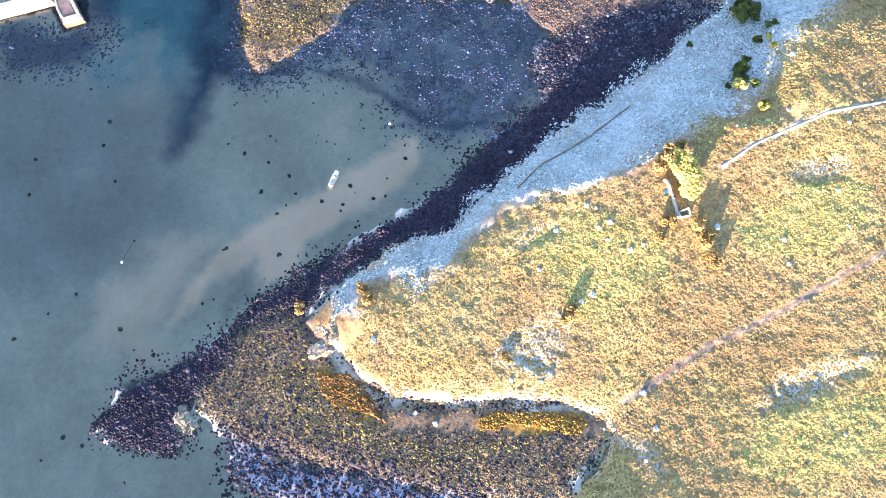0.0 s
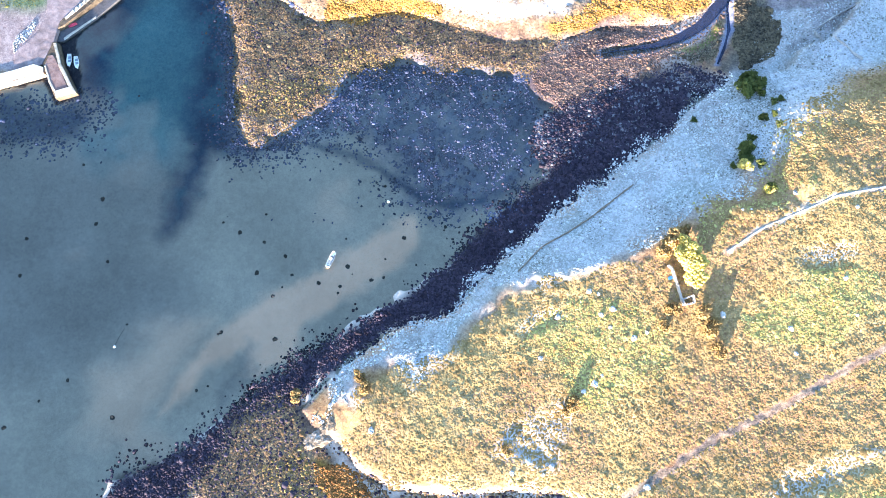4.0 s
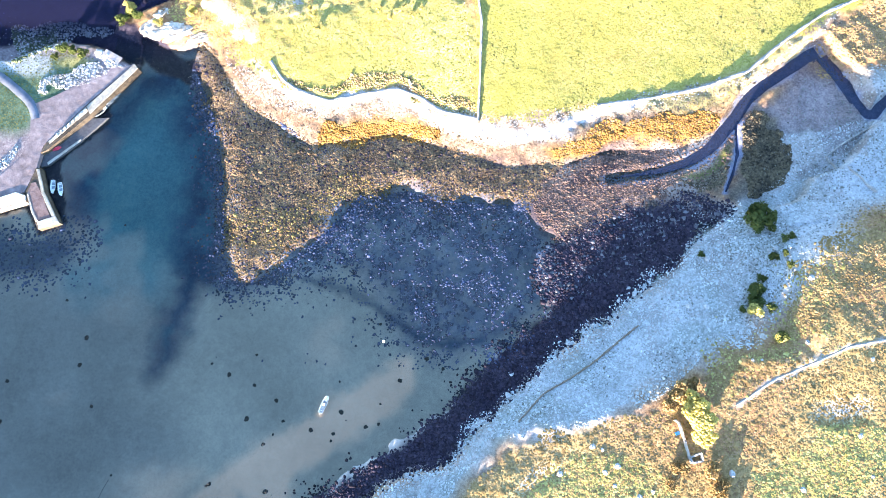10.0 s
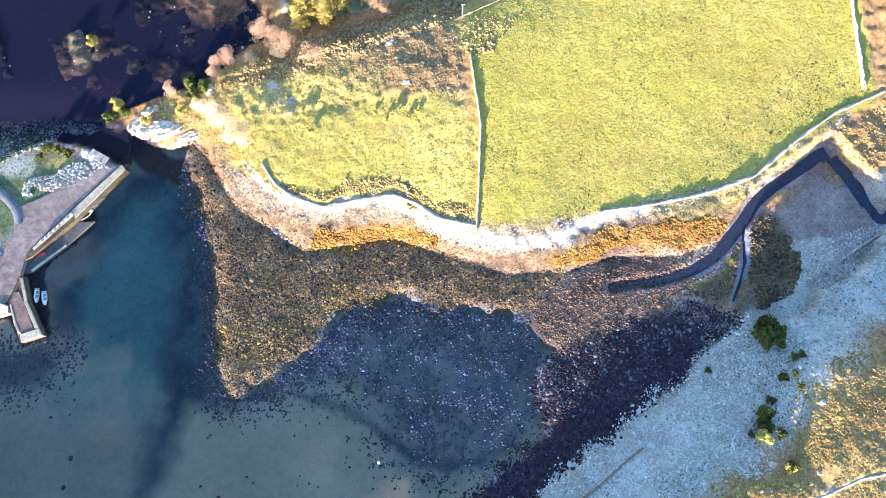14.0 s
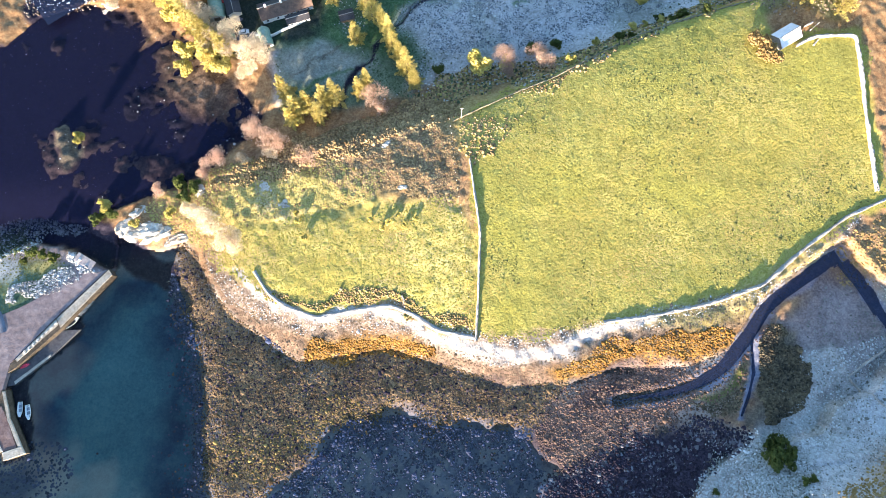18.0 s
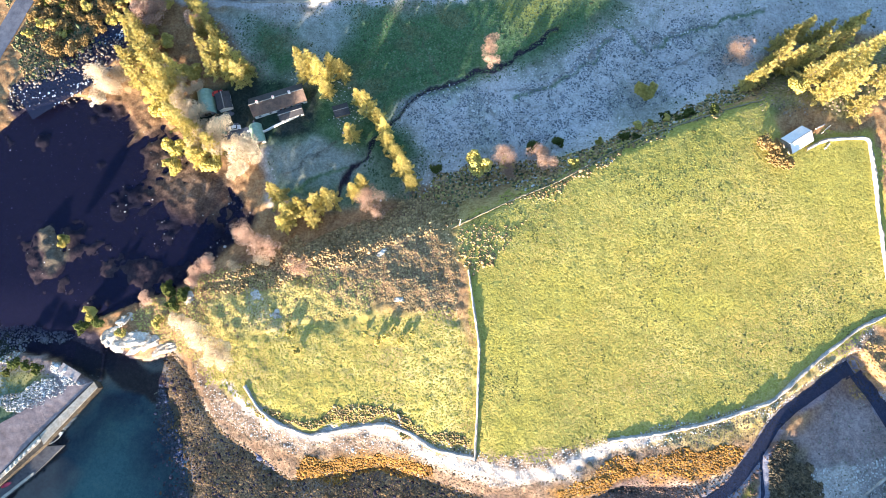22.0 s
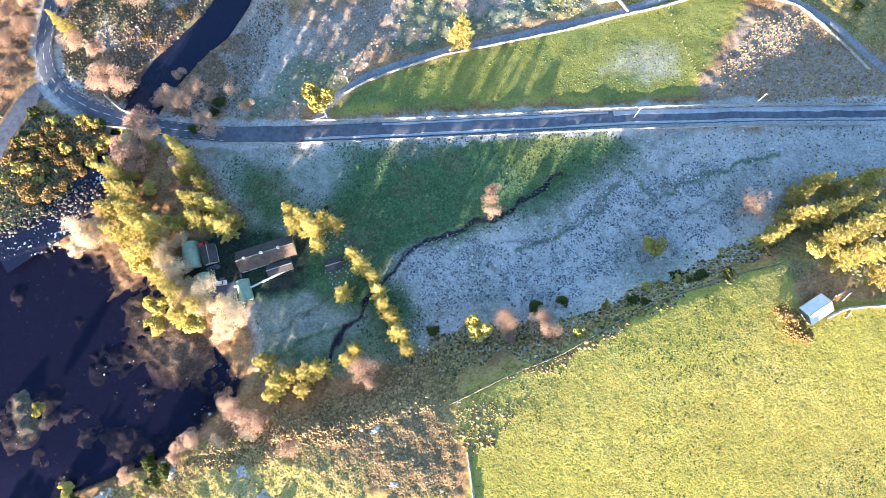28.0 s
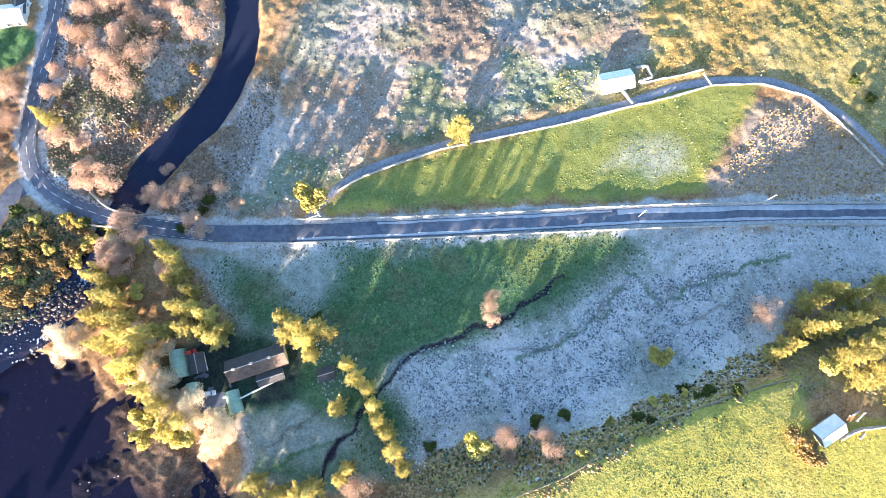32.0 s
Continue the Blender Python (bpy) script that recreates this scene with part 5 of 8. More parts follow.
def on_ground(x, y, lift=0.0, turn=0.0):
    return pose(x, y, ground_z(x, y) + lift, 0, 0, turn)


# ---------------------------------------------------------------- river above the rapids
def river_sheet(line, width, level_at, name, label, material=PEAT_WATER, taper=0.0):
    p = resample(line, 1.5)
    n = sides(p)
    v = []
    for k, q in enumerate(p):
        z = level_at(k / (len(p) - 1))
        for a in (-1, -0.5, 0, 0.5, 1):
            v.append((*(q + n[k] * a * width / 2 * (min(1.0, (1.02 - k / (len(p) - 1)) / taper) if taper else 1.0)), z))
    return tagged(new(name, mesh_of(name, v, grid_faces(5, len(p)), [material], True)), label, "water", kind="structure")


UPPER, LOWER = RIVER[:9], RIVER[8:]
levels = []
for q in RIVER:
    levels.append(min(levels[-1:] + [ground_z(*q) + 1.7]))
levels = [max(v, 3.15) for v in levels]


def level_along(values):
    return lambda u: float(np.interp(u * (len(values) - 1), range(len(values)), values))


river_sheet(UPPER, 19.0, level_along(levels[:9]), "water_river", "dark peaty river between wooded banks", RIVER_WATER)
river_sheet(LOWER, 18.0, level_along(levels[8:]), "water_rapids", "dark river running down over rapids", RIVER_WATER)


for course, wide, name in ((STREAM, 7.0, "water_stream"), (STREAM_B, 5.6, "water_stream_east"), (STREAM_C, 2.0, "water_stream_branch")):
    tops = [float(stream_level(*q)) for q in course]
    river_sheet(course, wide, level_along(tops), name, "dark blue stream winding through the marsh", STREAM_WATER, 0.7 if course is STREAM else 0.0)


# ---------------------------------------------------------------- trees
def leaf_cards(centres, size, rng, spread=0.3, tall=1.0, along=None):
    """Small bent leaf sprays, two triangles each, thrown about the given points."""
    c = np.asarray(centres)
    n = len(c)
    a, b = rng.normal(size=(n, 3)), rng.normal(size=(n, 3))
    if along is not None:
        a = a * 0.38 + np.asarray(along)
    a /= np.linalg.norm(a, axis=1)[:, None]
    b -= a * (a * b).sum(1)[:, None]
    b /= np.linalg.norm(b, axis=1)[:, None]
    s = size * rng.uniform(0.6, 1.3, (n, 1))
    b = b * tall
    v = np.stack([c - a * s, c - b * s * spread, c + a * s, c + b * s * spread], 1).reshape(-1, 3)
    f = np.arange(4 * n).reshape(-1, 4)
    return v, f


def add_tufts(v, f, centres, size, rng):
    """Solid little tufts of foliage among the sprays."""
    n = len(centres)
    d = TUFT_V[None] * (size * rng.lognormal(0, 0.3, (n, 1, 1))) * (1 + rng.uniform(-0.35, 0.35, (n, len(TUFT_V), 3)))
    d = (d + np.asarray(centres)[:, None, :]).reshape(-1, 3)
    g = (TUFT_F[None] + (len(v) + np.arange(n) * len(TUFT_V))[:, None, None]).reshape(-1, 3)
    return np.concatenate([v, d]), np.concatenate([f, g])


TUFT_V = np.array([(0, 0, 0.8)] + [(math.cos(a), math.sin(a), 0.3) for a in np.arange(5) * math.tau / 5] + [(0.8 * math.cos(a + 0.6), 0.8 * math.sin(a + 0.6), -0.5) for a in np.arange(5) * math.tau / 5])
TUFT_F = np.array([(0, 1 + k, 1 + (k + 1) % 5) for k in range(5)] + [f for k in range(5) for f in ((1 + k, 6 + k, 1 + (k + 1) % 5), (1 + (k + 1) % 5, 6 + k, 6 + (k + 1) % 5))])


def trunk_mesh(h, r, rng, limbs):
    bm = bmesh.new()
    p = Vector((0, 0, -0.4))
    for k in range(4):
        q = Vector((rng.uniform(-0.15, 0.15) * k, rng.uniform(-0.15, 0.15) * k, h * (k + 1) / 4))
        tube(bm, p, q, r * (1 - k * 0.23), r * (1 - (k + 1) * 0.23), 6)
        p = q
    for _ in range(limbs):
        z, a = h * rng.uniform(0.3, 0.85), rng.uniform(0, math.tau)
        far = (1.05 - z / h) * h * 0.45
        tube(bm, (0, 0, z), (far * math.cos(a), far * math.sin(a), z + far * 0.45), r * 0.35, r * 0.1, 4)
    return bm


def make_tree(name, seed, h, r, shape, leaf, label, count=900, size=0.34, limbs=7, tufts=240):
    rng = np.random.RandomState(seed)
    ob = thing(name, Matrix(), label, "tree")
    part("trunk", trunk_mesh(h * 0.85, max(0.12, h * 0.02), rng, limbs), BARK, ob)
    pts = []
    ways = []
    if shape == "cone":
        # whorls of branches with gaps between them, each a flat fan of side sprays
        lean = rng.uniform(0, math.tau)
        for z in np.linspace(0.1, 0.97, 15) + rng.uniform(-0.015, 0.015, 15):
            turn = rng.uniform(0, math.tau)
            for k in range(6):
                a = turn + k * math.tau / 6 + rng.uniform(-0.35, 0.35)
                far = (r * (1.03 - z) ** 0.85 + 0.2) * rng.uniform(0.6, 1.12) * (1 + 0.15 * math.cos(a - lean))
                rise = rng.uniform(-0.25, 0.2)
                each = max(5, int(count / 90 * far / (0.6 * r)))
                u = rng.uniform(0.12, 1.0, each) ** 0.75
                side = rng.choice([-1.0, 1.0], each) * rng.uniform(0.0, 0.34, each) * far * (1.12 - u)
                fwd = np.stack([np.full(each, math.cos(a)), np.full(each, math.sin(a))], 1)
                out = np.stack([-fwd[:, 1], fwd[:, 0]], 1)
                flat = fwd * (u * far)[:, None] + out * side[:, None]
                pts += list(np.column_stack([flat, h * z + rise * far * u + 0.12 * far * u * u + rng.normal(0, 0.09, each)]))
                ways += list(np.column_stack([fwd + out * (np.sign(side) * 0.8)[:, None], np.full(each, 0.25)]))
    else:
        lobes = [(rng.uniform(0, math.tau), rng.uniform(0.1, 0.85), rng.uniform(-0.45, 0.5), rng.uniform(0.28, 0.5)) for _ in range(13)]
        each = count // len(lobes)
        for a, d, z, s in lobes:
            q = rng.normal(size=(each, 3))
            q *= (s * r * rng.uniform(0.35, 1.0, (each, 1)) ** 0.5) / np.linalg.norm(q, axis=1)[:, None]
            flat = math.sqrt(max(0.1, 1 - z * z))
            pts += list(q * [1, 1, 0.8] + [r * d * flat * math.cos(a), r * d * flat * math.sin(a), h * 0.6 + z * h * 0.34])
    pts = np.array(pts)
    pts[:, 2] = np.maximum(pts[:, 2], 0.1)
    along = None
    if shape == "cone":
        along = np.array(ways)
    v, f = leaf_cards(pts, size, rng, 0.24 if shape == "cone" else 0.3, 1.0, along)
    f = np.concatenate([f[:, [0, 1, 2]], f[:, [0, 2, 3]]])
    if shape == "round":
        v, f = add_tufts(v, f, pts[:: max(1, len(pts) // tufts)], size * 0.8, rng)
    crown = new("crown", mesh_of("crown", v, f, [leaf]))
    crown.parent = ob
    if shape == "bare":
        bm = bmesh.new()
        for a, d, z, s in lobes:
            flat = math.sqrt(max(0.1, 1 - z * z))
            tip = Vector((r * d * flat * math.cos(a), r * d * flat * math.sin(a), h * 0.6 + z * h * 0.34))
            tube(bm, (0, 0, h * 0.3), tip, 0.11, 0.04, 4)
            for _ in range(9):
                w = Vector(rng.normal(size=3)).normalized() * s * r
                tube(bm, tip - w * 0.1, tip + w, 0.035, 0.012, 3)
        part("branchwork", bm, leaf, ob)
    return ob


PINES = [make_tree("pine_tree", 10 + k, 1.0 * h, r, "cone", LEAF_PINE, "tall yellow-green conifer lit by low sun", 7000, 0.36, 9) for k, (h, r) in enumerate(((13, 4.4), (11.5, 4.0), (14.5, 4.6), (12, 4.2), (15, 4.8)))]
BARES = [make_tree("bare_tree", 20 + k, h, r, "bare", TWIG_PINK, "leafless pinkish-brown winter tree", 2600, 0.22, 5) for k, (h, r) in enumerate(((8, 4.4), (7, 3.6), (9, 5.0)))]
PALES = [make_tree("pale_tree", 30 + k, h, r, "bare", TWIG_PALE, "leafless pale sunlit tree with fine twigs", 2800, 0.22, 5) for k, (h, r) in enumerate(((10, 5.0), (8, 4.0)))]
GOLDS = [make_tree("golden_tree", 40 + k, h, r, "round", LEAF_GOLD, "bushy yellow-green tree in full sun", 2000, 0.42, 7, 500) for k, (h, r) in enumerate(((7, 4.2), (6, 3.6)))]
BUSHES = [make_tree("bush", 50 + k, h, r, "round", LEAF_BUSH, "dark green gorse bush", 900, 0.24, 3, 260) for k, (h, r) in enumerate(((2.6, 2.4), (2.2, 2.0)))]
RUSTS = [make_tree("rust_bush", 60 + k, h, r, "round", LEAF_RUST, "rust-brown bracken and bramble bush", 800, 0.24, 3, 240) for k, (h, r) in enumerate(((2.4, 2.4), (2.0, 2.2)))]
KINDS = {"p": (PINES, 3.5), "b": (BARES, 4.3), "w": (PALES, 4.5), "g": (GOLDS, 3.9), "u": (BUSHES, 2.2), "r": (RUSTS, 2.3)}
GROUPS = {"p": "conifers", "b": "bare trees", "w": "pale trees", "g": "golden trees", "u": "bushes", "r": "rust bushes"}
tree_rng = random.Random(4)


def plant(kind, spots, tallness=1.0):
    """Trees of a kind at (x, y, crown radius)."""
    protos, usual = KINDS[kind]
    for x, y, r in spots:
        proto = tree_rng.choice(protos)
        s = r / usual
        tall = (1.22 * s ** 0.6 if kind == "p" else s) * tallness
        m = on_ground(x, y, -0.1, tree_rng.uniform(0, 360)) @ Matrix.Diagonal((s, s, tall * tree_rng.uniform(0.92, 1.08), 1))
        tagged(copy_thing(proto, m), group=GROUPS[kind])


plant("p", [(-130.6, 338.3, 3.5), (-126.5, 331.4, 4), (-128.2, 323.4, 4), (-120.4, 323.6, 4), (-121.8, 313.9, 4.2), (-115.6, 317.9, 4), 
    (-110.3, 308.5, 4.4), (-105.1, 299.2, 4.2), (-98.6, 293.8, 4.4), (-92.3, 289.4, 4.4), (-98.3, 284.7, 3.6), (-114.8, 306.4, 3.8)])
plant("p", [(-121.5, 330.3, 3.6), (-116.9, 323.3, 3.8), (-110.9, 315.4, 4), (-108.1, 318.9, 3.4), (-125.3, 337.4, 3.2), (-112.1, 308.4, 3.6), (-101.0, 295.9, 3.6), (-129.7, 342.1, 3.0)])
plant("p", [(-107.2, 350.3, 3), (-102.5, 345.3, 3.3), (-98.8, 340.3, 3.3), (-102.5, 338.1, 3), (-95.0, 334.3, 3.4), (-98.3, 328.2, 3.6), 
    (-92.2, 327.4, 3.6), (-94.3, 320.5, 3.6), (-88.3, 319.7, 3.8), (-83.1, 316.9, 3.8), (-88.0, 325.6, 3.4), (-81.6, 320.9, 3.0)])
plant("p", [(-61.3, 325.4, 3.8), (-56.2, 322.6, 3.8), (-51.9, 317.9, 4.0), (-48.3, 322.8, 3.6), (-44.3, 321.0, 3.6), (-49.4, 312.2, 3.4), 
    (-58.9, 319.6, 3.4)])
plant("p", [(-37.6, 309.7, 3.2), (-33.5, 305.1, 3.6), (-29.4, 301.4, 3.4), (-39.5, 294.7, 3.6), (-25.0, 291.4, 3.4), (-21.9, 287.0, 3.8), 
    (-18.8, 281.7, 3.8), (-15.8, 275.6, 3.6), (-26.2, 296.0, 3.0)])
plant("p", [(-65.2, 270.3, 3.6), (-60.5, 263.1, 4.2), (-56.7, 266.4, 3.6), (-62.2, 259.0, 3.4), (-49.6, 266.6, 3.6), (-45.7, 268.8, 3.8), 
    (-51.3, 261.3, 3.2), (-36.8, 272.2, 3.2), (-24.2, 285.3, 0.1), (-33.9, 275.4, 2.8)])
plant("p", [(126.2, 335.8, 4.2), (133.7, 341.1, 4.2), (140.4, 339.2, 4), (121.3, 326.8, 4), (115.9, 320.9, 3.6), (127.2, 327.0, 4.2), 
    (135.3, 329.2, 4.4), (144.6, 333.4, 4.2), (145.4, 323.7, 4.4), (136.1, 319.5, 4.2), (129.0, 316.5, 3.6), (141.0, 312.1, 4), 
    (133.1, 309.9, 3.8), (144.9, 304.7, 3.8), (110.7, 317.8, 3.0), (153.9, 343.7, 4.0), (154.9, 329.8, 4.2), (155.0, 316.3, 4.2)], 1.15)
plant("p", [(-153.8, 396.1, 3.4), (1.1, 396.1, 5.4), (-157.7, 398.8, 2.8)])
plant("g", [(-54.4, 369.4, 5.8), (8.4, 284.0, 4.6), (73.0, 315.4, 4.6), (-0.0, 398.8, 3.6), (-95.5, 292.0, 3.0), (125.1, 313.5, 4.0), 
    (142.6, 321.7, 4.0)])
plant("b", [(14.0, 333.8, 5.0), (13.6, 327.8, 3.6), (109.1, 331.6, 6.4), (19.8, 286.2, 4.6), (20.8, 279.9, 3.4), (34.1, 283.9, 4.8), 
    (-93.5, 356.4, 4.4), (-116.8, 353.6, 4.8), (-120.0, 347.2, 4.6)])
plant("b", [(-132.3, 430.5, 6), (-123.7, 424.6, 5.6), (-135.2, 413.5, 5.4), (-127.1, 410.2, 5.6), (-155.4, 416.5, 4.6), (-155.1, 408.2, 5), 
    (-108.2, 442.3, 5.6), (-119.8, 437.0, 5.4), (-146.2, 441.2, 5.4), (-151.6, 433.6, 5), (-102.9, 435.0, 5), (-151.0, 390.9, 5), 
    (-142.1, 388.9, 5.4), (-135.1, 377.9, 7), (-137.3, 372.4, 5.6), (-129.2, 373.7, 5.4), (-168.7, 411.3, 5), (-170.2, 396.1, 5.4), 
    (-171.3, 407.7, 5), (-115.3, 444.6, 5), (-128.0, 439.2, 6), (-139.1, 424.2, 6), (-130.7, 419.6, 6.2), (-119.6, 427.2, 5), 
    (-147.4, 421.5, 4.6), (-144.6, 431.3, 5)])
plant("b", [(-118.0, 369.2, 2.6), (-107.5, 369.5, 3.4), (-110.2, 366.1, 3), (-104.8, 372.9, 2.6), (-100.8, 375.2, 2.4), (-113.7, 368.2, 2.6), 
    (-138.9, 445.3, 5), (-131.4, 448.1, 5.4), (-121.6, 450.9, 5), (-100.6, 446.4, 4), (-151.9, 455.2, 5), (-141.3, 460.7, 5), 
    (-127.5, 461.1, 5)])
plant("b", [(-73.0, 253.3, 6.4), (-66.5, 249.3, 4.6), (-90.1, 242.5, 6), (-93.7, 238.4, 4.6), (-78.4, 256.2, 4.4), (-110.8, 230.9, 3.6), 
    (-31.0, 269.1, 5.2), (-27.7, 263.9, 3.0), (-53.8, 242.5, 4.4), (18.5, 287.9, 4.6), (20.6, 282.4, 3.2), (32.1, 287.2, 5.2), 
    (-125.6, 344.7, 5.6), (-121.6, 348.6, 4.4)])
plant("w", [(-78.3, 285.2, 7.6), (-81.9, 279.6, 5), (-97.1, 293.1, 6.0), (-101.4, 298.4, 5.2), (-135.3, 313.2, 5.4), (-139.1, 309.6, 4.6), 
    (-131.7, 318.0, 4), (-88.1, 216.9, 6.6), (-81.6, 211.3, 6), (-95.7, 222.5, 5), (-79.0, 242.8, 3), (-69.2, 245.1, 3.4), 
    (-124.1, 349.8, 5.0), (-78.4, 209.5, 4)])
plant("g", [(-99.8, 289.0, 4.6), (-92.7, 282.6, 4.6), (-108.3, 288.8, 4), (-122.7, 315.9, 4), (-145.3, 251.3, 2.4), (-114.8, 305.6, 4.6), 
    (-107.4, 282.2, 4.2), (-95.6, 289.2, 4.2)])
plant("g", [(83.6, 71.7, 5.4), (85.6, 68.0, 5.2), (84.7, 65.1, 4.2), (81.8, 73.9, 4.2)])
plant("r", [(79.0, 77.6, 4.2), (82.1, 80.5, 3.6), (76.5, 74.7, 3.2), (77.6, 53.5, 3), (88.9, 53.8, 3), (91.3, 48.5, 3.6)] + [(115.8, 286.6, 5.4), (114.1, 290.9, 4.2), (118.7, 284.5, 4)])
plant("u", [(115.7, 144.6, 4.8), (112.7, 140.0, 4.4), (117.9, 140.8, 4.4), (108.1, 109.9, 3.2), (108.9, 114.3, 3.2), (114.6, 97.7, 2.6), 
    (124.3, 134.6, 1.6), (120.5, 127.8, 1.4), (121.1, 123.3, 1.6), (111.3, 118.7, 1.6)])
plant("u", [(-157.2, 206.2, 2.6), (-148.9, 204.7, 2.6), (-153.0, 205.6, 2.2), (-160.0, 202.9, 1.8)])
plant("g", [(-140.8, 345.0, 3), (-136.3, 352.6, 3.4), (-128.7, 355.4, 3.4), (-116.8, 350.6, 3.4), (-123.0, 338.0, 3.4), (-115.6, 333.3, 3.4), 
    (-103.9, 319.2, 3.8), (-109.1, 308.5, 4), (-103.9, 301.1, 4), (-100.5, 294.3, 4), (-97.2, 289.9, 3.6)])
plant("w", [(-105.8, 308.6, 5.4), (-99.9, 303.6, 5.6), (-94.9, 297.0, 5.6), (-90.9, 290.0, 5.2), (-101.5, 313.8, 4.4), (-103.9, 302.1, 5.2), (-97.6, 295.5, 5.2), (-92.4, 290.4, 5)])
plant("w", [(-139.4, 317.6, 5), (-134.5, 312.7, 5), (-114.5, 320.3, 4.4), (-108.0, 317.5, 4), (-88.3, 296.4, 5.6), (-82.7, 290.8, 6.2), 
    (-77.4, 287.1, 6), (-90.6, 290.5, 5), (-99.2, 289.3, 4)])
plant("b", [(-121.6, 358.7, 6.4), (-125.7, 347.6, 7), (-120.6, 341.3, 5), (-96.4, 360.5, 4.4), (-105.0, 341.8, 4.6), (-89.8, 327.5, 3.4), 
    (-106.3, 368.0, 4.6), (-111.9, 370.1, 4), (-101.6, 373.8, 4.4), (-95.8, 370.6, 3.6), (-87.5, 373.1, 4), (-80.4, 366.6, 3.6)])
plant("r", [(-157.0, 356.0, 4), (-153.1, 351.7, 4), (-165.2, 342.6, 4), (-159.8, 336.3, 3), (-154.5, 330.1, 3.6), (-145.6, 338.9, 3), 
    (-138.9, 349.9, 4.4), (-137.5, 354.4, 3.4), (-144.8, 359.7, 2.6), (-160.8, 329.9, 3)])
plant("b", [(-172.4, 397.1, 4.4), (-180.3, 403.2, 5), (-180.2, 390.6, 5), (-173.3, 383.4, 4), (-177.5, 376.0, 4.6), (-179.4, 368.7, 4), 
    (-177.7, 413.6, 5), (-185.5, 418.5, 5), (-190.4, 408.0, 5), (-109.1, 380.3, 3.4), (-105.4, 368.4, 4), (-116.7, 370.5, 3.4)])
plant("g", [(-155.8, 359.1, 2.6), (-150.7, 348.2, 2.4), (-145.3, 360.5, 2.4), (-140.7, 358.4, 2.2), (-163.0, 340.3, 2.4)])
plant("u", [(-164.7, 362.5, 3), (-166.9, 351.3, 3.5), (-157.6, 347.2, 3), (-158.1, 338.5, 3), (-93.2, 369.1, 3), (-94.9, 364.6, 2.4), 
    (-101.6, 357.7, 2.6)])
plant("u", [(x, y, 1.5 + 0.3 * (k % 3)) for k, (x, y) in enumerate([(93.7, 128.1), (109.4, 112.0), (110.8, 114.0), (112.4, 118.3), (108.1, 108.9), (113.4, 107.7), (104.0, 107.4), (121.6, 133.6), (116.6, 126.4)])])
plant("g", [(107.6, 106.8, 2.6), (113.7, 97.2, 2.0)])
plant("r", [(x, y, 2.8 + 0.4 * (k % 3)) for k, (x, y) in enumerate([(-171.9, 343.5), (-163.6, 340.3), (-157.4, 346.2), (-170.6, 350.3), (-162.0, 351.7), (-153.4, 344.1), (-164.6, 332.4)])])
plant("g", [(x, y, 2.2) for x, y in [(-167.3, 340.2), (-158.9, 336.0), (-171.4, 335.4), (-156.6, 354.1)]])
plant("g", [(69.4, 300.4, 1.8), (74.1, 301.7, 1.6), (80.2, 303.5, 1.8), (43.6, 283.1, 2), (19.5, 285.3, 3), (54.3, 293.3, 1.6)])
plant("g", [(-22.2, 219.0, 1.5), (-17.0, 217.6, 1.2), (-25.3, 216.8, 1.3), (-56.3, 219.1, 1.6), (-53.5, 212.8, 1.4), (-57.5, 222.2, 1.3), (-29.5, 219.8, 1.1), (-19.4, 221.4, 1.0), (-13.2, 220.2, 0.9)])
plant("u", [(-104.1, 234.7, 3.4), (-97.7, 232.8, 3), (-101.3, 228.6, 3), (-134.7, 219.6, 3), (-129.0, 221.8, 2.6)])
plant("g", [(-131.9, 224.7, 3.2), (-106.1, 222.4, 2.6), (-119.7, 218.0, 2.2)])
plant("r", [(-29.8, 28.2, 3), (-27.7, 25.2, 2.6), (-52.3, 20.6, 2.6)] + [(44.0, 20.5, 3), (42.0, 18.5, 2.4), (21.7, 4.7, 2.2), (91.4, 46.5, 3), (92.9, 40.4, 3), (76.0, 75.6, 3.4), (75.6, 48.2, 2.6)])
plant("r", [(-163.2, 352.6, 4), (-156.1, 348.5, 4), (-146.6, 342.4, 3.6), (-158.8, 339.9, 4), (-143.5, 348.9, 3.4), (-161.4, 331.5, 4), 
    (-150.4, 333.9, 3.4), (-142.9, 357.6, 3), (-103.8, 421.3, 3), (-110.9, 406.6, 3), (-125.0, 396.6, 3)])
plant("u", [(-138.2, 358.5, 2.6), (-133.8, 357.6, 2.4), (-49.1, 326.4, 2.4), (79.8, 304.5, 2.6), (87.7, 304.7, 2.6), (95.7, 304.9, 2.4), 
    (83.6, 302.6, 2), (63.6, 295.4, 2.4), (67.5, 294.5, 2), (30.1, 292.5, 3), (40.0, 294.7, 2.6), (-6.8, 283.0, 2.6), 
    (153.1, 423.5, 2.6), (158.9, 416.4, 2.6)])
for protos, _ in KINDS.values():
    for proto in protos:
        for o in list(proto.children):
            bpy.data.objects.remove(o)
        bpy.data.objects.remove(proto)


# ---------------------------------------------------------------- stuff: tussocks, weed, stones
DOME_V = np.array([(0, 0, 1.0)] + [(0.62 * math.cos(a), 0.62 * math.sin(a), 0.72) for a in np.arange(5) * math.tau / 5] + [(math.cos(a + 0.6), math.sin(a + 0.6), -0.25) for a in np.arange(5) * math.tau / 5])
DOME_F = np.array([(0, 1 + k, 1 + (k + 1) % 5) for k in range(5)] + [f for k in range(5) for f in ((1 + k, 6 + k, 1 + (k + 1) % 5), (1 + (k + 1) % 5, 6 + k, 6 + (k + 1) % 5))])


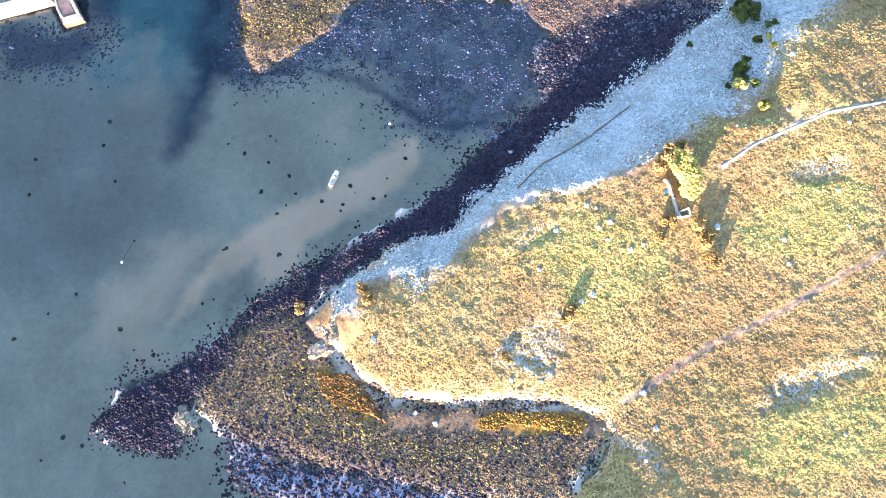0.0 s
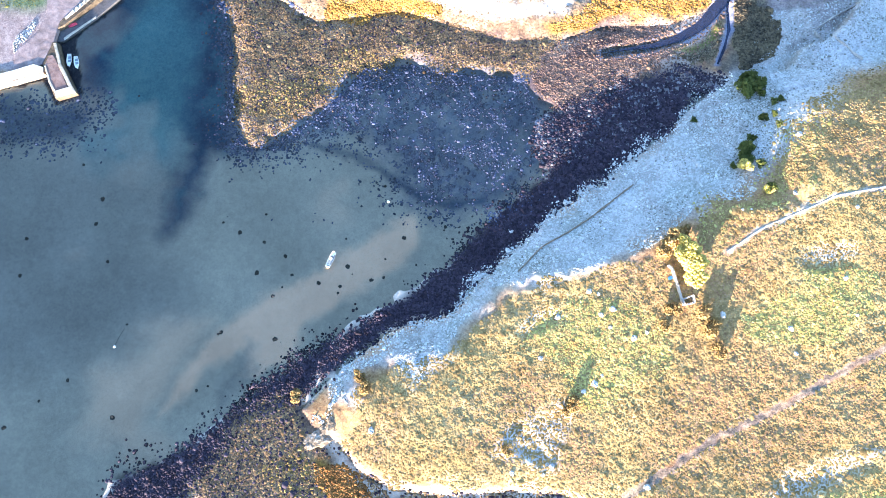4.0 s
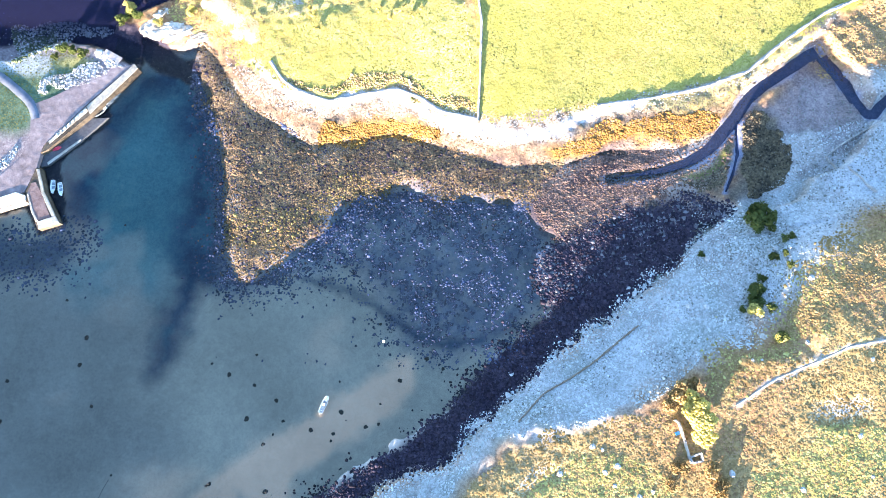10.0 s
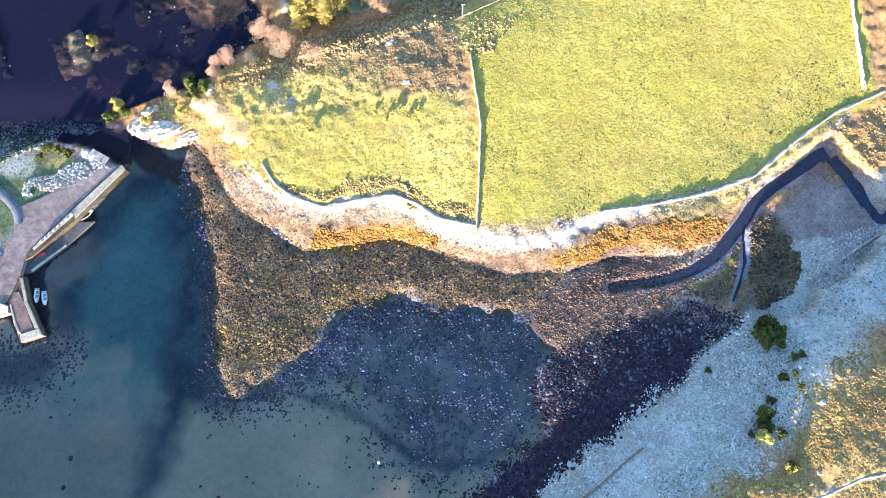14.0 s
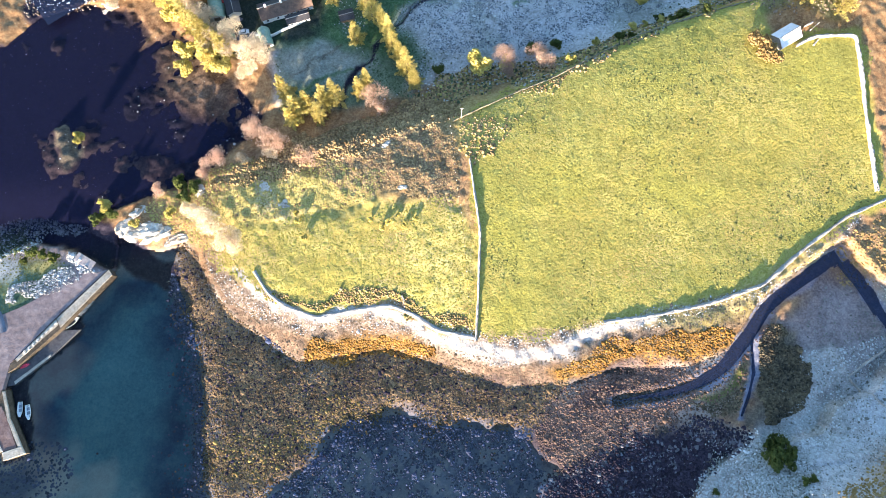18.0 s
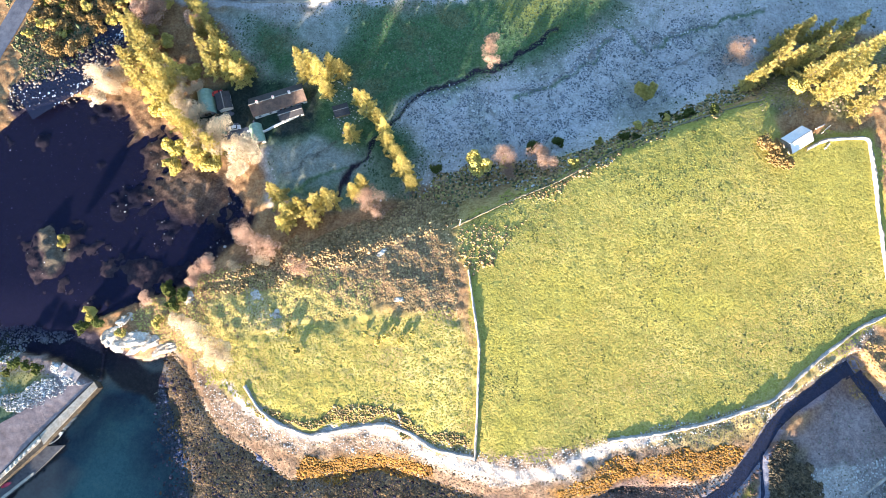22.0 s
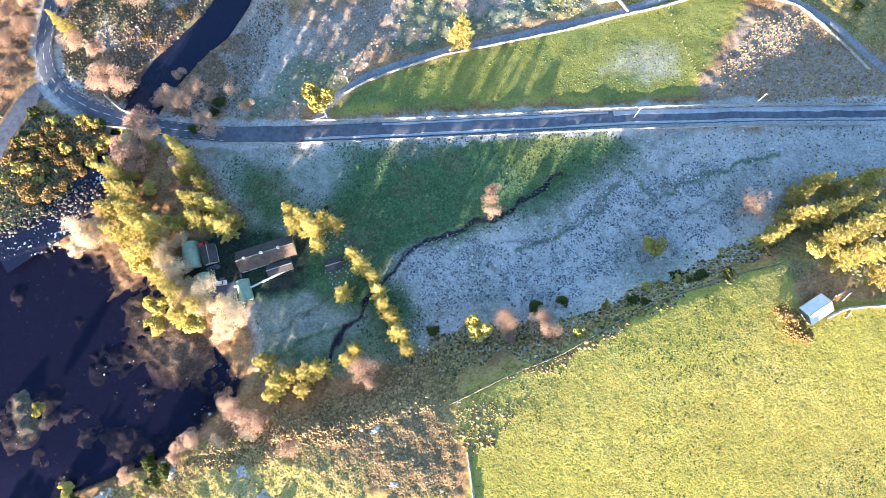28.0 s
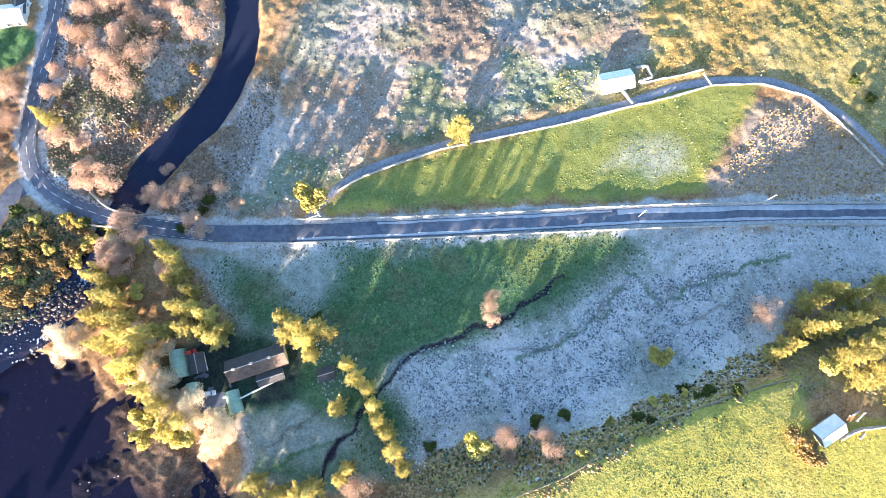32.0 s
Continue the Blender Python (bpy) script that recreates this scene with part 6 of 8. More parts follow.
LOW_V = np.array([(0.12, -0.15, 1.0)] + [(math.cos(a), math.sin(a), -0.15) for a in np.arange(6) * math.tau / 6])
LOW_F = np.array([(0, 1 + k, 1 + (k + 1) % 6) for k in range(6)])


def scatter(name, poly, count, size, tall, material, label, category, seed, margin=0.0, keep=None, clump=0.0, grow=0.0, low=False, over=None):
    """Many small domes strewn over an outline, as one object; low ones are blunt six-sided tufts."""
    shape_v, shape_f = (LOW_V, LOW_F) if low else (DOME_V, DOME_F)
    rng = np.random.RandomState(seed)
    p = np.array(poly)
    lo, hi = np.maximum(p.min(0) - grow, (-198, -60)), np.minimum(p.max(0) + grow, (188, 468))
    if clump:
        q = rng.uniform(lo, hi, (count * 6, 2))
    else:
        area = 0.5 * abs(sum(a[0] * b[1] - a[1] * b[0] for a, b in zip(p, np.roll(p, -1, 0))))
        cell = math.sqrt(area / count)
        gx, gy = np.meshgrid(np.arange(lo[0], hi[0], cell), np.arange(lo[1], hi[1], cell))
        q = np.stack([gx.ravel(), gy.ravel()], 1) + rng.uniform(-0.48, 0.48, (gx.size, 2)) * cell
        rng.shuffle(q)
    q = q.astype(np.float32)
    edge = rng.exponential(grow, len(q)) if grow else 0.0
    ok = inside_by(poly, q[:, 0] + 7 * fbm(q[:, 0], q[:, 1], 12, 3), q[:, 1] + 7 * fbm(q[:, 0] + 400, q[:, 1], 12, 3), 25.0) + edge > margin
    if clump:
        ok &= fbm(q[:, 0] + 90, q[:, 1], 11, 3) > clump * rng.uniform(-0.6, 1.0, len(q)) - 0.02
    if keep is not None:
        ok &= keep(q[:, 0], q[:, 1])
    q = q[ok][: int(count * 1.15)]
    n = len(q)
    z = ground_many(q[:, 0], q[:, 1])
    if over is not None:
        z = np.maximum(z, over(q[:, 0], q[:, 1]))
    s = size * rng.lognormal(0, 0.3, n)
    t = tall * rng.uniform(0.6, 1.4, n) * s / size
    a = rng.uniform(0, math.tau, n)
    v = shape_v[None] * np.stack([s * rng.uniform(0.75, 1.3, n), s, t], 1)[:, None, :]
    v = v * (1 + rng.uniform(-0.45, 0.45, (n, len(shape_v), 3)))
    c, d = np.cos(a)[:, None], np.sin(a)[:, None]
    v = np.stack([v[..., 0] * c - v[..., 1] * d + q[:, :1], v[..., 0] * d + v[..., 1] * c + q[:, 1:], v[..., 2] + z[:, None]], -1)
    f = (shape_f[None] + (np.arange(n) * len(shape_v))[:, None, None]).reshape(-1, 3)
    return tagged(new(name, mesh_of(name, v.reshape(-1, 3), f, [material])), label, category, kind="stuff")


T_MOOR = surface("moor_tussock", (0.17, 0.105, 0.042), (0.38, 0.265, 0.12), 0.5, 0.9, bump=0.3, per_island=0.25)
T_BRIGHT = surface("pale_tussock", (0.27, 0.225, 0.06), (0.5, 0.43, 0.16), 0.8, 0.9, bump=0.3, per_island=0.3)
T_FIELD = surface("field_tuft", (0.26, 0.235, 0.05), (0.43, 0.385, 0.11), 0.8, 0.9, bump=0.3, per_island=0.18)
T_WEED = surface("bladder_wrack", (0.065, 0.04, 0.026), (0.31, 0.2, 0.105), 0.6, 0.9, bump=0.3, per_island=0.45)
T_NAVY = surface("navy_weed", (0.04, 0.05, 0.1), (0.11, 0.125, 0.2), 0.8, 0.9, bump=0.3, per_island=0.5)
T_GOLD = surface("yellow_wrack", (0.1, 0.065, 0.022), (0.33, 0.23, 0.085), 0.8, 0.9, bump=0.3, per_island=0.4)
T_HUSK = surface("frosted_rush", (0.07, 0.085, 0.1), (0.2, 0.225, 0.26), 0.8, 0.9, bump=0.3, per_island=0.4)
T_RUSTY = surface("rust_sedge", (0.1, 0.045, 0.018), (0.3, 0.14, 0.045), 0.8, 0.9, bump=0.3, per_island=0.4)
T_OLIVE = surface("olive_rush", (0.1, 0.1, 0.03), (0.22, 0.2, 0.07), 0.8, 0.9, bump=0.3, per_island=0.3)
T_STALK = surface("brown_stalks", (0.10, 0.10, 0.085), (0.28, 0.27, 0.24), 0.8, 0.9, bump=0.3, per_island=0.4)
T_SCRUB = surface("grey_scrub", (0.08, 0.068, 0.06), (0.34, 0.27, 0.21), 0.8, 0.9, bump=0.3, per_island=0.45)
T_DARK = surface("dark_wrack", (0.018, 0.014, 0.026), (0.055, 0.045, 0.065), 0.8, 0.95, bump=0.3, per_island=0.5)
T_PALE = surface("pale_wrack", (0.08, 0.085, 0.11), (0.19, 0.18, 0.2), 0.8, 0.9, bump=0.3, per_island=0.4)
T_FROST = surface("frosted_tuft", (0.27, 0.28, 0.27), (0.55, 0.56, 0.57), 0.8, 0.9, bump=0.3, per_island=0.3)
T_RUSH = surface("dark_rush", (0.04, 0.055, 0.03), (0.14, 0.16, 0.09), 0.8, 0.9, bump=0.3, per_island=0.4)
T_MARSH = surface("marsh_sedge", (0.03, 0.027, 0.024), (0.17, 0.135, 0.085), 0.8, 0.9, bump=0.3, per_island=0.5)
T_PINK = surface("pink_wrack", (0.05, 0.032, 0.035), (0.24, 0.155, 0.115), 0.8, 0.9, bump=0.3, per_island=0.5)
T_ORANGE = surface("orange_sedge", (0.11, 0.055, 0.018), (0.36, 0.19, 0.045), 0.8, 0.9, bump=0.3, per_island=0.45)
T_BRACKEN = surface("dead_bracken", (0.15, 0.095, 0.048), (0.48, 0.345, 0.18), 0.8, 0.9, bump=0.3, per_island=0.4)

def in_bay(x, y):
    return inside_by(BAY, x, y) > -1.0


def clear_sand(x, y):
    bare = np.maximum(np.maximum(inside_by(ORANGE_S, x, y), inside_by(ORANGE_SE, x, y)), inside_by(SAND_S, x, y))
    return in_bay(x, y) & (bare < 3.5 * fbm(x, y, 5, 3) + 2.5 * value_noise(x, y, 0.7))


scatter("moor_tussocks", LAND_S, 44000, 0.47, 0.13, T_MOOR, "ochre heather and grass tussocks on the moor", "tussocks", 1, low=True, keep=lambda x, y: (beside(FOOT_PATH, x, y) > 1.3) & (beside(WALL_PATH, x, y) > 1.2))
MOOR_EAST = [(117.7, 102.2), (132.4, 127.4), (148.9, 145.1), (190.0, 155.0), (185.1, 124.5), (155.9, 119.6), (130.1, 106.6)]
MOOR_CORNER = [(144.2, 215.3), (173.2, 236.5), (203.2, 237.2), (198.7, 209.2), (169.1, 206.0), (153.7, 201.9), (147.5, 205.5)]
scatter("moor_tussocks", MOOR_EAST, 1500, 0.42, 0.13, T_MOOR, "ochre tussocks beyond the frosty slope", "tussocks", 56)
scatter("moor_tussocks", MOOR_CORNER, 1500, 0.42, 0.13, T_MOOR, "orange tussocks above the stream", "tussocks", 57)
for k, poly in enumerate((BRIGHT_A, BRIGHT_B, BRIGHT_C)):
    scatter("pale_tussocks", poly, 2600, 0.42, 0.15, T_BRIGHT, "pale yellow grass tussocks", "tussocks", 2 + k, low=True)
scatter("field_tufts", FIELD, 30000, 0.38, 0.06, T_FIELD, "short yellow-green grass tufts in a grazed field", "grass", 6, low=True)
MOOR_RIM = [(127.4, 123.3), (121.8, 112.6), (117.3, 101.2), (110.2, 92.7), (95.4, 90.5), (90.9, 80.4), (96.3, 80.6), (115.4, 92.0), (123.5, 99.6), (131.4, 110.9), (134.4, 120.5)]
scatter("moor_tussocks", MOOR_RIM, 1500, 0.42, 0.13, T_MOOR, "ochre tussocks at the edge of the frost", "tussocks", 80, low=True, grow=2.0)
scatter("pale_tussocks", MOOR_RIM, 700, 0.4, 0.13, T_BRIGHT, "pale tussocks at the edge of the frost", "tussocks", 81, low=True, grow=3.0)
HEADLAND = [(-119.1, 222.0), (-108.2, 230.2), (-93.0, 238.8), (-75.1, 243.4), (-48.5, 245.1), (-23.7, 239.7), (-29.2, 228.4), (-68.6, 219.4), 
    (-77.0, 203.8), (-91.2, 207.2), (-106.0, 214.5)]
scatter("pale_tussocks", HEADLAND, 3600, 0.38, 0.1, T_BRIGHT, "pale gold tussocks on the headland", "tussocks", 58, low=True)
scatter("bracken", HEADLAND, 700, 0.36, 0.12, T_BRACKEN, "brown bracken on the headland", "bracken", 59, low=True)
scatter("field_tufts", FIELD_W, 4500, 0.36, 0.07, T_FIELD, "yellow-green grass tufts on a sunny slope", "grass", 7, low=True)
scatter("field_rushes", FIELD, 9000, 0.32, 0.16, T_OLIVE, "olive rush clumps gathered in patches over the field", "rushes", 8, 3.0, low=True, keep=lambda x, y: (fbm(x + 55, y, 26, 3) > 0.2) & (value_noise(x, y, 2.0) > 0.0))
scatter("bracken", HEATH_W, 3400, 0.4, 0.14, T_BRACKEN, "dead brown bracken on the hillside", "bracken", 9, low=True)
scatter("seaweed", WEED, 13000, 0.38, 0.17, T_WEED, "brown and yellow wrack on tidal rocks", "seaweed", 10, grow=2.2, keep=in_bay, low=True)
scatter("seaweed", WEED, 1500, 0.42, 0.16, T_DARK, "dark wrack between the yellow clumps", "seaweed", 11, grow=2.5, keep=in_bay)
scatter("seaweed", SOUTH_WEED, 12000, 0.38, 0.14, T_WEED, "brown and yellow wrack on tidal rocks", "seaweed", 12, grow=1.0, keep=clear_sand, low=True)
scatter("seaweed", SOUTH_WEED, 1800, 0.5, 0.2, T_DARK, "dark wrack between the yellow clumps", "seaweed", 13, grow=3.5, keep=clear_sand)
scatter("seaweed", WEED_GOLD, 900, 0.36, 0.16, T_GOLD, "yellow wrack clumps on the spit", "seaweed", 63, keep=in_bay)
scatter("seaweed", SOUTH_GOLD, 800, 0.36, 0.16, T_GOLD, "yellow wrack clumps below the point", "seaweed", 64, keep=clear_sand)
scatter("seaweed", SHORE_WEED, 9000, 0.42, 0.26, T_DARK, "near-black wrack along the shore", "seaweed", 14, grow=1.8, keep=in_bay)
scatter("seaweed", DARK_WEED, 3000, 0.45, 0.2, T_DARK, "near-black weed on a mud bank", "seaweed", 15, grow=1.2, keep=in_bay)
scatter("seaweed", DARK_WEED, 700, 0.5, 0.15, T_PALE, "pale dried weed on dark mud", "seaweed", 16, clump=0.8)
scatter("seaweed", PINK, 3600, 0.36, 0.11, T_PINK, "pinkish weed in streaks on the mud", "seaweed", 17)
scatter("seaweed", FLAT, 9000, 0.4, 0.2, T_NAVY, "navy weed spots under shallow water", "seaweed", 19, grow=5.0, low=True, keep=lambda x, y: (value_noise(x, y, 1.3) + 0.8 * value_noise(x, y, 8) > -0.05) & (inside_by(WEED, x, y) < -3) & (inside_by(PINK, x, y) < -2) & (inside_by(DARK_WEED, x, y) < -2))
scatter("seaweed", FLAT_EDGE, 1500, 0.4, 0.22, T_NAVY, "navy weed at the foot of the wrack", "seaweed", 78, grow=3.0, low=True, keep=lambda x, y: (value_noise(x, y, 1.3) > -0.12) & (inside_by(WEED, x, y) < -3))
scatter("seaweed", WEED, 9000, 0.45, 0.25, T_NAVY, "navy weed fringing the wrack bed", "seaweed", 79, margin=-6.0, grow=3.0, low=True, keep=lambda x, y: (inside_by(WEED, x, y) < -3) & in_bay(x, y) & (y < 200) & (inside_by(PINK, x, y) < -2))
scatter("seaweed", DEEP_WEST, 700, 0.5, 0.2, T_NAVY, "navy weed on the bed off the pier", "seaweed", 77, grow=5.0, low=True)
scatter("seaweed", SOUTH_FLAT, 1500, 0.6, 0.2, T_DARK, "dark weed spots on wet mud", "seaweed", 20, grow=3.0)
for k, poly in enumerate((ORANGE_A, ORANGE_B, ORANGE_S, ORANGE_SE)):
    scatter("orange_sedge", poly, (1100, 1100, 1000, 900)[k], 0.4, 0.2, T_ORANGE if k != 2 else T_RUSTY, "orange sedge along the high-water line", "sedge", (21, 22, 23, 65)[k])
scatter("frosted_tufts", FROST_SHORE, 9000, 0.34, 0.16, T_FROST, "frosted grass tufts on a shaded slope", "grass", 25, low=True)
scatter("dark_rushes", FROST_SHORE, 3600, 0.26, 0.12, T_STALK, "dark rushes and stalks in frosty grass", "rushes", 52, low=True, clump=0.2)
scatter("grass_tufts", VALLEY_GREEN, 5000, 0.32, 0.12, surface("valley_tuft", (0.04, 0.07, 0.04), (0.13, 0.2, 0.12), 0.8, 0.9, bump=0.3, per_island=0.3), "rough green grass in the shaded valley", "grass", 53, low=True, keep=lambda x, y: inside_by(FROST_FAN, x, y) < 0)
scatter("grass_tufts", LANE_FIELD, 3500, 0.26, 0.05, surface("lane_tuft", (0.12, 0.15, 0.04), (0.28, 0.30, 0.10), 0.8, 0.9, bump=0.3, per_island=0.2), "short green grass in the lane field", "grass", 54)
scatter("frosted_tufts", FROST_EAST, 6500, 0.3, 0.13, T_FROST, "frosted grass tufts by the stream", "grass", 26, low=True, keep=lambda x, y: (beside(STREAM_B, x, y) > 2.2) & (inside_by(MARSH_CORE, x, y) < 0) & (inside_by(MARSH_MUD, x, y) < 0))
scatter("dark_rushes", FROST_EAST, 2200, 0.28, 0.14, T_STALK, "dark rushes among the frost", "rushes", 27, clump=0.4, low=True, keep=lambda x, y: (beside(STREAM_B, x, y) > 3) & (beside(STREAM, x, y) > 4))
scatter("frosted_tufts", VALLEY, 6000, 0.32, 0.12, T_FROST, "frosted grass in the shaded valley", "grass", 28, low=True, keep=lambda x, y: (inside_by(VALLEY_GREEN, x, y) < 0) & (inside_by(LAWN, x, y) < 0) & (inside_by(FARM_GROUND, x, y) < 0))
scatter("dark_rushes", VALLEY_FROST, 7500, 0.3, 0.12, T_HUSK, "dark rushes in the frosty valley", "rushes", 29, low=True, keep=lambda x, y: value_noise(x, y, 1.6) + 0.6 * value_noise(x, y, 7) > -0.12)
scatter("dark_rushes", VALLEY, 2600, 0.26, 0.12, T_RUSH, "dark rushes in the shaded valley", "rushes", 66, clump=0.35, low=True, keep=lambda x, y: (inside_by(VALLEY_FROST, x, y) < 0) & (inside_by(LAWN, x, y) < 0) & (inside_by(FARM_GROUND, x, y) < 0))
scatter("marsh_rushes", MARSH_CORE, 2600, 0.38, 0.3, T_MARSH, "dark marsh rushes beside the stream", "rushes", 30, keep=lambda x, y: (beside(STREAM, x, y) > 4) & (beside(STREAM_C, x, y) > 2.2))
scatter("marsh_rushes", MARSH_OLIVE, 900, 0.34, 0.16, T_MARSH, "dark marsh sedge in the delta", "rushes", 50, keep=lambda x, y: (inside_by(ALGAE, x, y) < 0) & (beside(STREAM, x, y) > 4) & (beside(STREAM_C, x, y) > 2))
scatter("seaweed", MOUTH, 900, 0.36, 0.12, T_PINK, "pinkish weed at the stream mouth", "seaweed", 51)
scatter("riverside_scrub", RIVERSIDE, 5500, 0.36, 0.3, T_SCRUB, "brown scrub on the river bank", "scrub", 31)
scatter("frosted_tufts", NORTH_FROST, 700, 0.34, 0.16, T_FROST, "frosted tussocks above the lane", "grass", 32)
scatter("dark_rushes", NORTH_FROST, 700, 0.3, 0.16, T_STALK, "dark rushes above the lane", "rushes", 33)
scatter("bracken", NORTH_HEATH, 3200, 0.32, 0.16, T_SCRUB, "brown heath above the lane", "bracken", 34)
scatter("bracken", NORTH_FROST_B, 1500, 0.36, 0.25, T_BRACKEN, "brown bracken beside the lane", "bracken", 35)
scatter("pale_tussocks", NORTH_GOLD, 6000, 0.28, 0.08, T_BRIGHT, "golden grass tussocks on the rough pasture", "tussocks", 36)
scatter("bracken", RIDGE_W, 2600, 0.42, 0.35, T_BRACKEN, "brown bracken and grass behind the hilltop", "bracken", 48)
scatter("coast_grass", COAST, 5000, 0.3, 0.09, surface("coast_tuft", (0.10, 0.07, 0.048), (0.32, 0.245, 0.17), 0.8, 0.9, bump=0.3, per_island=0.35), "tan salt grass along the shore", "grass", 49, low=True, keep=lambda x, y: beside(SHINGLE[0], x, y) > 2.5)
scatter("riverside_scrub", EAST_BANK, 1500, 0.36, 0.3, T_SCRUB, "grey-brown scrub on the east bank", "scrub", 62)
SCRUB_W = [(-184.8, 361.0), (-159.6, 364.0), (-132.6, 355.9), (-120.7, 347.6), (-126.9, 332.6), (-144.2, 336.3), (-152.3, 323.6), 
    (-175.4, 314.8)]
scatter("riverside_scrub", SCRUB_W, 2000, 0.4, 0.3, T_BRACKEN, "tangled brown scrub by the rapids", "scrub", 37, keep=lambda x, y: beside(SIDE_ROAD, x, y) > 4.6)
scatter("green_scrub", SCRUB_W, 1300, 0.5, 0.5, T_RUSH, "dark green scrub by the rapids", "scrub", 38, keep=lambda x, y: beside(SIDE_ROAD, x, y) > 4.6)
RIDGE_BACK = [(-17.8, 272.2), (-6.7, 281.5), (12.4, 285.7), (39.2, 284.7), (74.6, 302.5), (104.8, 314.9), (119.4, 323.1), (118.7, 315.3), 
    (88.0, 299.1), (58.4, 285.3), (31.5, 275.4), (1.3, 267.4)]
scatter("hedge_scrub", RIDGE_BACK, 2600, 0.42, 0.24, T_BRACKEN, "brown scrub along the hilltop wall", "scrub", 39)
scatter("hedge_scrub", RIDGE_BACK, 700, 0.4, 0.4, T_BRIGHT, "pale gold grass along the hilltop wall", "scrub", 60)
BARN_GROUND = [(113.4, 320.0), (129.5, 329.9), (167.1, 338.1), (182.9, 338.6), (179.8, 317.2), (157.8, 313.1), (148.2, 304.4), (112.0, 303.4)]
scatter("hedge_scrub", BARN_GROUND, 900, 0.36, 0.25, T_SCRUB, "grey-brown scrub under the conifers", "scrub", 61)
scatter("frosted_tufts", RIDGE_BACK, 1300, 0.38, 0.2, T_FROST, "frosted grass between the scrub", "grass", 73, clump=0.3)
scatter("hedge_scrub", RIDGE_BACK, 600, 0.5, 0.4, T_RUSH, "dark scrub along the hilltop wall", "scrub", 40)
scatter("bracken", RIDGE_FRONT, 1700, 0.4, 0.3, T_BRACKEN, "russet scrub below the hilltop wall", "bracken", 67, clump=0.3)
scatter("pale_tussocks", RIDGE_FRONT, 1500, 0.38, 0.15, T_BRIGHT, "gold tussocks below the hilltop wall", "tussocks", 68, clump=0.2, low=True)
scatter("bracken", SEA_WALL_SCRUB, 900, 0.34, 0.25, T_BRACKEN, "brown scrub above the sea wall", "bracken", 69)
scatter("dark_rushes", SEA_WALL_SCRUB, 350, 0.34, 0.25, T_OLIVE, "olive rushes above the sea wall", "rushes", 70)
T_STONE = surface("shore_stone", (0.34, 0.34, 0.36), (0.82, 0.82, 0.84), 1.2, 0.9, bump=0.4, per_island=0.25)
SHORE_STONES = [(-45.7, 10.3), (-40.6, 25.5), (-28.9, 36.8), (-18.9, 45.9), (1.8, 52.2), (10.0, 64.0), (22.7, 76.6), (35.7, 89.4), (53.4, 101.5), 
    (71.5, 116.3), (87.8, 130.2), (107.2, 149.6), (111.6, 147.1), (89.9, 127.8), (73.6, 112.7), (55.4, 98.0), (35.6, 83.7), 
    (22.7, 70.9), (12.2, 58.5), (1.8, 48.6), (-14.6, 41.8), (-26.6, 33.1), (-36.3, 22.6)]
scatter("shore_stones", SHORE_STONES, 800, 0.32, 0.28, T_STONE, "pale frosted stones along the shore", "stones", 41)
scatter("shore_stones", FROST_SHORE, 350, 0.34, 0.3, T_STONE, "pale stones strewn over frosty grass", "stones", 42, clump=0.5)
scatter("shore_stones", BEACH_N, 1600, 0.22, 0.12, T_STONE, "pale shingle and cobbles on the beach", "stones", 43)
T_RUBBLE = surface("quarried_stone", (0.14, 0.13, 0.13), (0.7, 0.69, 0.69), 1.6, 0.9, bump=0.5, per_island=0.5)
scatter("dark_rushes", QUAY_EDGE, 520, 0.4, 0.3, T_RUSH, "dark weeds along the back of the quay", "rushes", 74, clump=0.3)
scatter("frosted_tufts", QUAY_EDGE, 700, 0.36, 0.2, T_FROST, "frosted grass along the back of the quay", "grass", 75)
scatter("grass_tufts", QUAY_GRASS, 900, 0.28, 0.08, T_OLIVE, "rough grass on the quay", "grass", 76, low=True)
RUBBLE = [(-164.4, 186.5), (-159.6, 185.9), (-152.2, 189.8), (-140.9, 197.6), (-137.7, 199.2), (-143.7, 201.1), (-149.3, 199.9), 
    (-155.4, 195.2), (-160.5, 191.6), (-163.4, 188.5)]
RUBBLE_C = [(-145.2, 206.6), (-140.9, 205.2), (-134.8, 202.8), (-128.6, 199.9), (-132.7, 199.3), (-137.8, 199.7), (-143.2, 202.1)]
RUBBLE_B = [(-175.9, 157.8), (-171.0, 161.4), (-166.8, 166.3), (-165.3, 162.7), (-169.1, 156.8), (-174.6, 150.8)]
scatter("rubble", RUBBLE, 800, 0.28, 0.26, T_RUBBLE, "bank of white quarried boulders on the quay", "boulders", 44)
scatter("rubble", RUBBLE_B, 260, 0.28, 0.26, T_RUBBLE, "bank of white quarried boulders", "boulders", 45)
scatter("rubble", RUBBLE_C, 220, 0.42, 0.26, T_RUBBLE, "white boulders at the quay corner", "boulders", 55)
scatter("pool_stones", POOL, 280, 0.18, 0.1, T_STONE, "pale stones on the dark mud", "stones", 46, clump=0.5, keep=lambda x, y: x > -198)
RAPIDS = [(-123.5, 352.3), (-120.5, 345.9), (-128.1, 332.8), (-135.1, 324.3), (-146.1, 315.7), (-162.7, 305.1), (-174.5, 302.8), 
    (-177.0, 314.8), (-154.3, 326.8), (-145.5, 336.6), (-134.9, 349.8)]
scatter("rapids_stones", RAPIDS, 420, 0.55, 0.45, surface("river_stone", (0.05, 0.04, 0.04), (0.34, 0.28, 0.24), 1.2, 0.8, bump=0.4, per_island=0.5), "brown boulders in the rapids", "boulders", 47)
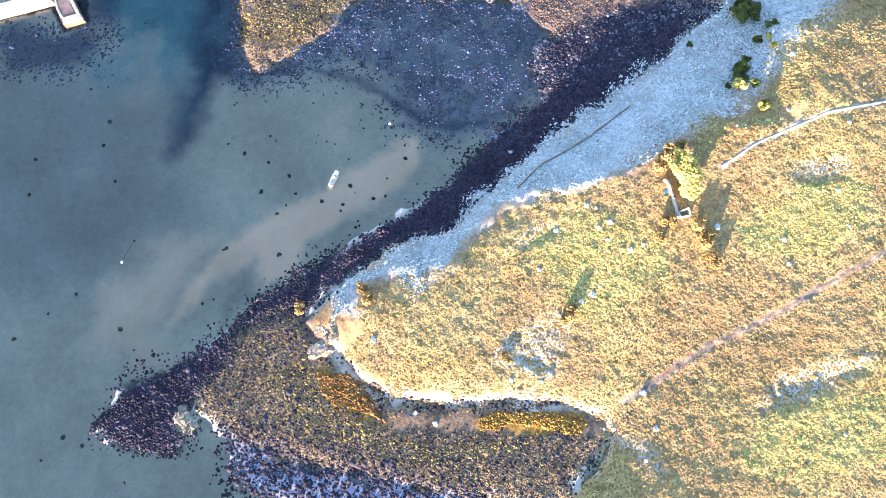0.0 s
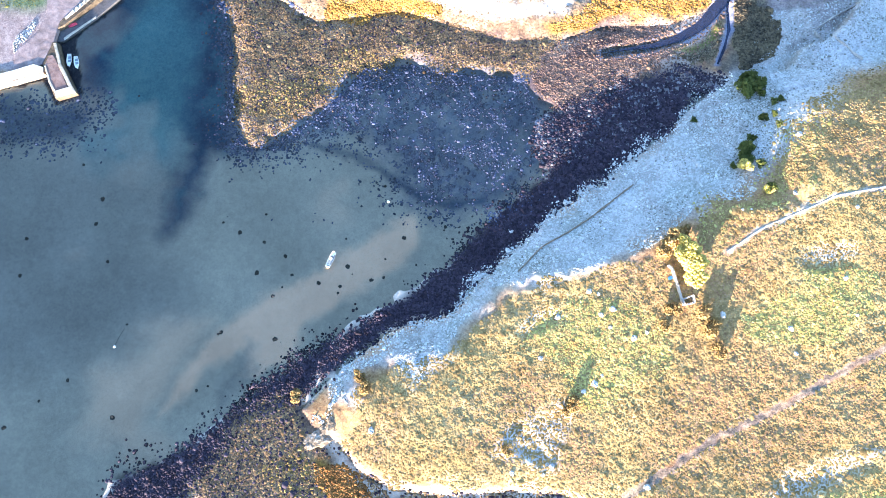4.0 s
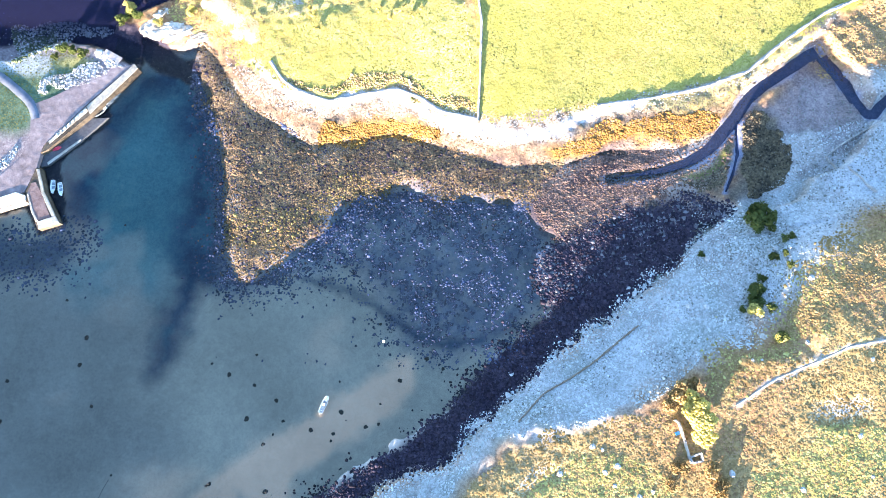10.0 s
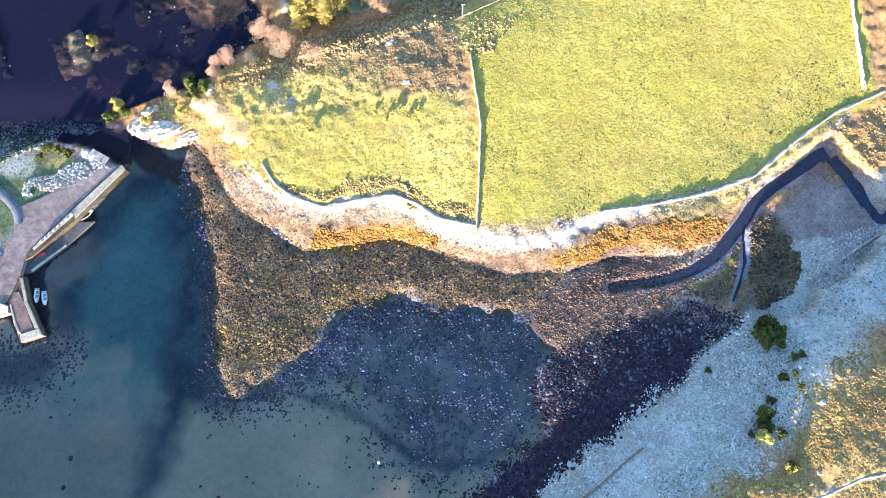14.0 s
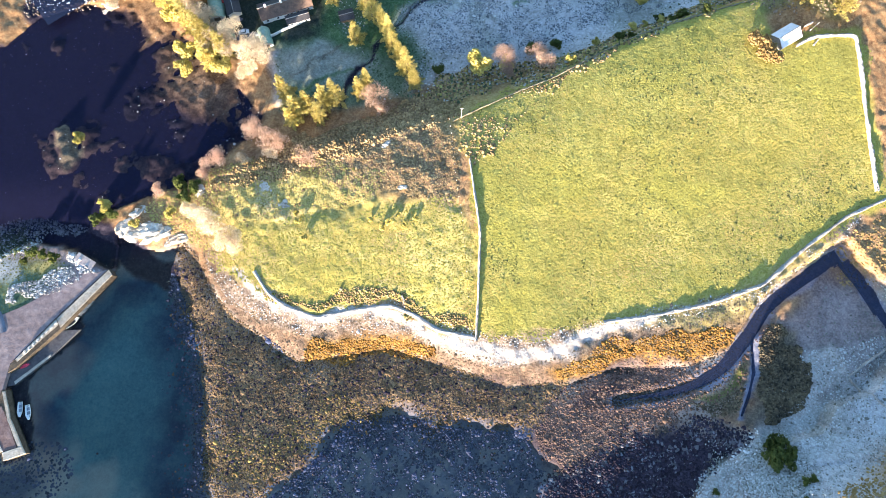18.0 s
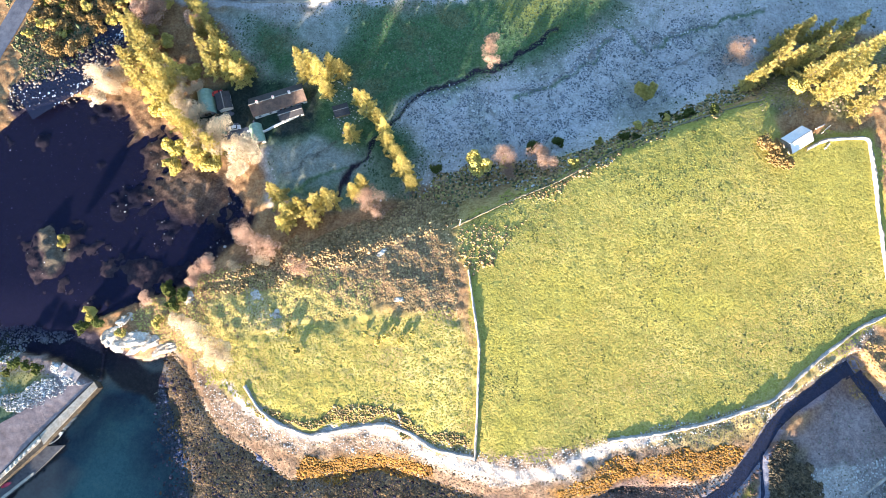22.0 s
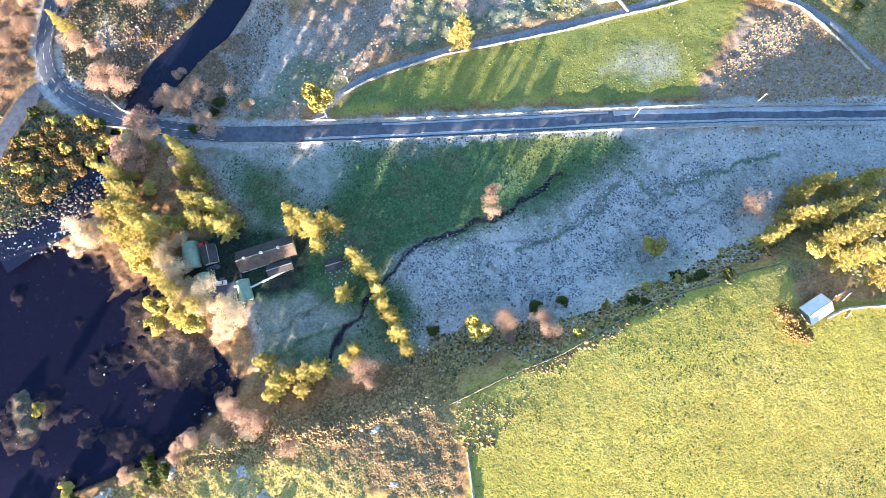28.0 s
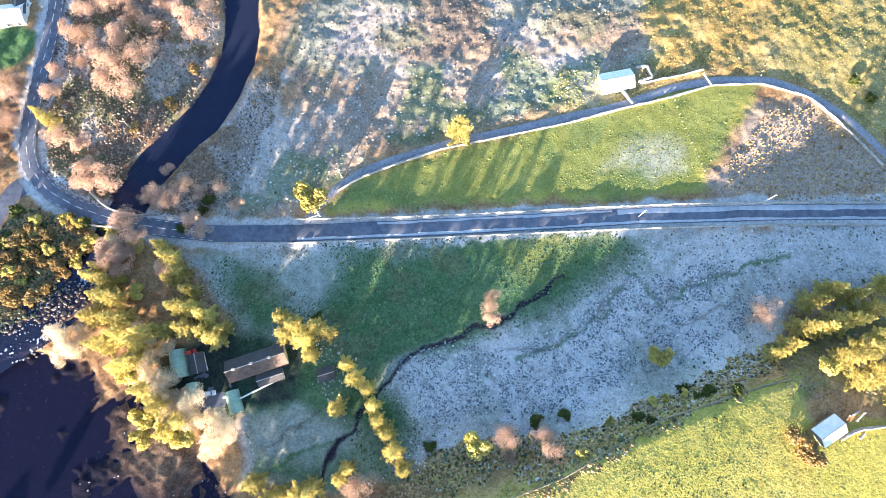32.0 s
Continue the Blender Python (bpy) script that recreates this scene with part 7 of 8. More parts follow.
FOAM_WHITE = surface("foam", (0.30, 0.36, 0.45), (0.82, 0.86, 0.90), 1.5, 0.7, bump=0.2)


def river_top(x, y):
    """Level of the river at its nearest bend."""
    near = np.argmin([(x - p[0]) ** 2 + (y - p[1]) ** 2 for p in RIVER], axis=0)
    return np.array(levels)[near] + 0.04


scatter("foam", FOAM, 420, 0.26, 0.07, FOAM_WHITE, "white water breaking over the rapids", "foam", 71, clump=0.5, over=river_top)
scatter("foam", RAPIDS, 130, 0.24, 0.06, FOAM_WHITE, "flecks of foam on the river", "foam", 72, clump=0.7, over=river_top)


# ---------------------------------------------------------------- rocks
def rock_mesh(seed, rough=0.35):
    bm = bmesh.new()
    bmesh.ops.create_icosphere(bm, subdivisions=4, radius=1)
    for v in bm.verts:
        p = v.co + Vector((seed * 3.1, 0, 0))
        d = noise.noise(p * 1.1) * rough + noise.noise(p * 2.7) * rough * 0.55 + noise.noise(p * 7) * rough * 0.22
        v.co *= 1 + d
        v.co.z = max(v.co.z, -0.5)
        v.co.z = 0.82 * v.co.z + 0.18 * round(v.co.z * 5) / 5
    return bm


def outcrop(x, y, size, turn, label, material, sink=0.35, name="rock_outcrop", seed=1):
    """A thing of broken, tilted slabs of rock grown together."""
    rng = random.Random(seed)
    ob = thing(name, on_ground(x, y, -sink, turn) @ Matrix.Diagonal((*size, 1)), label, "rock")
    for k in range(9 + int(7 * min(1, size[0] / 8))):
        bm = bmesh.new()
        a, d = rng.uniform(0, math.tau), rng.uniform(0, 0.75) if k else 0
        s = rng.uniform(0.25, 0.5) * (1.25 - 0.6 * d)
        tilt = Euler((rng.uniform(-0.3, 0.1), rng.uniform(-0.2, 0.2), rng.uniform(0, 0.9)))
        for _ in range(18):
            p = Vector([rng.gauss(0, 1) for _ in range(3)]).normalized()
            p = Vector((p.x * s * 1.25, p.y * s, max(-0.5, min(0.6, p.z)) * (1.2 - d) * rng.uniform(0.5, 0.75)))
            p.rotate(tilt)
            bm.verts.new((p + Vector((d * math.cos(a), d * math.sin(a), 0.08))))
        made = bmesh.ops.convex_hull(bm, input=bm.verts)
        bmesh.ops.delete(bm, geom=list({g for g in made["geom_interior"] if isinstance(g, bmesh.types.BMVert)}), context="VERTS")
        bmesh.ops.subdivide_edges(bm, edges=bm.edges[:], cuts=3, use_grid_fill=True)
        bmesh.ops.triangulate(bm, faces=bm.faces[:])
        for v in bm.verts:
            q = v.co * 3.0 + Vector((seed, k, 0))
            v.co += (noise.noise_vector(q) * 0.05 + noise.noise_vector(q * 2.6) * 0.03) * (0.5 + s)
        part("slab", bm, material, ob)
    return ob


BROWN_ROCK = surface("brown_outcrop", (0.07, 0.05, 0.035), (0.42, 0.4, 0.38), 1.2, 0.9, bump=0.9, mid=(0.2, 0.16, 0.12))
OUTCROP = surface("bare_outcrop", (0.20, 0.14, 0.09), (0.80, 0.77, 0.72), 0.9, 0.9, bump=0.9, mid=(0.52, 0.47, 0.40))
for k, ((x, y), size, turn, label) in enumerate((
    ([(-90.2, -18.7),][0], (5.5, 7.0, 3.4), 40, "bare sunlit rock stack at the tip of the point"),
    ([(-91.9, -20.8),][0], (9.0, 9.0, 1.3), 20, "ledge of brown rock at the foot of the stack"),
    ([(-43.4, 6.3),][0], (7.5, 4.5, 2.6), 15, "pale rock outcrop above the beach"),
    ([(-39.4, 12.3),][0], (5.0, 4.0, 2.2), 60, "grey rock outcrop in the shade"),
    ([(-114.8, 215.0),][0], (10.0, 6.0, 3.6), 10, "white rock headland beside the channel"),
    ([(-123.0, 217.9),][0], (6.0, 5.0, 2.6), 40, "white rock headland beside the channel"),
    ([(-104.5, 213.5),][0], (6.0, 4.0, 2.4), 20, "brown rock ledge above the channel"),
    ([(-17.4, 231.8),][0], (2.6, 1.6, 1.2), 0, "white boulder in dead bracken"),
    ([(-24.4, 248.6),][0], (3.0, 1.8, 1.0), 10, "white boulder on the hilltop"),
    ([(109.8, 97.1),][0], (2.8, 2.0, 0.9), -10, "flat frosted slab in the grass"),
    ([(107.1, 89.5),][0], (1.4, 1.3, 1.0), 0, "pale square boulder beside a hollow"),
    ([(51.1, 28.5),][0], (2.6, 1.6, 1.2), 60, "pale boulder on the moor"),
    ([(29.3, 1.2),][0], (3.4, 1.6, 1.0), -30, "pale boulder beside a frosty hollow"),
    ([(-141.9, 310.8),][0], (4.5, 2.6, 1.6), 10, "smooth brown slab beside the rapids"),
    ([(-152.3, 313.0),][0], (2.6, 2.2, 1.6), 40, "brown boulder in the rapids"),
    ([(-143.9, 308.7),][0], (3.6, 2.2, 1.2), 10, "smooth slab beside the pool"),
    ([(61.5, 187.1),][0], (1.6, 1.2, 1.0), 0, "white boulder inside the field wall"),
    ([(-120.4, 222.5),][0], (5.0, 4.0, 2.2), 30, "white rock above the channel"),
    ([(-96.1, 231.7),][0], (4.0, 5.0, 2.0), 70, "grey rock among bare trees"),
    ([(-70.2, 232.1),][0], (5.5, 3.2, 0.8), -30, "bare white rock in the pale grass"),
    ([(-62.2, 225.0),][0], (4.4, 3.0, 0.8), -20, "bare white rock in the pale grass"),
    ([(-44.0, 129.1),][0], (1.1, 1.0, 0.7), 0, "pale rock on the mudflat"),
    # made-up rock, added where a small raft floats
    ([(-106.1, 197.0),][0], (1.8, 1.4, 0.7), 0, "weedy rock standing in the channel"),
)):
    outcrop(x, y, size, turn, label, BROWN_ROCK if k < 4 else OUTCROP, 0.4 * size[2] ** 0.5, seed=k)

boulder = tagged(part("boulder", rock_mesh(77), ROCK), "pale grey boulder half sunk in grass", "rock", "boulders")
for k, (x, y) in enumerate([(44.9, 93.8), (45.8, 94.5), (34.3, 82.3), (69.3, 114.1), (61.5, 105.1), (74.8, 117.6), (41.1, 89.4), (22.3, 75.3), (29.5, 79.6), 
    (12.1, 65.8), (10.5, 64.7), (91.4, 110.2), (92.3, 108.0), (143.2, 90.8), (26.4, 62.1), (3.1, 55.5)] + [(-12.6, 47.8), (-9.5, 46.8), (-15.6, 44.5), (-36.4, 29.5), (-38.0, 22.3), (-39.8, 18.2), (44.1, 94.5), (63.0, 110.2)]
    + [(50.0, 59.7), (53.2, 58.7), (53.9, 51.5), (57.9, 53.6), (57.0, 47.2), (51.8, 27.7), (54.2, 30.7), (47.8, 25.2), (65.3, 43.8), (69.7, 45.8), (118.2, 48.1), (140.2, 53.0), (137.6, 65.7), (95.7, 52.2), (119.6, 39.6), (37.1, 0.3), (34.1, -2.6), (23.4, -2.3), (68.6, -5.5), (68.3, -27.7), (72.1, -17.3), (133.3, -17.4), (33.0, 36.1), (39.2, 50.5), (-9.5, -14.2), (-2.6, -17.7), (55.7, -18.2), (58.8, -18.0), (-25.0, 10.3)]
    + [(116.2, 128.9), (118.5, 129.9), (104.1, 89.5), (82.4, 103.4), (86.8, 108.2), (66.8, 115.2), (69.0, 113.2), (73.3, 110.7), (103.7, 115.9), (127.0, 118.5), (45.3, 93.9), (50.1, 98.3), (63.8, 103.9), (100.9, 132.8), (95.8, 126.4), (123.1, 95.9), (23.5, 82.9), (142.8, 143.2), (153.8, 147.6)]):
    s = 0.7 + 0.5 * ((k * 7) % 5) / 4
    copy_thing(boulder, on_ground(x, y, -0.1, k * 47) @ Matrix.Diagonal((s, s * 0.8, s * 0.7, 1)))
bpy.data.objects.remove(boulder)

clump = tagged(part("weed_clump", rock_mesh(31, 0.5), DARK_ROCK), "dark weed-covered stone in shallow water", "seaweed", "weed clumps in the bay")
for k, (x, y) in enumerate([(-116.1, 44.7), (-133.0, 82.2), (-126.6, 67.8), (-69.2, 87.3), (-70.7, 64.7), (-60.5, 71.3), (-57.5, 64.4), (-60.8, 59.8), 
    (-47.6, 61.7), (-39.6, 60.5), (-40.2, 58.0), (-37.0, 67.9), (-28.0, 63.2), (-23.6, 64.3), (-23.3, 71.2), (-7.3, 87.4), 
    (-1.2, 83.9), (-82.5, 42.0), (-61.7, 40.8), (-158.3, 61.8), (-141.5, 105.5), (-123.9, 134.6), (-78.4, 79.9), (-68.8, 76.5), 
    (-85.0, 83.8), (-132.0, 92.0), (-158.4, 75.8), (-24.7, 99.5), (-38.3, 78.5), (-16.5, 79.4), (-63.9, 56.4)] + [(-143.7, 17.1), (-116.9, 12.1), (-81.7, 42.6), (-88.2, 21.9), (-84.3, 23.6), (-154.3, 7.8), (-134.6, 24.5), (-137.8, -33.2), 
    (-131.6, -25.6), (-124.4, -28.2), (-108.1, -39.8), (-122.0, -17.8)]):
    s = 0.35 + 0.4 * ((k * 5) % 7) / 6
    copy_thing(clump, on_ground(x, y, 0.0, k * 61) @ Matrix.Diagonal((s * 1.2, s, 0.28, 1)))
bpy.data.objects.remove(clump)


# ---------------------------------------------------------------- boats and moorings
def hull_mesh(length, beam, depth, square=False):
    bm = bmesh.new()
    n, rows = 11, []
    for k in range(n):
        u = k / (n - 1)
        w = beam / 2 * (min(1, 0.78 + 0.5 * u) * (1 - max(0, u - 0.55) ** 2 / 0.2025 * (0.45 if square else 1.0)))
        x = length * (u - 0.5)
        sheer = 0.12 * depth * (2 * u - 1) ** 2
        rows.append([(x, s * w * f, z + sheer * (z > 0)) for s, f, z in ((-1, 1.0, depth), (-1, 0.9, depth * 0.35), (-1, 0.35, -depth * 0.15), (1, 0.35, -depth * 0.15), (1, 0.9, depth * 0.35), (1, 1.0, depth))])
    vs = [[bm.verts.new(p) for p in r] for r in rows]
    for a, b in zip(vs[:-1], vs[1:]):
        for k in range(5):
            bm.faces.new((a[k], a[k + 1], b[k + 1], b[k]))
    bm.faces.new(vs[0][::-1])
    bm.faces.new(vs[-1])
    bmesh.ops.remove_doubles(bm, verts=bm.verts, dist=0.02)
    bmesh.ops.solidify(bm, geom=bm.faces, thickness=0.06)
    return bm


def boat(x, y, turn, length, beam, hull, inside, label, level=0.0, cabin=False, benches=3, motor=True, square=False):
    ob = thing("boat", pose(x, y, level, 0, 0, turn), label, "boat", "boats")
    d = 0.28 * beam + 0.2
    part("hull", hull_mesh(length, beam, d, square), hull, ob)
    part("floor", new_box((length * 0.74, beam * 0.66, 0.05), (-0.05 * length, 0, d * 0.3)), inside, ob)
    part("foredeck", new_box((length * 0.22, beam * 0.52, 0.06), (length * 0.33, 0, d * 0.95)), hull, ob)
    for k in range(benches):
        part("bench", new_box((0.32, beam * 0.86, 0.07), (length * (-0.36 + 0.27 * k), 0, d * 0.75)), hull, ob)
    if cabin:
        part("console", new_box((1.0, beam * 0.42, 0.9), (0.02 * length, 0, d + 0.2), 0, 0.1), hull, ob)
        part("windscreen", new_box((0.08, beam * 0.4, 0.45), (0.02 * length + 0.54, 0, d + 0.75)), GLASS_DARK, ob)
        part("seat", new_box((0.8, beam * 0.5, 0.5), (-0.22 * length, 0, d * 0.9), 0, 0.08), inside, ob)
    if motor:
        m = part("outboard_motor", new_box((0.45, 0.4, 0.65), (-length / 2 - 0.2, 0, d + 0.15), 0, 0.1), BLACK if not cabin else HULL_WHITE, ob)
        part("leg", new_box((0.16, 0.12, 0.9), (-length / 2 - 0.25, 0, d - 0.5)), BLACK, m)
    return ob


bx, by = [(-43.3, 70.5),][0]
boat(bx, by, 68, 6.2, 2.1, HULL_WHITE, HULL_INSIDE, "white open motor boat with a console, moored in shallow water", -0.05, True, 1, True, True)
for (x, y), turn in zip([(-153.5, 149.0), (-150.4, 148.1)], (-84, -76)):
    boat(x, y, turn, 5.4, 1.9, HULL_WHITE, HULL_INSIDE, "white rowing boat with a blue-grey inside, tied to the pier", -0.05)
x, y = [(-139.7, 180.7),][0]
boat(x, y, 42, 5.8, 2.0, HULL_WHITE, SLATE, "dark wooden boat with a white gunwale beside the quay", -0.05, False, 1, False)


def buoy(x, y, size, label):
    ob = thing("mooring_buoy", pose(x, y, 0), label, "buoy", "buoys")
    bm = bmesh.new()
    bmesh.ops.create_icosphere(bm, subdivisions=3, radius=size, matrix=Matrix.Diagonal((1, 1, 0.85, 1)))
    part("float", bm, HULL_WHITE, ob, smooth=True)
    part("ring", tube(bmesh.new(), (0, 0, size * 0.7), (0, 0, size * 1.2), 0.06, 0.06), BLACK, ob)
    part("band", tube(bmesh.new(), (0, 0, -0.05), (0, 0, 0.05), size * 1.02, size * 1.02, 14), BLACK, ob)


buoy(*[(-23.1, 93.4),][0], 0.55, "white round mooring buoy on calm water")
x, y = [(-119.4, 36.6),][0]
buoy(x, y, 0.5, "white round mooring buoy with a trailing rope")
part("mooring_rope", tube(tube(bmesh.new(), (x, y, 0.05), (x + 0.9, y + 3.0, -0.05), 0.07, 0.07), (x + 0.9, y + 3.0, -0.05), (x + 2.6, y + 6.6, -0.2), 0.07, 0.07), BLACK)
tagged(bpy.data.objects["mooring_rope"], "dark trailing rope of a mooring buoy", "rope")


# ---------------------------------------------------------------- quay and pier
def slab_mesh(poly, top, bottom, batter=0.3, rough=0.05):
    """A masonry block over an outline with true corners, its sides leaning out a little."""
    c = np.array([q[:2] for q in poly], float)
    if sum(a[0] * b[1] - a[1] * b[0] for a, b in zip(c, np.roll(c, -1, 0))) < 0:
        c = c[::-1]
    e = np.roll(c, -1, 0) - c
    e = e / (np.hypot(e[:, 0], e[:, 1])[:, None] + 1e-9)
    face = np.stack([e[:, 1], -e[:, 0]], 1)
    mitre = face + np.roll(face, 1, 0)
    mitre = mitre / np.maximum(np.sum(mitre * face, 1), 0.5)[:, None]
    p, out = [], []
    for i in range(len(c)):
        n = max(1, int(np.hypot(*(np.roll(c, -1, 0)[i] - c[i])) / 1.8))
        for k in range(n):
            p.append(c[i] + (np.roll(c, -1, 0)[i] - c[i]) * k / n)
            out.append(mitre[i] if k == 0 else face[i])
    bm = bmesh.new()
    rings = []
    for k, z in enumerate((bottom, (top + bottom) / 2, top - 0.15, top)):
        o = batter * (top - z) / max(0.1, top - bottom) - (0.08 if k == 3 else 0)
        rings.append([bm.verts.new((*(q + out[i] * (o + rough * random.uniform(-1, 1))), z + rough * 0.4 * random.uniform(-1, 1))) for i, q in enumerate(p)])
    n = len(p)
    for a, b in zip(rings[:-1], rings[1:]):
        for k in range(n):
            bm.faces.new((a[k], a[(k + 1) % n], b[(k + 1) % n], b[k]))
    bmesh.ops.triangulate(bm, faces=[bm.faces.new(rings[-1])])
    return bm


QUAY_STONE = surface("quay_masonry", (0.13, 0.10, 0.08), (0.62, 0.55, 0.46), 0.7, 0.9, bump=0.5, mid=(0.36, 0.30, 0.25))
SLIP = surface("weedy_concrete", (0.05, 0.05, 0.06), (0.16, 0.155, 0.16), 0.7, 0.8, bump=0.3)
TARMAC = surface("yard_tarmac", (0.09, 0.10, 0.13), (0.2, 0.215, 0.26), 0.6, 0.85, bump=0.1)
WET_WALL = surface("wet_quay_wall", (0.025, 0.02, 0.018), (0.16, 0.125, 0.09), 0.8, 0.8, bump=0.5)
PALE_STONE = surface("pale_coping", (0.20, 0.175, 0.14), (0.58, 0.54, 0.47), 0.9, 0.9, bump=0.6, mid=(0.40, 0.36, 0.30))
quay = thing("stone_quay", pose(0, 0, 0), "long stone quay with a pale coping and a concrete slip", "quay")
part("quay_wall", slab_mesh([(-126.0, 198.3), (-127.9, 200.7), (-144.5, 181.9), (-158.3, 164.9), (-158.7, 161.8), (-156.3, 163.3), (-142.1, 178.1)], 2.7, -1.6), WET_WALL, quay)
part("coping", slab_mesh([(-126.1, 198.4), (-127.7, 200.4), (-144.1, 181.6), (-142.3, 178.4)], 2.95, 2.6, 0.02), PALE_STONE, quay)
part("kerb", slab_mesh([(-144.4, 181.4), (-156.8, 166.6), (-156.0, 165.7), (-143.2, 179.5)], 2.8, 2.6, 0.02), PALE_STONE, quay)
part("slipway", slab_mesh([(-143.9, 178.8), (-141.9, 177.6), (-136.3, 178.0), (-145.3, 167.8), (-156.6, 157.6), (-159.6, 156.8), (-159.6, 162.2), 
    (-157.0, 165.4)], 0.7, -1.8, 0.25), SLIP, quay)
part("slip_edge", slab_mesh([(-145.3, 168.0), (-156.6, 157.7), (-157.2, 158.7), (-145.6, 168.8)], 0.85, 0.6, 0.0), PALE_STONE, quay)
pier = thing("stone_pier", pose(0, 0, 0), "short stone pier with a reddish concrete deck", "pier")
part("body", slab_mesh([(-159.9, 155.7), (-158.4, 155.8), (-154.8, 146.1), (-147.6, 134.3), (-154.9, 131.6), (-158.6, 138.3), (-162.2, 145.9), 
    (-161.1, 150.1)], 2.6, -1.8, 0.2), WET_WALL, pier)
part("deck", slab_mesh([(-160.5, 149.6), (-158.8, 150.1), (-156.0, 146.0), (-150.8, 136.2), (-155.8, 134.7), (-158.4, 138.7), (-161.3, 145.5)], 2.72, 2.4, 0.0, 0.03), surface("red_deck", (0.10, 0.06, 0.055), (0.32, 0.24, 0.22), 0.5, 0.9, bump=0.3, mid=(0.20, 0.135, 0.125)), pier)
part("end_coping", slab_mesh([(-155.6, 134.4), (-149.1, 136.8), (-147.4, 134.4), (-154.5, 131.8)], 2.9, 2.4, 0.05), PALE_STONE, pier)
part("side_coping", slab_mesh([(-159.4, 155.2), (-158.3, 155.2), (-154.8, 146.0), (-149.1, 136.8), (-150.3, 136.4), (-155.8, 145.5)], 2.85, 2.4, 0.05), PALE_STONE, pier)
part("edge_coping", slab_mesh([(-161.5, 145.4), (-160.8, 145.4), (-157.7, 138.5), (-155.3, 134.9), (-156.1, 134.5), (-158.5, 138.2)], 2.8, 2.4, 0.02), PALE_STONE, pier)
west = thing("quay_arm", pose(0, 0, 0), "white-topped stone quay arm beside the pier", "quay")
part("body", slab_mesh([(-189.4, 137.8), (-188.5, 133.3), (-172.1, 138.4), (-161.3, 142.1), (-161.7, 144.8), (-165.9, 146.1), (-173.0, 143.4)], 2.6, -1.8), QUAY_STONE, west)
part("coping", slab_mesh([(-189.3, 137.9), (-188.5, 133.9), (-172.2, 139.1), (-161.5, 142.5), (-161.8, 144.5), (-165.8, 145.8), (-172.9, 143.1)], 2.75, 2.4, 0.0, 0.04), WHITE_WALL, west)
yard = part("quay_yard", slab_mesh([(-162.7, 146.0), (-161.3, 150.2), (-159.6, 155.8), (-158.9, 162.0), (-158.5, 165.1), (-144.7, 182.1), (-128.0, 200.7), 
    (-132.0, 199.3), (-137.7, 199.2), (-140.8, 197.1), (-152.2, 189.3), (-159.4, 185.1), (-166.4, 182.0), (-164.3, 167.5), 
    (-167.3, 159.2), (-174.6, 150.8), (-173.2, 143.5)], 2.42, 1.0, 0.1, 0.04), surface("yard_gravel", (0.12, 0.095, 0.095), (0.40, 0.33, 0.32), 0.35, 0.9, bump=0.2, mid=(0.25, 0.195, 0.195)))
tagged(yard, "pinkish gravel yard on the quay", "yard", kind="structure")
ribbon("road_quay", [(-212.6, 206.0), (-182.9, 195.3), (-173.7, 188.8), (-165.7, 182.0), (-163.5, 176.0)], 3.4, 0.3, TARMAC, "grey tarmac drive down to the quay", "road")
slab = part("concrete_slab", new_box((8.0, 3.4, 0.35), bevel=0.06), CONCRETE)
x, y = [(-137.4, 203.5),][0]
slab.matrix_basis = on_ground(x, y, 0.25, -28)
tagged(slab, "pale concrete slab above the quay corner", "slab")
x, y = [(-154.0, 164.4),][0]
canoe = boat(x, y, 25, 3.4, 1.3, RED_HULL, RED_HULL, "small pinkish-red dinghy drawn up on the slip", 0.78, False, 1, False)
x, y = [(-154.5, 166.3),][0]
boat(x, y, 40, 4.6, 1.5, HULL_INSIDE, SLATE, "small grey dinghy drawn up on the slip", 0.75, False, 2, False)
for k, (x, y) in enumerate([(-144.1, 179.9), (-145.6, 178.2), (-147.0, 176.7), (-148.3, 175.2), (-149.7, 173.7), (-151.0, 172.2), (-152.3, 170.8), 
    (-153.6, 169.3)]):
    pots = part("lobster_pot", new_box((1.1, 0.7, 0.55), (0, 0, 0.27), 0, 0.12), POLE_WOOD)
    pots.matrix_basis = pose(x, y, 2.78, 0, 0, 40 + k * 9)
    tagged(pots, "pale stacked lobster pot on the quay", "pot", "lobster pots")


# ---------------------------------------------------------------- ruin on the moor
ruin = thing("ruined_hut", on_ground(0, 0), "roofless stone hut with pale wall tops under a tree", "ruin")
ruin.matrix_basis = pose(0, 0, 0)


def wall_part(name, a, b, tall, thick, material, parent, base=None):
    a, b = Vector(a), Vector(b)
    bm, n = bmesh.new(), max(2, int((b - a).length / 0.7))
    side = Vector((-(b - a).y, (b - a).x)).normalized() * thick / 2
    rows = []
    for k in range(n + 1):
        p = a.lerp(b, k / n)
        z = ground_z(p.x, p.y) if base is None else base
        t = z + tall * random.uniform(0.88, 1.1)
        rows.append([bm.verts.new((q.x, q.y, w)) for q, w in ((p - side, z - 0.4), (p - side * 0.95, t), (p + side * 0.95, t), (p + side, z - 0.4))])
    for r, s in zip(rows[:-1], rows[1:]):
        for k in range(4):
            bm.faces.new((r[k], r[(k + 1) % 4], s[(k + 1) % 4], s[k]))
    bm.faces.new(rows[0][::-1]), bm.faces.new(rows[-1])
    return part(name, bm, material, parent)


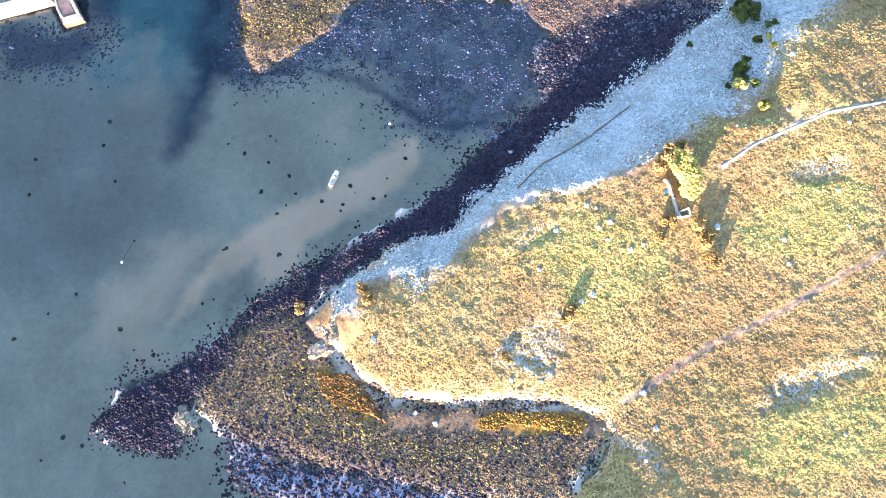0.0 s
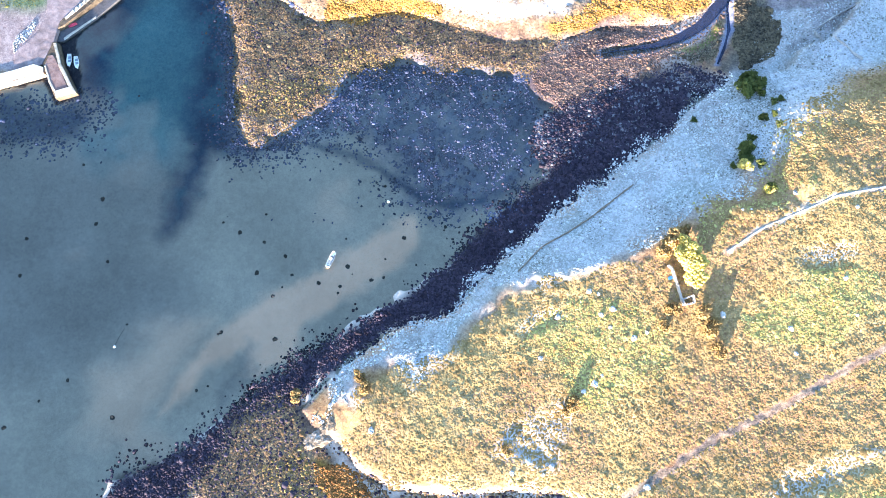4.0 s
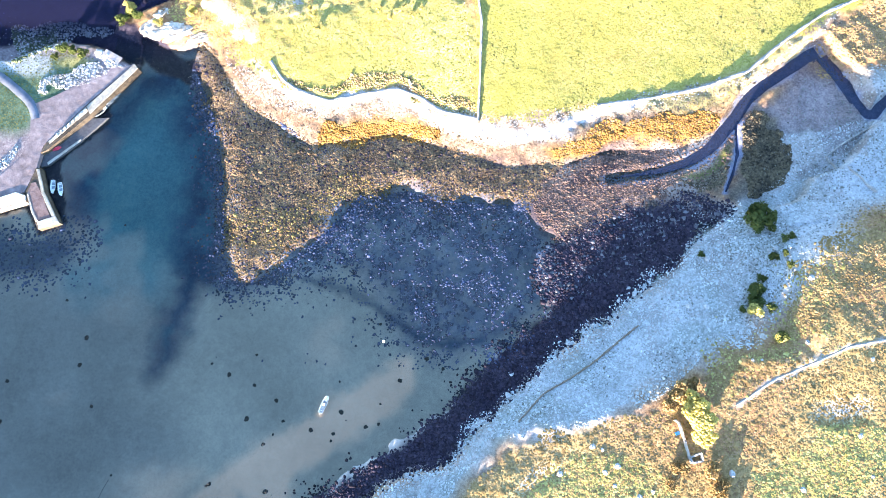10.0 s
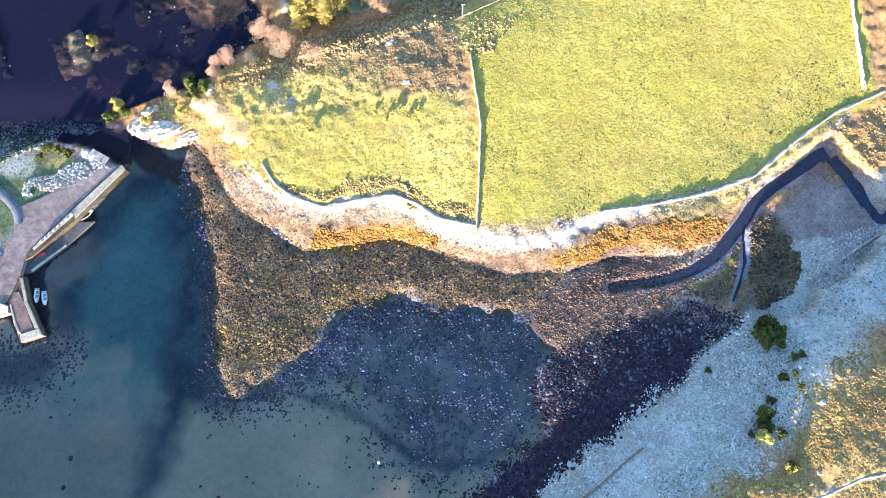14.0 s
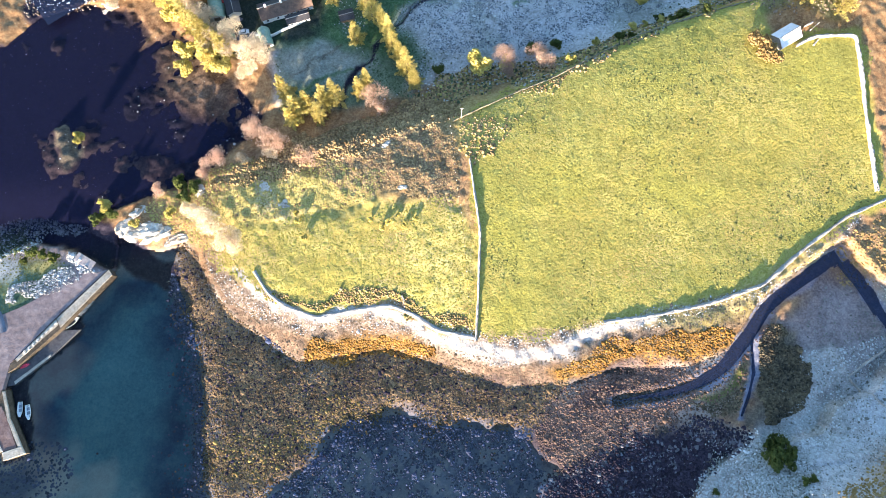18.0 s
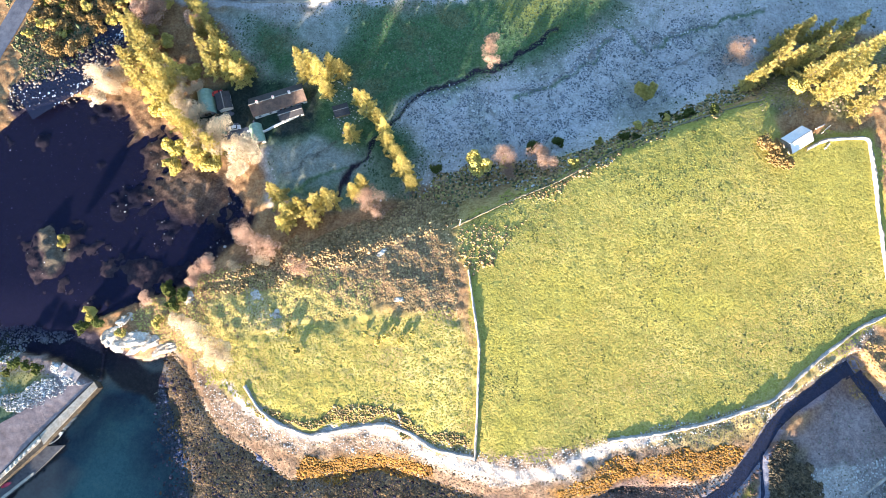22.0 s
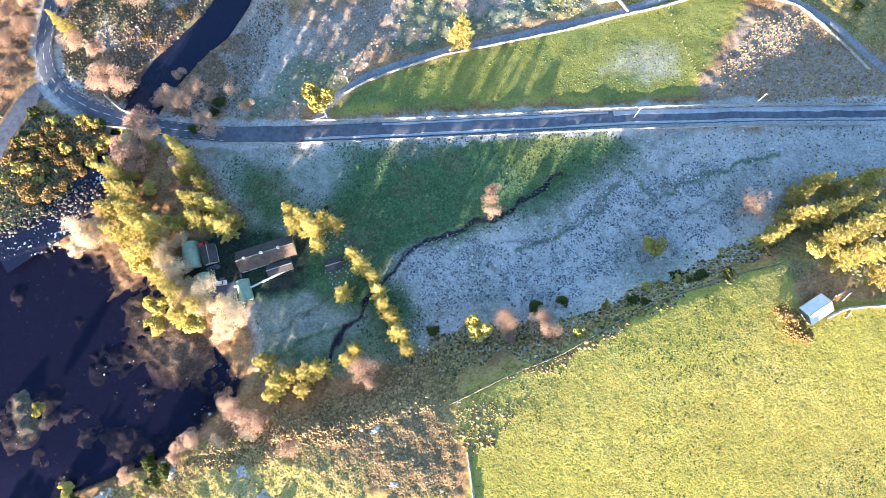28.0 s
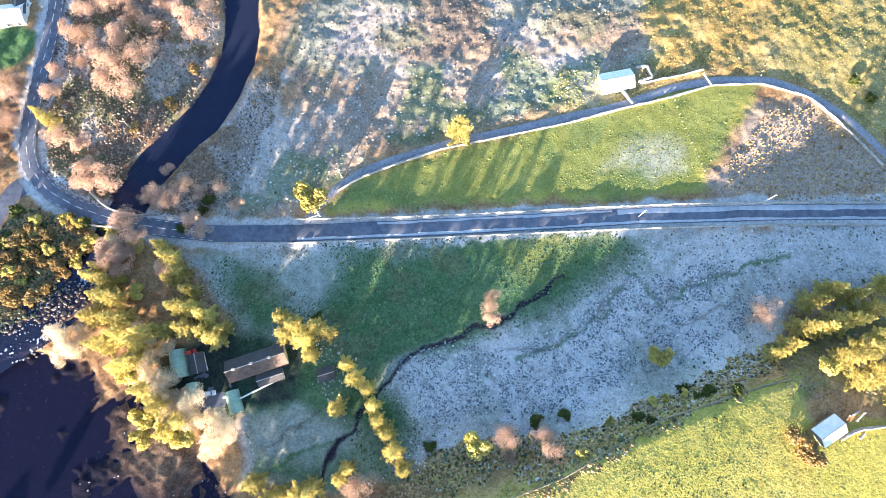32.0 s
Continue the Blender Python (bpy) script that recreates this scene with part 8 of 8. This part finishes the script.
corners = [(77.2, 69.2), (78.5, 68.2), (79.9, 63.4), (81.6, 57.2), (85.5, 58.7), (85.9, 56.2), (82.6, 55.4), (81.1, 55.9)]
for k in (0, 1, 2, 3, 4, 5):
    wall_part("wall", corners[k], corners[k + 1], 1.5, 0.55, STONE, ruin)
wall_part("wall", corners[6], corners[3], 1.5, 0.75, STONE, ruin)
tarp = part("tarpaulin", new_box((1.6, 1.1, 0.15), bevel=0.05), surface("blue_tarpaulin", (0.02, 0.10, 0.35), (0.05, 0.25, 0.6), 2.0, 0.5))
x, y = [(78.1, 64.8),][0]
tarp.matrix_basis = on_ground(x, y, 0.3, 20)
tagged(tarp, "crumpled blue tarpaulin beside the ruin", "tarpaulin")

bank = [(68.9, 101.1), (63.7, 97.0), (58.6, 92.8), (52.4, 87.7), (43.4, 81.6), (34.4, 76.5), (25.5, 66.7)]
stone_wall(bank, 0.7, 0.55, "old turf bank with a timber edge on the frosty slope", "turf_bank", WOOD)
log = part("drift_log", tube(tube(bmesh.new(), (-3.4, 0, 0.3), (0, 0.1, 0.32), 0.32, 0.28, 8), (0, 0.1, 0.32), (3.4, -0.1, 0.34), 0.28, 0.2, 8), WOOD)
x, y = [(58.6, 92.8),][0]
log.matrix_basis = on_ground(x, y, 0.1, 37)
tagged(log, "weathered drift log lying on the bank", "log")


# ---------------------------------------------------------------- buildings
def gable_house(name, x, y, turn, length, depth, eaves, ridge, wall, roof, label, group="", chimneys=(), windows=0, door=True, z=None, roof_back=None):
    z = (min(ground_z(x + a, y + b) for a in (-3, 0, 3) for b in (-3, 0, 3))) if z is None else z
    ob = thing(name, pose(x, y, z, 0, 0, turn), label, "house", group)
    bm = bmesh.new()
    v = [bm.verts.new(p) for sx in (-1, 1) for p in ((sx * length / 2, -depth / 2, -0.6), (sx * length / 2, -depth / 2, eaves), (sx * length / 2, 0, ridge), (sx * length / 2, depth / 2, eaves), (sx * length / 2, depth / 2, -0.6))]
    bm.faces.new(v[:5]), bm.faces.new(v[9:4:-1])
    for a, b in ((0, 1), (3, 4), (4, 0)):
        bm.faces.new((v[a], v[b], v[b + 5], v[a + 5]))
    bmesh.ops.recalc_face_normals(bm, faces=bm.faces)
    part("walls", bm, wall, ob)
    for s, mat in ((-1, roof), (1, roof_back or roof)):
        bm = bmesh.new()
        over, n = 0.35, 14
        drop = (ridge - eaves) / (depth / 2) * over
        rows = []
        for k in range(n + 1):
            xx = (length / 2 + over) * (2 * k / n - 1)
            w = 0.02 * random.uniform(-1, 1)
            rows.append([bm.verts.new(p) for p in ((xx, 0, ridge + 0.16 + w), (xx, s * (depth / 2 + over), eaves - drop + 0.16 + w), (xx, s * (depth / 2 + over), eaves - drop + 0.04), (xx, 0, ridge + 0.04))])
        for r, q in zip(rows[:-1], rows[1:]):
            for k in range(4):
                bm.faces.new((r[k], r[(k + 1) % 4], q[(k + 1) % 4], q[k]))
        bm.faces.new(rows[0][::-1]), bm.faces.new(rows[-1])
        bmesh.ops.recalc_face_normals(bm, faces=bm.faces)
        part("roof_slope", bm, mat, ob)
    part("ridge_cap", new_box((length + 0.8, 0.3, 0.14), (0, 0, ridge + 0.2), 0, 0.04), STONE, ob)
    for cx in chimneys:
        c = part("chimney", new_box((0.9, 0.7, 1.7), (cx, 0, ridge + 0.6), 0, 0.05), WHITE_WALL, ob)
        part("chimney_pot", tube(bmesh.new(), (cx, 0, ridge + 1.4), (cx, 0, ridge + 1.85), 0.16, 0.13, 8), RED_HULL, c)
    for k in range(windows):
        wx = length * ((k + 0.5) / windows - 0.5)
        w = part("window", new_box((1.15, 0.1, 1.15), (wx, -depth / 2 - 0.04, eaves * 0.55), 0, 0.02), WHITE_WALL, ob)
        part("pane", new_box((0.9, 0.06, 0.9), (wx, -depth / 2 - 0.09, eaves * 0.55), 0, 0.01), GLASS_DARK, w)
    if door:
        part("door", new_box((0.95, 0.1, 2.0), (length * 0.08, -depth / 2 - 0.04, 1.0), 0, 0.02), WOOD, ob)
    return ob


def arch_shed(x, y, turn, length, width, tall, label, z=None):
    z = min(ground_z(x + a, y + b) for a in (-3, 0, 3) for b in (-3, 0, 3)) if z is None else z
    ob = thing("arched_shed", pose(x, y, z, 0, 0, turn), label, "shed", "green sheds")
    bm, n, rows = bmesh.new(), 40, []
    for k in range(n + 1):
        xx, rib = length * (k / n - 0.5), 0.04 * (k % 2)
        rows.append([bm.verts.new((xx, (width / 2 - rib) * math.cos(a), max(-0.5, (tall - rib) * math.sin(a)))) for a in np.linspace(-0.15, math.pi + 0.15, 15)])
    for r, q in zip(rows[:-1], rows[1:]):
        for k in range(14):
            bm.faces.new((r[k], r[k + 1], q[k + 1], q[k]))
    part("tin_arch", bm, GREEN_TIN, ob)
    for s in (-1, 1):
        bm = bmesh.new()
        bm.faces.new([bm.verts.new((s * length / 2 * 0.99, (width / 2 - 0.05) * math.cos(a), max(-0.5, (tall - 0.05) * math.sin(a)))) for a in np.linspace(-0.1, math.pi + 0.1, 15)])
        bmesh.ops.solidify(bm, geom=bm.faces, thickness=0.08)
        end = part("end_wall", bm, WHITE_WALL, ob)
        if s > 0:
            part("door", new_box((0.12, width * 0.4, tall * 0.6), (s * length / 2, 0, tall * 0.3), 0, 0.02), WOOD, end)
    return ob


FARM_TURN = 20.0
x, y = [(-69.2, 309.0),][0]
farm_z = ground_z(x, y) - 0.2
x, y = [(-69.3, 309.4),][0]
# the back roof slope takes SLATE, darker than RUST_ROOF on the front
gable_house("farmhouse", x, y, FARM_TURN, 21.0, 7.4, 2.8, 5.2, WHITE_WALL, RUST_ROOF, "long white farmhouse with a rusty patched roof", "farm buildings", (-7.4, -1.0, 5.4), 5, True, farm_z, SLATE)
x, y = [(-64.0, 304.5),][0]
gable_house("farm_annex", x, y, FARM_TURN, 9.0, 3.6, 2.2, 2.9, WHITE_WALL, SLATE, "low white annex with a dark flat-pitched roof", "farm buildings", (), 3, False, farm_z)
x, y = [(-90.5, 308.6),][0]
gable_house("dark_shed", x, y, -72.0, 6.6, 5.2, 2.5, 3.5, WHITE_WALL, SLATE, "white-walled shed with a dark slate roof", "farm buildings", (), 1, True, farm_z)
for p, turn, size, label in (([(-97.7, 308.2),][0], -76, (10.0, 6.4, 3.6), "large arched shed of faded green tin"), ([(-91.4, 298.1),][0], -74, (7.4, 4.2, 2.8), "small arched shed of green tin"), ([(-76.5, 295.6),][0], -70, (8.0, 5.0, 3.2), "arched green tin shed with a white end")):
    arch_shed(*p, turn, *size, label, farm_z)
yard_poly = [(-92.9, 303.2), (-85.3, 307.4), (-81.5, 309.5), (-77.8, 299.8), (-79.8, 293.9), (-88.5, 291.8), (-91.2, 297.4)]
tagged(part("farm_yard", slab_mesh(yard_poly, farm_z + 0.12, farm_z - 1.5, 0.1, 0.03), ASPHALT), "dark tarmac farmyard", "yard", kind="structure")
for a, b in (([(-75.3, 296.4),][0], [(-68.3, 300.1),][0]), ([(-68.3, 300.1),][0], [(-59.7, 304.6),][0])):
    w = thing("garden_wall", pose(0, 0, 0), "low white garden wall in front of the farmhouse", "wall", "garden walls")
    wall_part("wall", a, b, 1.1, 0.5, WHITE_WALL, w)
x, y = [(-44.4, 306.2),][0]
gable_house("garden_shed", x, y, 18, 5.4, 4.2, 2.0, 2.6, WOOD, SLATE, "small shed with a dark grey roof under conifers", "farm buildings", (), 0, True)
x, y = [(60.9, 420.2),][0]
gable_house("white_cottage", x, y, 13, 12.4, 7.4, 2.6, 4.6, WHITE_WALL, TIN_ROOF, "white cottage with a pale frosted tin roof by the lane", "", (), 3, True)
yard_walls = thing("ruined_byre", pose(0, 0, 0), "roofless stone byre beside the cottage", "ruin")
q = [(68.3, 426.1), (72.9, 426.7), (74.9, 422.5), (69.8, 420.4), (62.7, 418.0), (67.2, 411.3)]
for a, b in ((0, 1), (1, 2), (2, 3), (4, 5)):
    wall_part("wall", q[a], q[b], 1.9, 0.6, STONE, yard_walls)
x, y = [(123.9, 293.0),][0]
barn = gable_house("stone_barn", x, y, 33, 9.0, 6.2, 2.6, 4.6, STONE, TIN_ROOF, "stone barn with a pale tin roof at the field corner", "", (), 1, True)
q = [(131.8, 297.8), (134.8, 299.5), (134.9, 290.6), (136.4, 292.4), (131.2, 304.2)]
pen = thing("barn_pen", pose(0, 0, 0), "low stone pen walls beside the barn", "wall")
for a, b in ((0, 1), (2, 3)):
    wall_part("wall", q[a], q[b], 1.0, 0.5, STONE, pen)
x, y = [(-178.7, 440.9),][0]
gable_house("roadside_house", x, y, 8, 13.0, 8.0, 3.0, 5.6, WHITE_WALL, TIN_ROOF, "white roadside house with a pale roof and a garden", "", (-5,), 3, True)
x, y = [(-174.9, 445.8),][0]
gable_house("house_wing", x, y, 98, 9.0, 5.0, 2.8, 4.6, WHITE_WALL, SLATE, "slate-roofed wing of the roadside house", "", (), 1, False)
for (x, y), turn, paint, label in (([(-85.5, 298.2),][0], 12, CAR_PAINT, "white car parked in the farmyard"), ([(-93.8, 312.3),][0], 20, RED_PAINT, "red car parked behind the shed"), ([(-172.9, 445.8),][0], 60, CAR_PAINT, "pale car parked beside the house")):
    car = thing("car", pose(x, y, max(ground_z(x, y), farm_z if y < 330 else -9) + 0.15, 0, 0, turn), label, "car", "parked cars")
    bm = new_box((4.3, 1.75, 0.62), (0, 0, 0.62), 0, 0.16)
    part("body", bm, paint, car)
    bm = new_box((2.3, 1.5, 0.62), (-0.2, 0, 1.18), 0, 0.22)
    cab = part("cabin", bm, GLASS_DARK, car)
    part("roof", new_box((1.75, 1.3, 0.06), (-0.2, 0, 1.5), 0, 0.02), paint, cab)
    for sx in (-1.35, 1.35):
        for sy in (-0.82, 0.82):
            part("wheel", tube(bmesh.new(), (sx, sy - 0.1, 0.32), (sx, sy + 0.1, 0.32), 0.32, 0.32, 12), BLACK, car)
    for sy in (-0.6, 0.6):
        part("headlight", new_box((0.08, 0.3, 0.16), (2.13, sy, 0.7), 0, 0.02), HULL_WHITE, car)


# ---------------------------------------------------------------- poles, fences, road marks
def telegraph_pole(x, y, label="weathered wooden telegraph pole beside the lane"):
    ob = thing("telegraph_pole", on_ground(x, y), label, "pole", "telegraph poles")
    part("post", tube(bmesh.new(), (0, 0, -0.6), (0, 0, 8.2), 0.16, 0.11, 8), POLE_WOOD, ob)
    arm = part("crossarm", new_box((1.5, 0.1, 0.12), (0, 0, 7.7)), POLE_WOOD, ob)
    for s in (-0.6, 0.6):
        part("insulator", tube(bmesh.new(), (s, 0, 7.76), (s, 0, 7.95), 0.06, 0.04), HULL_WHITE, arm)


for x, y in [(-43.3, 379.2), (116.3, 374.5), (-50.5, 363.7), (-125.3, 396.2), (68.6, 367.2)] + [(2.7, 258.9),]:
    telegraph_pole(x, y)


def fence(line, label):
    p = resample(line, 3.0)
    ob = thing("wire_fence", pose(0, 0, 0), label, "fence", "fences")
    tops = []
    for x, y in p:
        z = ground_z(x, y)
        part("post", tube(bmesh.new(), (x, y, z - 0.3), (x, y, z + 1.15), 0.09, 0.08, 5), POLE_WOOD, ob)
        tops.append(Vector((x, y, z + 1.0)))
    for drop in (0, 0.45):
        bm = bmesh.new()
        for a, b in zip(tops[:-1], tops[1:]):
            tube(bm, a - Vector((0, 0, drop)), b - Vector((0, 0, drop)), 0.02, 0.02, 3)
        part("wire", bm, BLACK, ob)


fence([(83.8, 413.7), (87.5, 402.0), (92.4, 390.6), (95.5, 381.7)], "post and wire fence across the pasture")
fence([(130.3, 453.2), (124.2, 440.5), (117.4, 424.4)], "post and wire fence up the rough pasture")
fence([(10.1, 178.4), (21.9, 179.2), (34.7, 182.2), (55.7, 185.4)], "post and wire fence above the beach")
fence([(-1.6, 258.4), (-0.2, 247.7), (1.0, 236.9), (3.4, 224.2), (5.0, 211.8), (6.5, 195.8), (7.5, 186.0)], "old wire fence beside the field wall")
fence([(-80.5, 205.1), (-77.1, 199.4), (-71.4, 196.8)], "short fence above the beach")

marks = resample(ROAD, 0.5)
mark_n = sides(marks)
mark_me = None
for row, length, every, wide in ((0.0, 3.4, 5.6, 0.22), (2.75, 1.6, 3.6, 0.16), (-2.75, 1.6, 3.6, 0.16)):
    k = 0
    while k < len(marks) - 8:
        p = marks[k] + mark_n[k] * row
        if -198 < p[0] < -98 or (row and p[0] < -90):
            j = min(range(0, len(road_top)), key=lambda q: (road_top[q, 2, 0] - marks[k][0]) ** 2 + (road_top[q, 2, 1] - marks[k][1]) ** 2)
            d = marks[min(k + 3, len(marks) - 1)] - marks[k]
            dash = part("road_dash" if not row else "edge_dash", new_box((length, wide, 0.02), bevel=0.004), PAINT, road)
            dash.matrix_basis = pose(p[0], p[1], road_top[j, 2 if not row else (3 if row > 0 else 1), 2] + 0.035, 0, 0, math.degrees(math.atan2(d[1], d[0])))
        k += int(every / 0.5)


def field_gate(a, b, label):
    """A five-barred metal gate between two posts."""
    a, b = Vector(a), Vector(b)
    mid, way = (a + b) / 2, b - a
    wide = way.length
    ob = thing("field_gate", on_ground(mid.x, mid.y, 0, math.degrees(math.atan2(way.y, way.x))), label, "gate", "gates")
    for sx in (-wide / 2, wide / 2):
        part("gate_post", tube(bmesh.new(), (sx, 0, -0.4), (sx, 0, 1.5), 0.12, 0.11, 6), POLE_WOOD, ob)
    for k in range(5):
        part("bar", tube(bmesh.new(), (-wide / 2, 0, 0.3 + k * 0.22), (wide / 2, 0, 0.3 + k * 0.22), 0.04, 0.04, 5), TIN_ROOF, ob)
    part("brace", tube(bmesh.new(), (-wide / 2, 0, 0.3), (wide / 2, 0, 1.18), 0.03, 0.03, 5), TIN_ROOF, ob)


gates = [(95.1, 424.7), (97.8, 420.0), (-55.4, 362.6), (-51.3, 364.0), (133.8, 296.3), (136.8, 299.0)]
for a, b in ((0, 1), (2, 3), (4, 5)):
    field_gate(gates[a], gates[b], "pale metal field gate across the lane" if a < 4 else "pale metal gate beside the barn")
wall_part("wall", [(-17.2, 192.7),][0], [(-16.2, 190.9),][0], 0.8, 0.6, STONE, thing("cairn", pose(0, 0, 0), "small pale cairn in the sloping pasture", "cairn"))
bins = [(-80.0, 297.8), (-101.1, 316.9), (-102.8, 318.8)]
for k, (x, y) in enumerate(bins):
    ob = thing("log_pile" if k else "oil_tank", on_ground(x, y, 0.1, 20), "stack of cut logs behind the shed" if k else "small white oil tank in the farmyard", "logs" if k else "tank")
    for j in range(6 if k else 1):
        part("log" if k else "tank_body", tube(bmesh.new(), (-0.9, (j % 3) * 0.5 - 0.5, 0.25 + (j // 3) * 0.42), (0.9, (j % 3) * 0.5 - 0.5, 0.25 + (j // 3) * 0.42), 0.24 if k else 0.5, 0.24 if k else 0.5, 8), WOOD if k else HULL_WHITE, ob)
